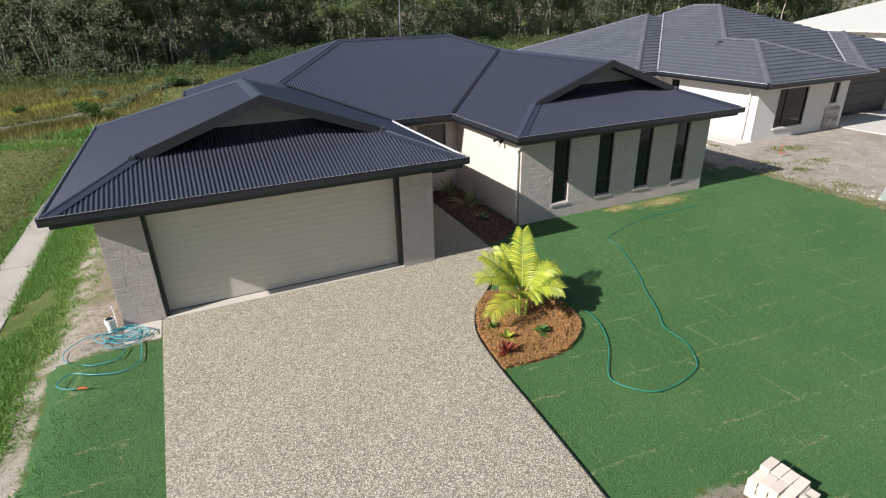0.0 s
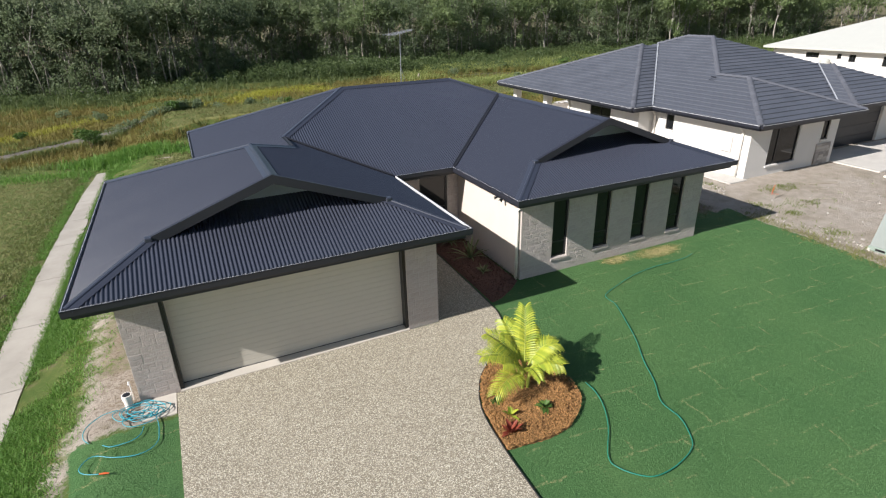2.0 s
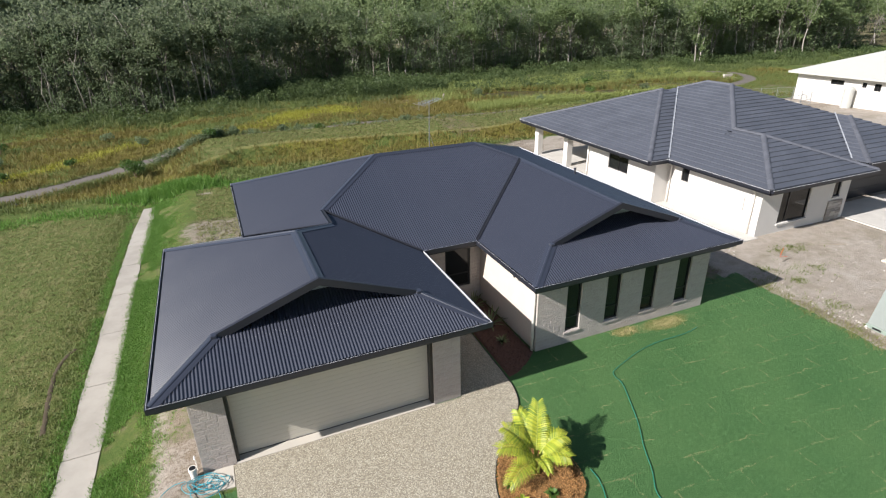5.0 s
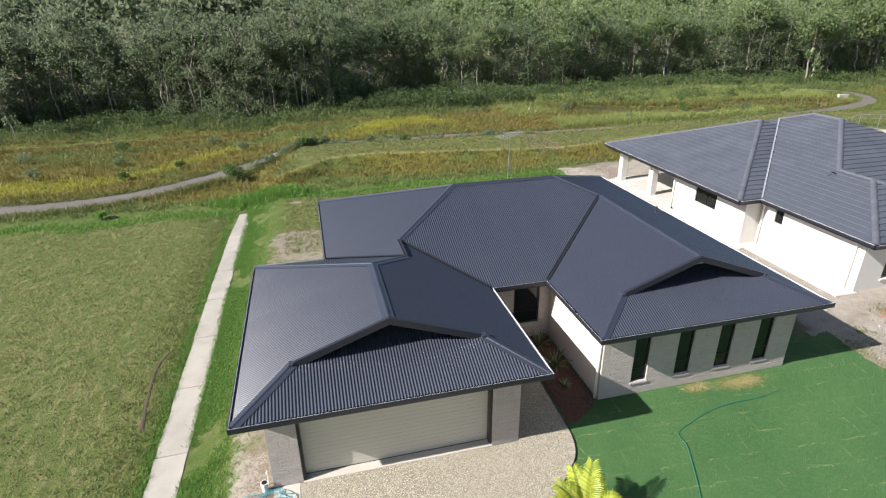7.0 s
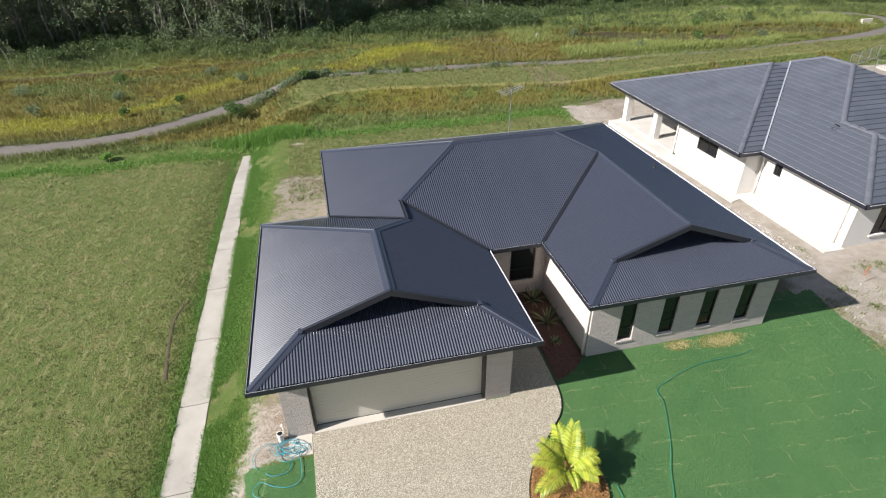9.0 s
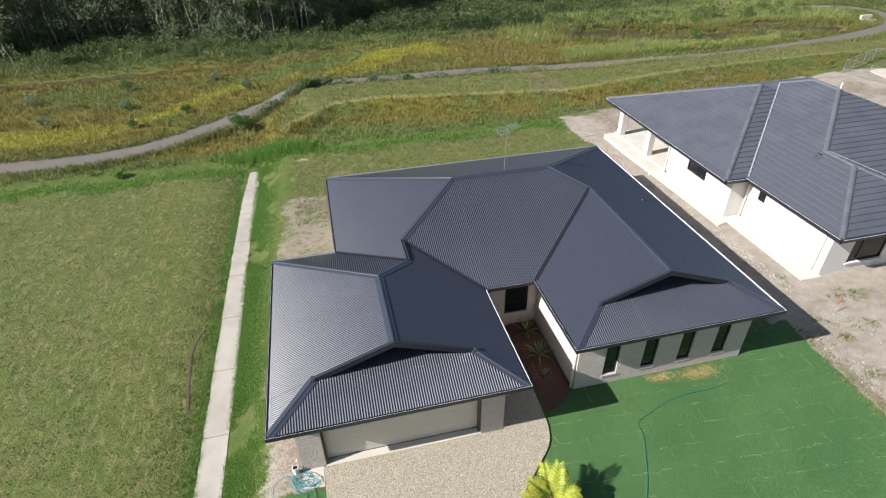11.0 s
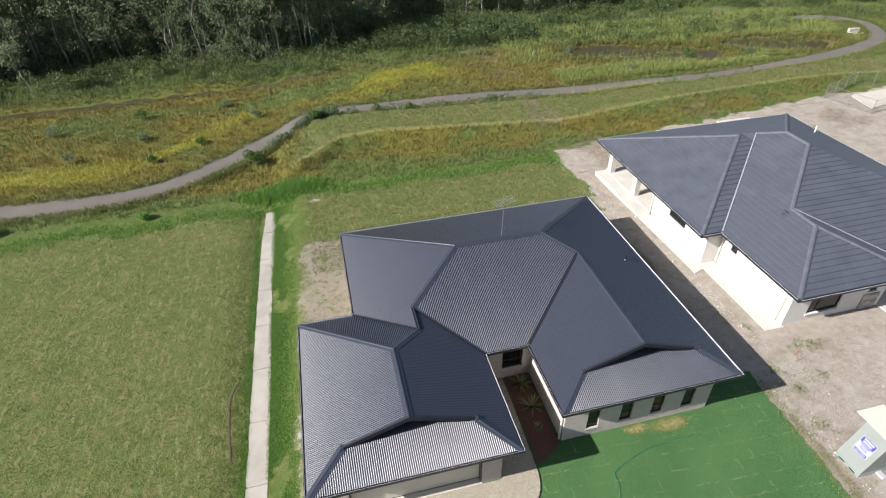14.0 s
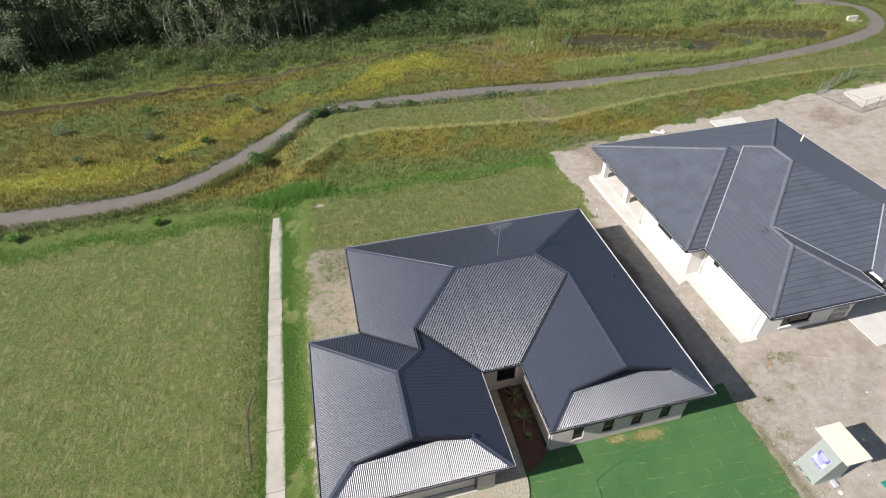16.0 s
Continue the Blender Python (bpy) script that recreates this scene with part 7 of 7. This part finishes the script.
for i in range(230):
    x = r.uniform(3, 23)
    y = 53.5 + 0.12 * (23 - x) + r.uniform(0, 9)
    w, h = r.uniform(0.7, 1.5), r.uniform(0.8, 1.8)
    low.append(leaf_cloud(r, 190, x, y, float(gz(x, y)) + h * 0.45, w, w, h * 0.75, 0.12))
for i in range(60):
    x, y = r.uniform(24, 58), r.uniform(49.5, 56)
    w, h = r.uniform(0.4, 1.0), r.uniform(0.5, 1.3)
    if float(pond_r(x, y)) > 1.2:
        low.append(leaf_cloud(r, 140, x, y, float(gz(x, y)) + h * 0.45, w, w, h * 0.75, 0.11))
for i in range(420):
    x = r.uniform(-60, 95)
    y = float(edge_y(x)) - r.uniform(0.5, 7.5)
    if float(fbm(np.float64(x), np.float64(y), 0.35, 33)) < -0.1 or y < float(ditch_y(x)) + 1.6:
        continue
    w, h = r.uniform(0.5, 1.4), r.uniform(0.5, 1.2)
    low.append(leaf_cloud(r, 170, x, y, float(gz(x, y)) + h * 0.4, w, w, h * 0.7, 0.12))
for i in range(900):
    x = r.uniform(-66, 120)
    y = float(edge_y(x)) + r.uniform(2, 38)
    w, h = r.uniform(1.0, 2.4), r.uniform(0.8, 2.0)
    lv.append(leaf_cloud(r, 80, x, y, float(gz(x, y)) + h * 0.5, w, w, h * 0.7, 0.22))
tagged(quad_mesh("undergrowth", np.concatenate(lv), EUC_DARK), "dark green scrub along the forest edge", "scrub", kind="stuff")
SCRUB = leaf_mat("edge_scrub_leaf", (0.048, 0.082, 0.03), (0.125, 0.165, 0.062), 0.5, 0.45, 0.4)
tagged(quad_mesh("edge_scrub", np.concatenate(low), SCRUB), "low dark green scrub in front of the trees", "scrub", kind="stuff")
# water lilies on the pond
LILY = leaf_mat("lily_pad", (0.14, 0.2, 0.05), (0.24, 0.27, 0.10), 0.4, 0)
s = Soup()
heaps = [(30.5, 45.6), (33.4, 44.5), (35.2, 43.6), (28.6, 46.4), (37.0, 43.5), (36, 45.5), (46.2, 43.9), (44.5, 45.6)]
for i in range(190):
    hx, hy = heaps[rr.randrange(len(heaps))]
    x, y = rr.gauss(hx, 0.9), rr.gauss(hy, 0.35)
    if float(pond_r(x, y)) > 1.05:
        continue
    w = rr.uniform(0.1, 0.22)
    z = -0.43
    s.add([(x + w * math.cos(q * 1.047), y + w * math.sin(q * 1.047), z) for q in range(6)], [tuple(range(6))])
tagged(s.link("lily_pads", LILY), "pale green lily pads on the dark pond", "lily pads", kind="stuff")
# low scrub along the near side of the track
r = np.random.RandomState(19)
lv = []
for i in range(190):
    x = r.uniform(-8.6, 16) if i < 130 else (r.uniform(16, 40) if i < 142 else r.uniform(-9.5, -3.5))
    if float(fbm(np.float64(x), 0.0, 0.9, 12)) < -0.15:
        continue
    y = float(bank_top(x)) + r.normal(0.85, 0.3)
    w, h = r.uniform(0.22, 0.55), r.uniform(0.3, 0.85)
    if i >= 142:
        y = float(np.interp(x, TX, TY)) - 1.65 - abs(r.normal(0, 0.25))
    lv.append(leaf_cloud(r, 75, x, y, float(gz(x, y)) + h * 0.5, w, w * 0.8, h * 0.6, 0.085))
tagged(quad_mesh("track_edge_scrub", np.concatenate(lv), EUC_DARK), "low grey-green scrub lining the gravel track", "scrub", kind="stuff")


def headwall():
    t = thing("concrete_headwall", "pale concrete drain headwall beside the gravel track", "headwall", at=(61.3, 45.6, float(gz(61.3, 45.6))))
    for nm, d, lo in (("wall", (1.5, 0.3, 0.55), (0, 0, 0.2)), ("apron", (1.5, 0.8, 0.12), (0, -0.5, 0.03))):
        bm = bmesh.new()
        bmesh.ops.create_cube(bm, size=1, matrix=Matrix.Translation(lo) @ Matrix.Diagonal((d[0], d[1], d[2], 1)))
        bmesh.ops.bevel(bm, geom=bm.edges[:], offset=0.02, segments=1, affect="EDGES")
        part(nm, bm, CONCRETE, t)


headwall()

# ---- brick faces, last ----
brick_face(pillar_l, -6.42, -5.7, 0.03, ZT, [], 300, 1)
brick_face(pillar_r, -0.76, 0.0, 0.03, ZT, [], 300, 2)
brick_face(wall_front, 2.9, 9.51, WF, ZT, [(a, b, SILL, HEAD) for a, b in WINDOWS], 300, 3)
brick_face(entry, 0.003, 2.897, 4.65, ZT, [(1.56, 2.5, 0.62, 2.15)], 40, 4)
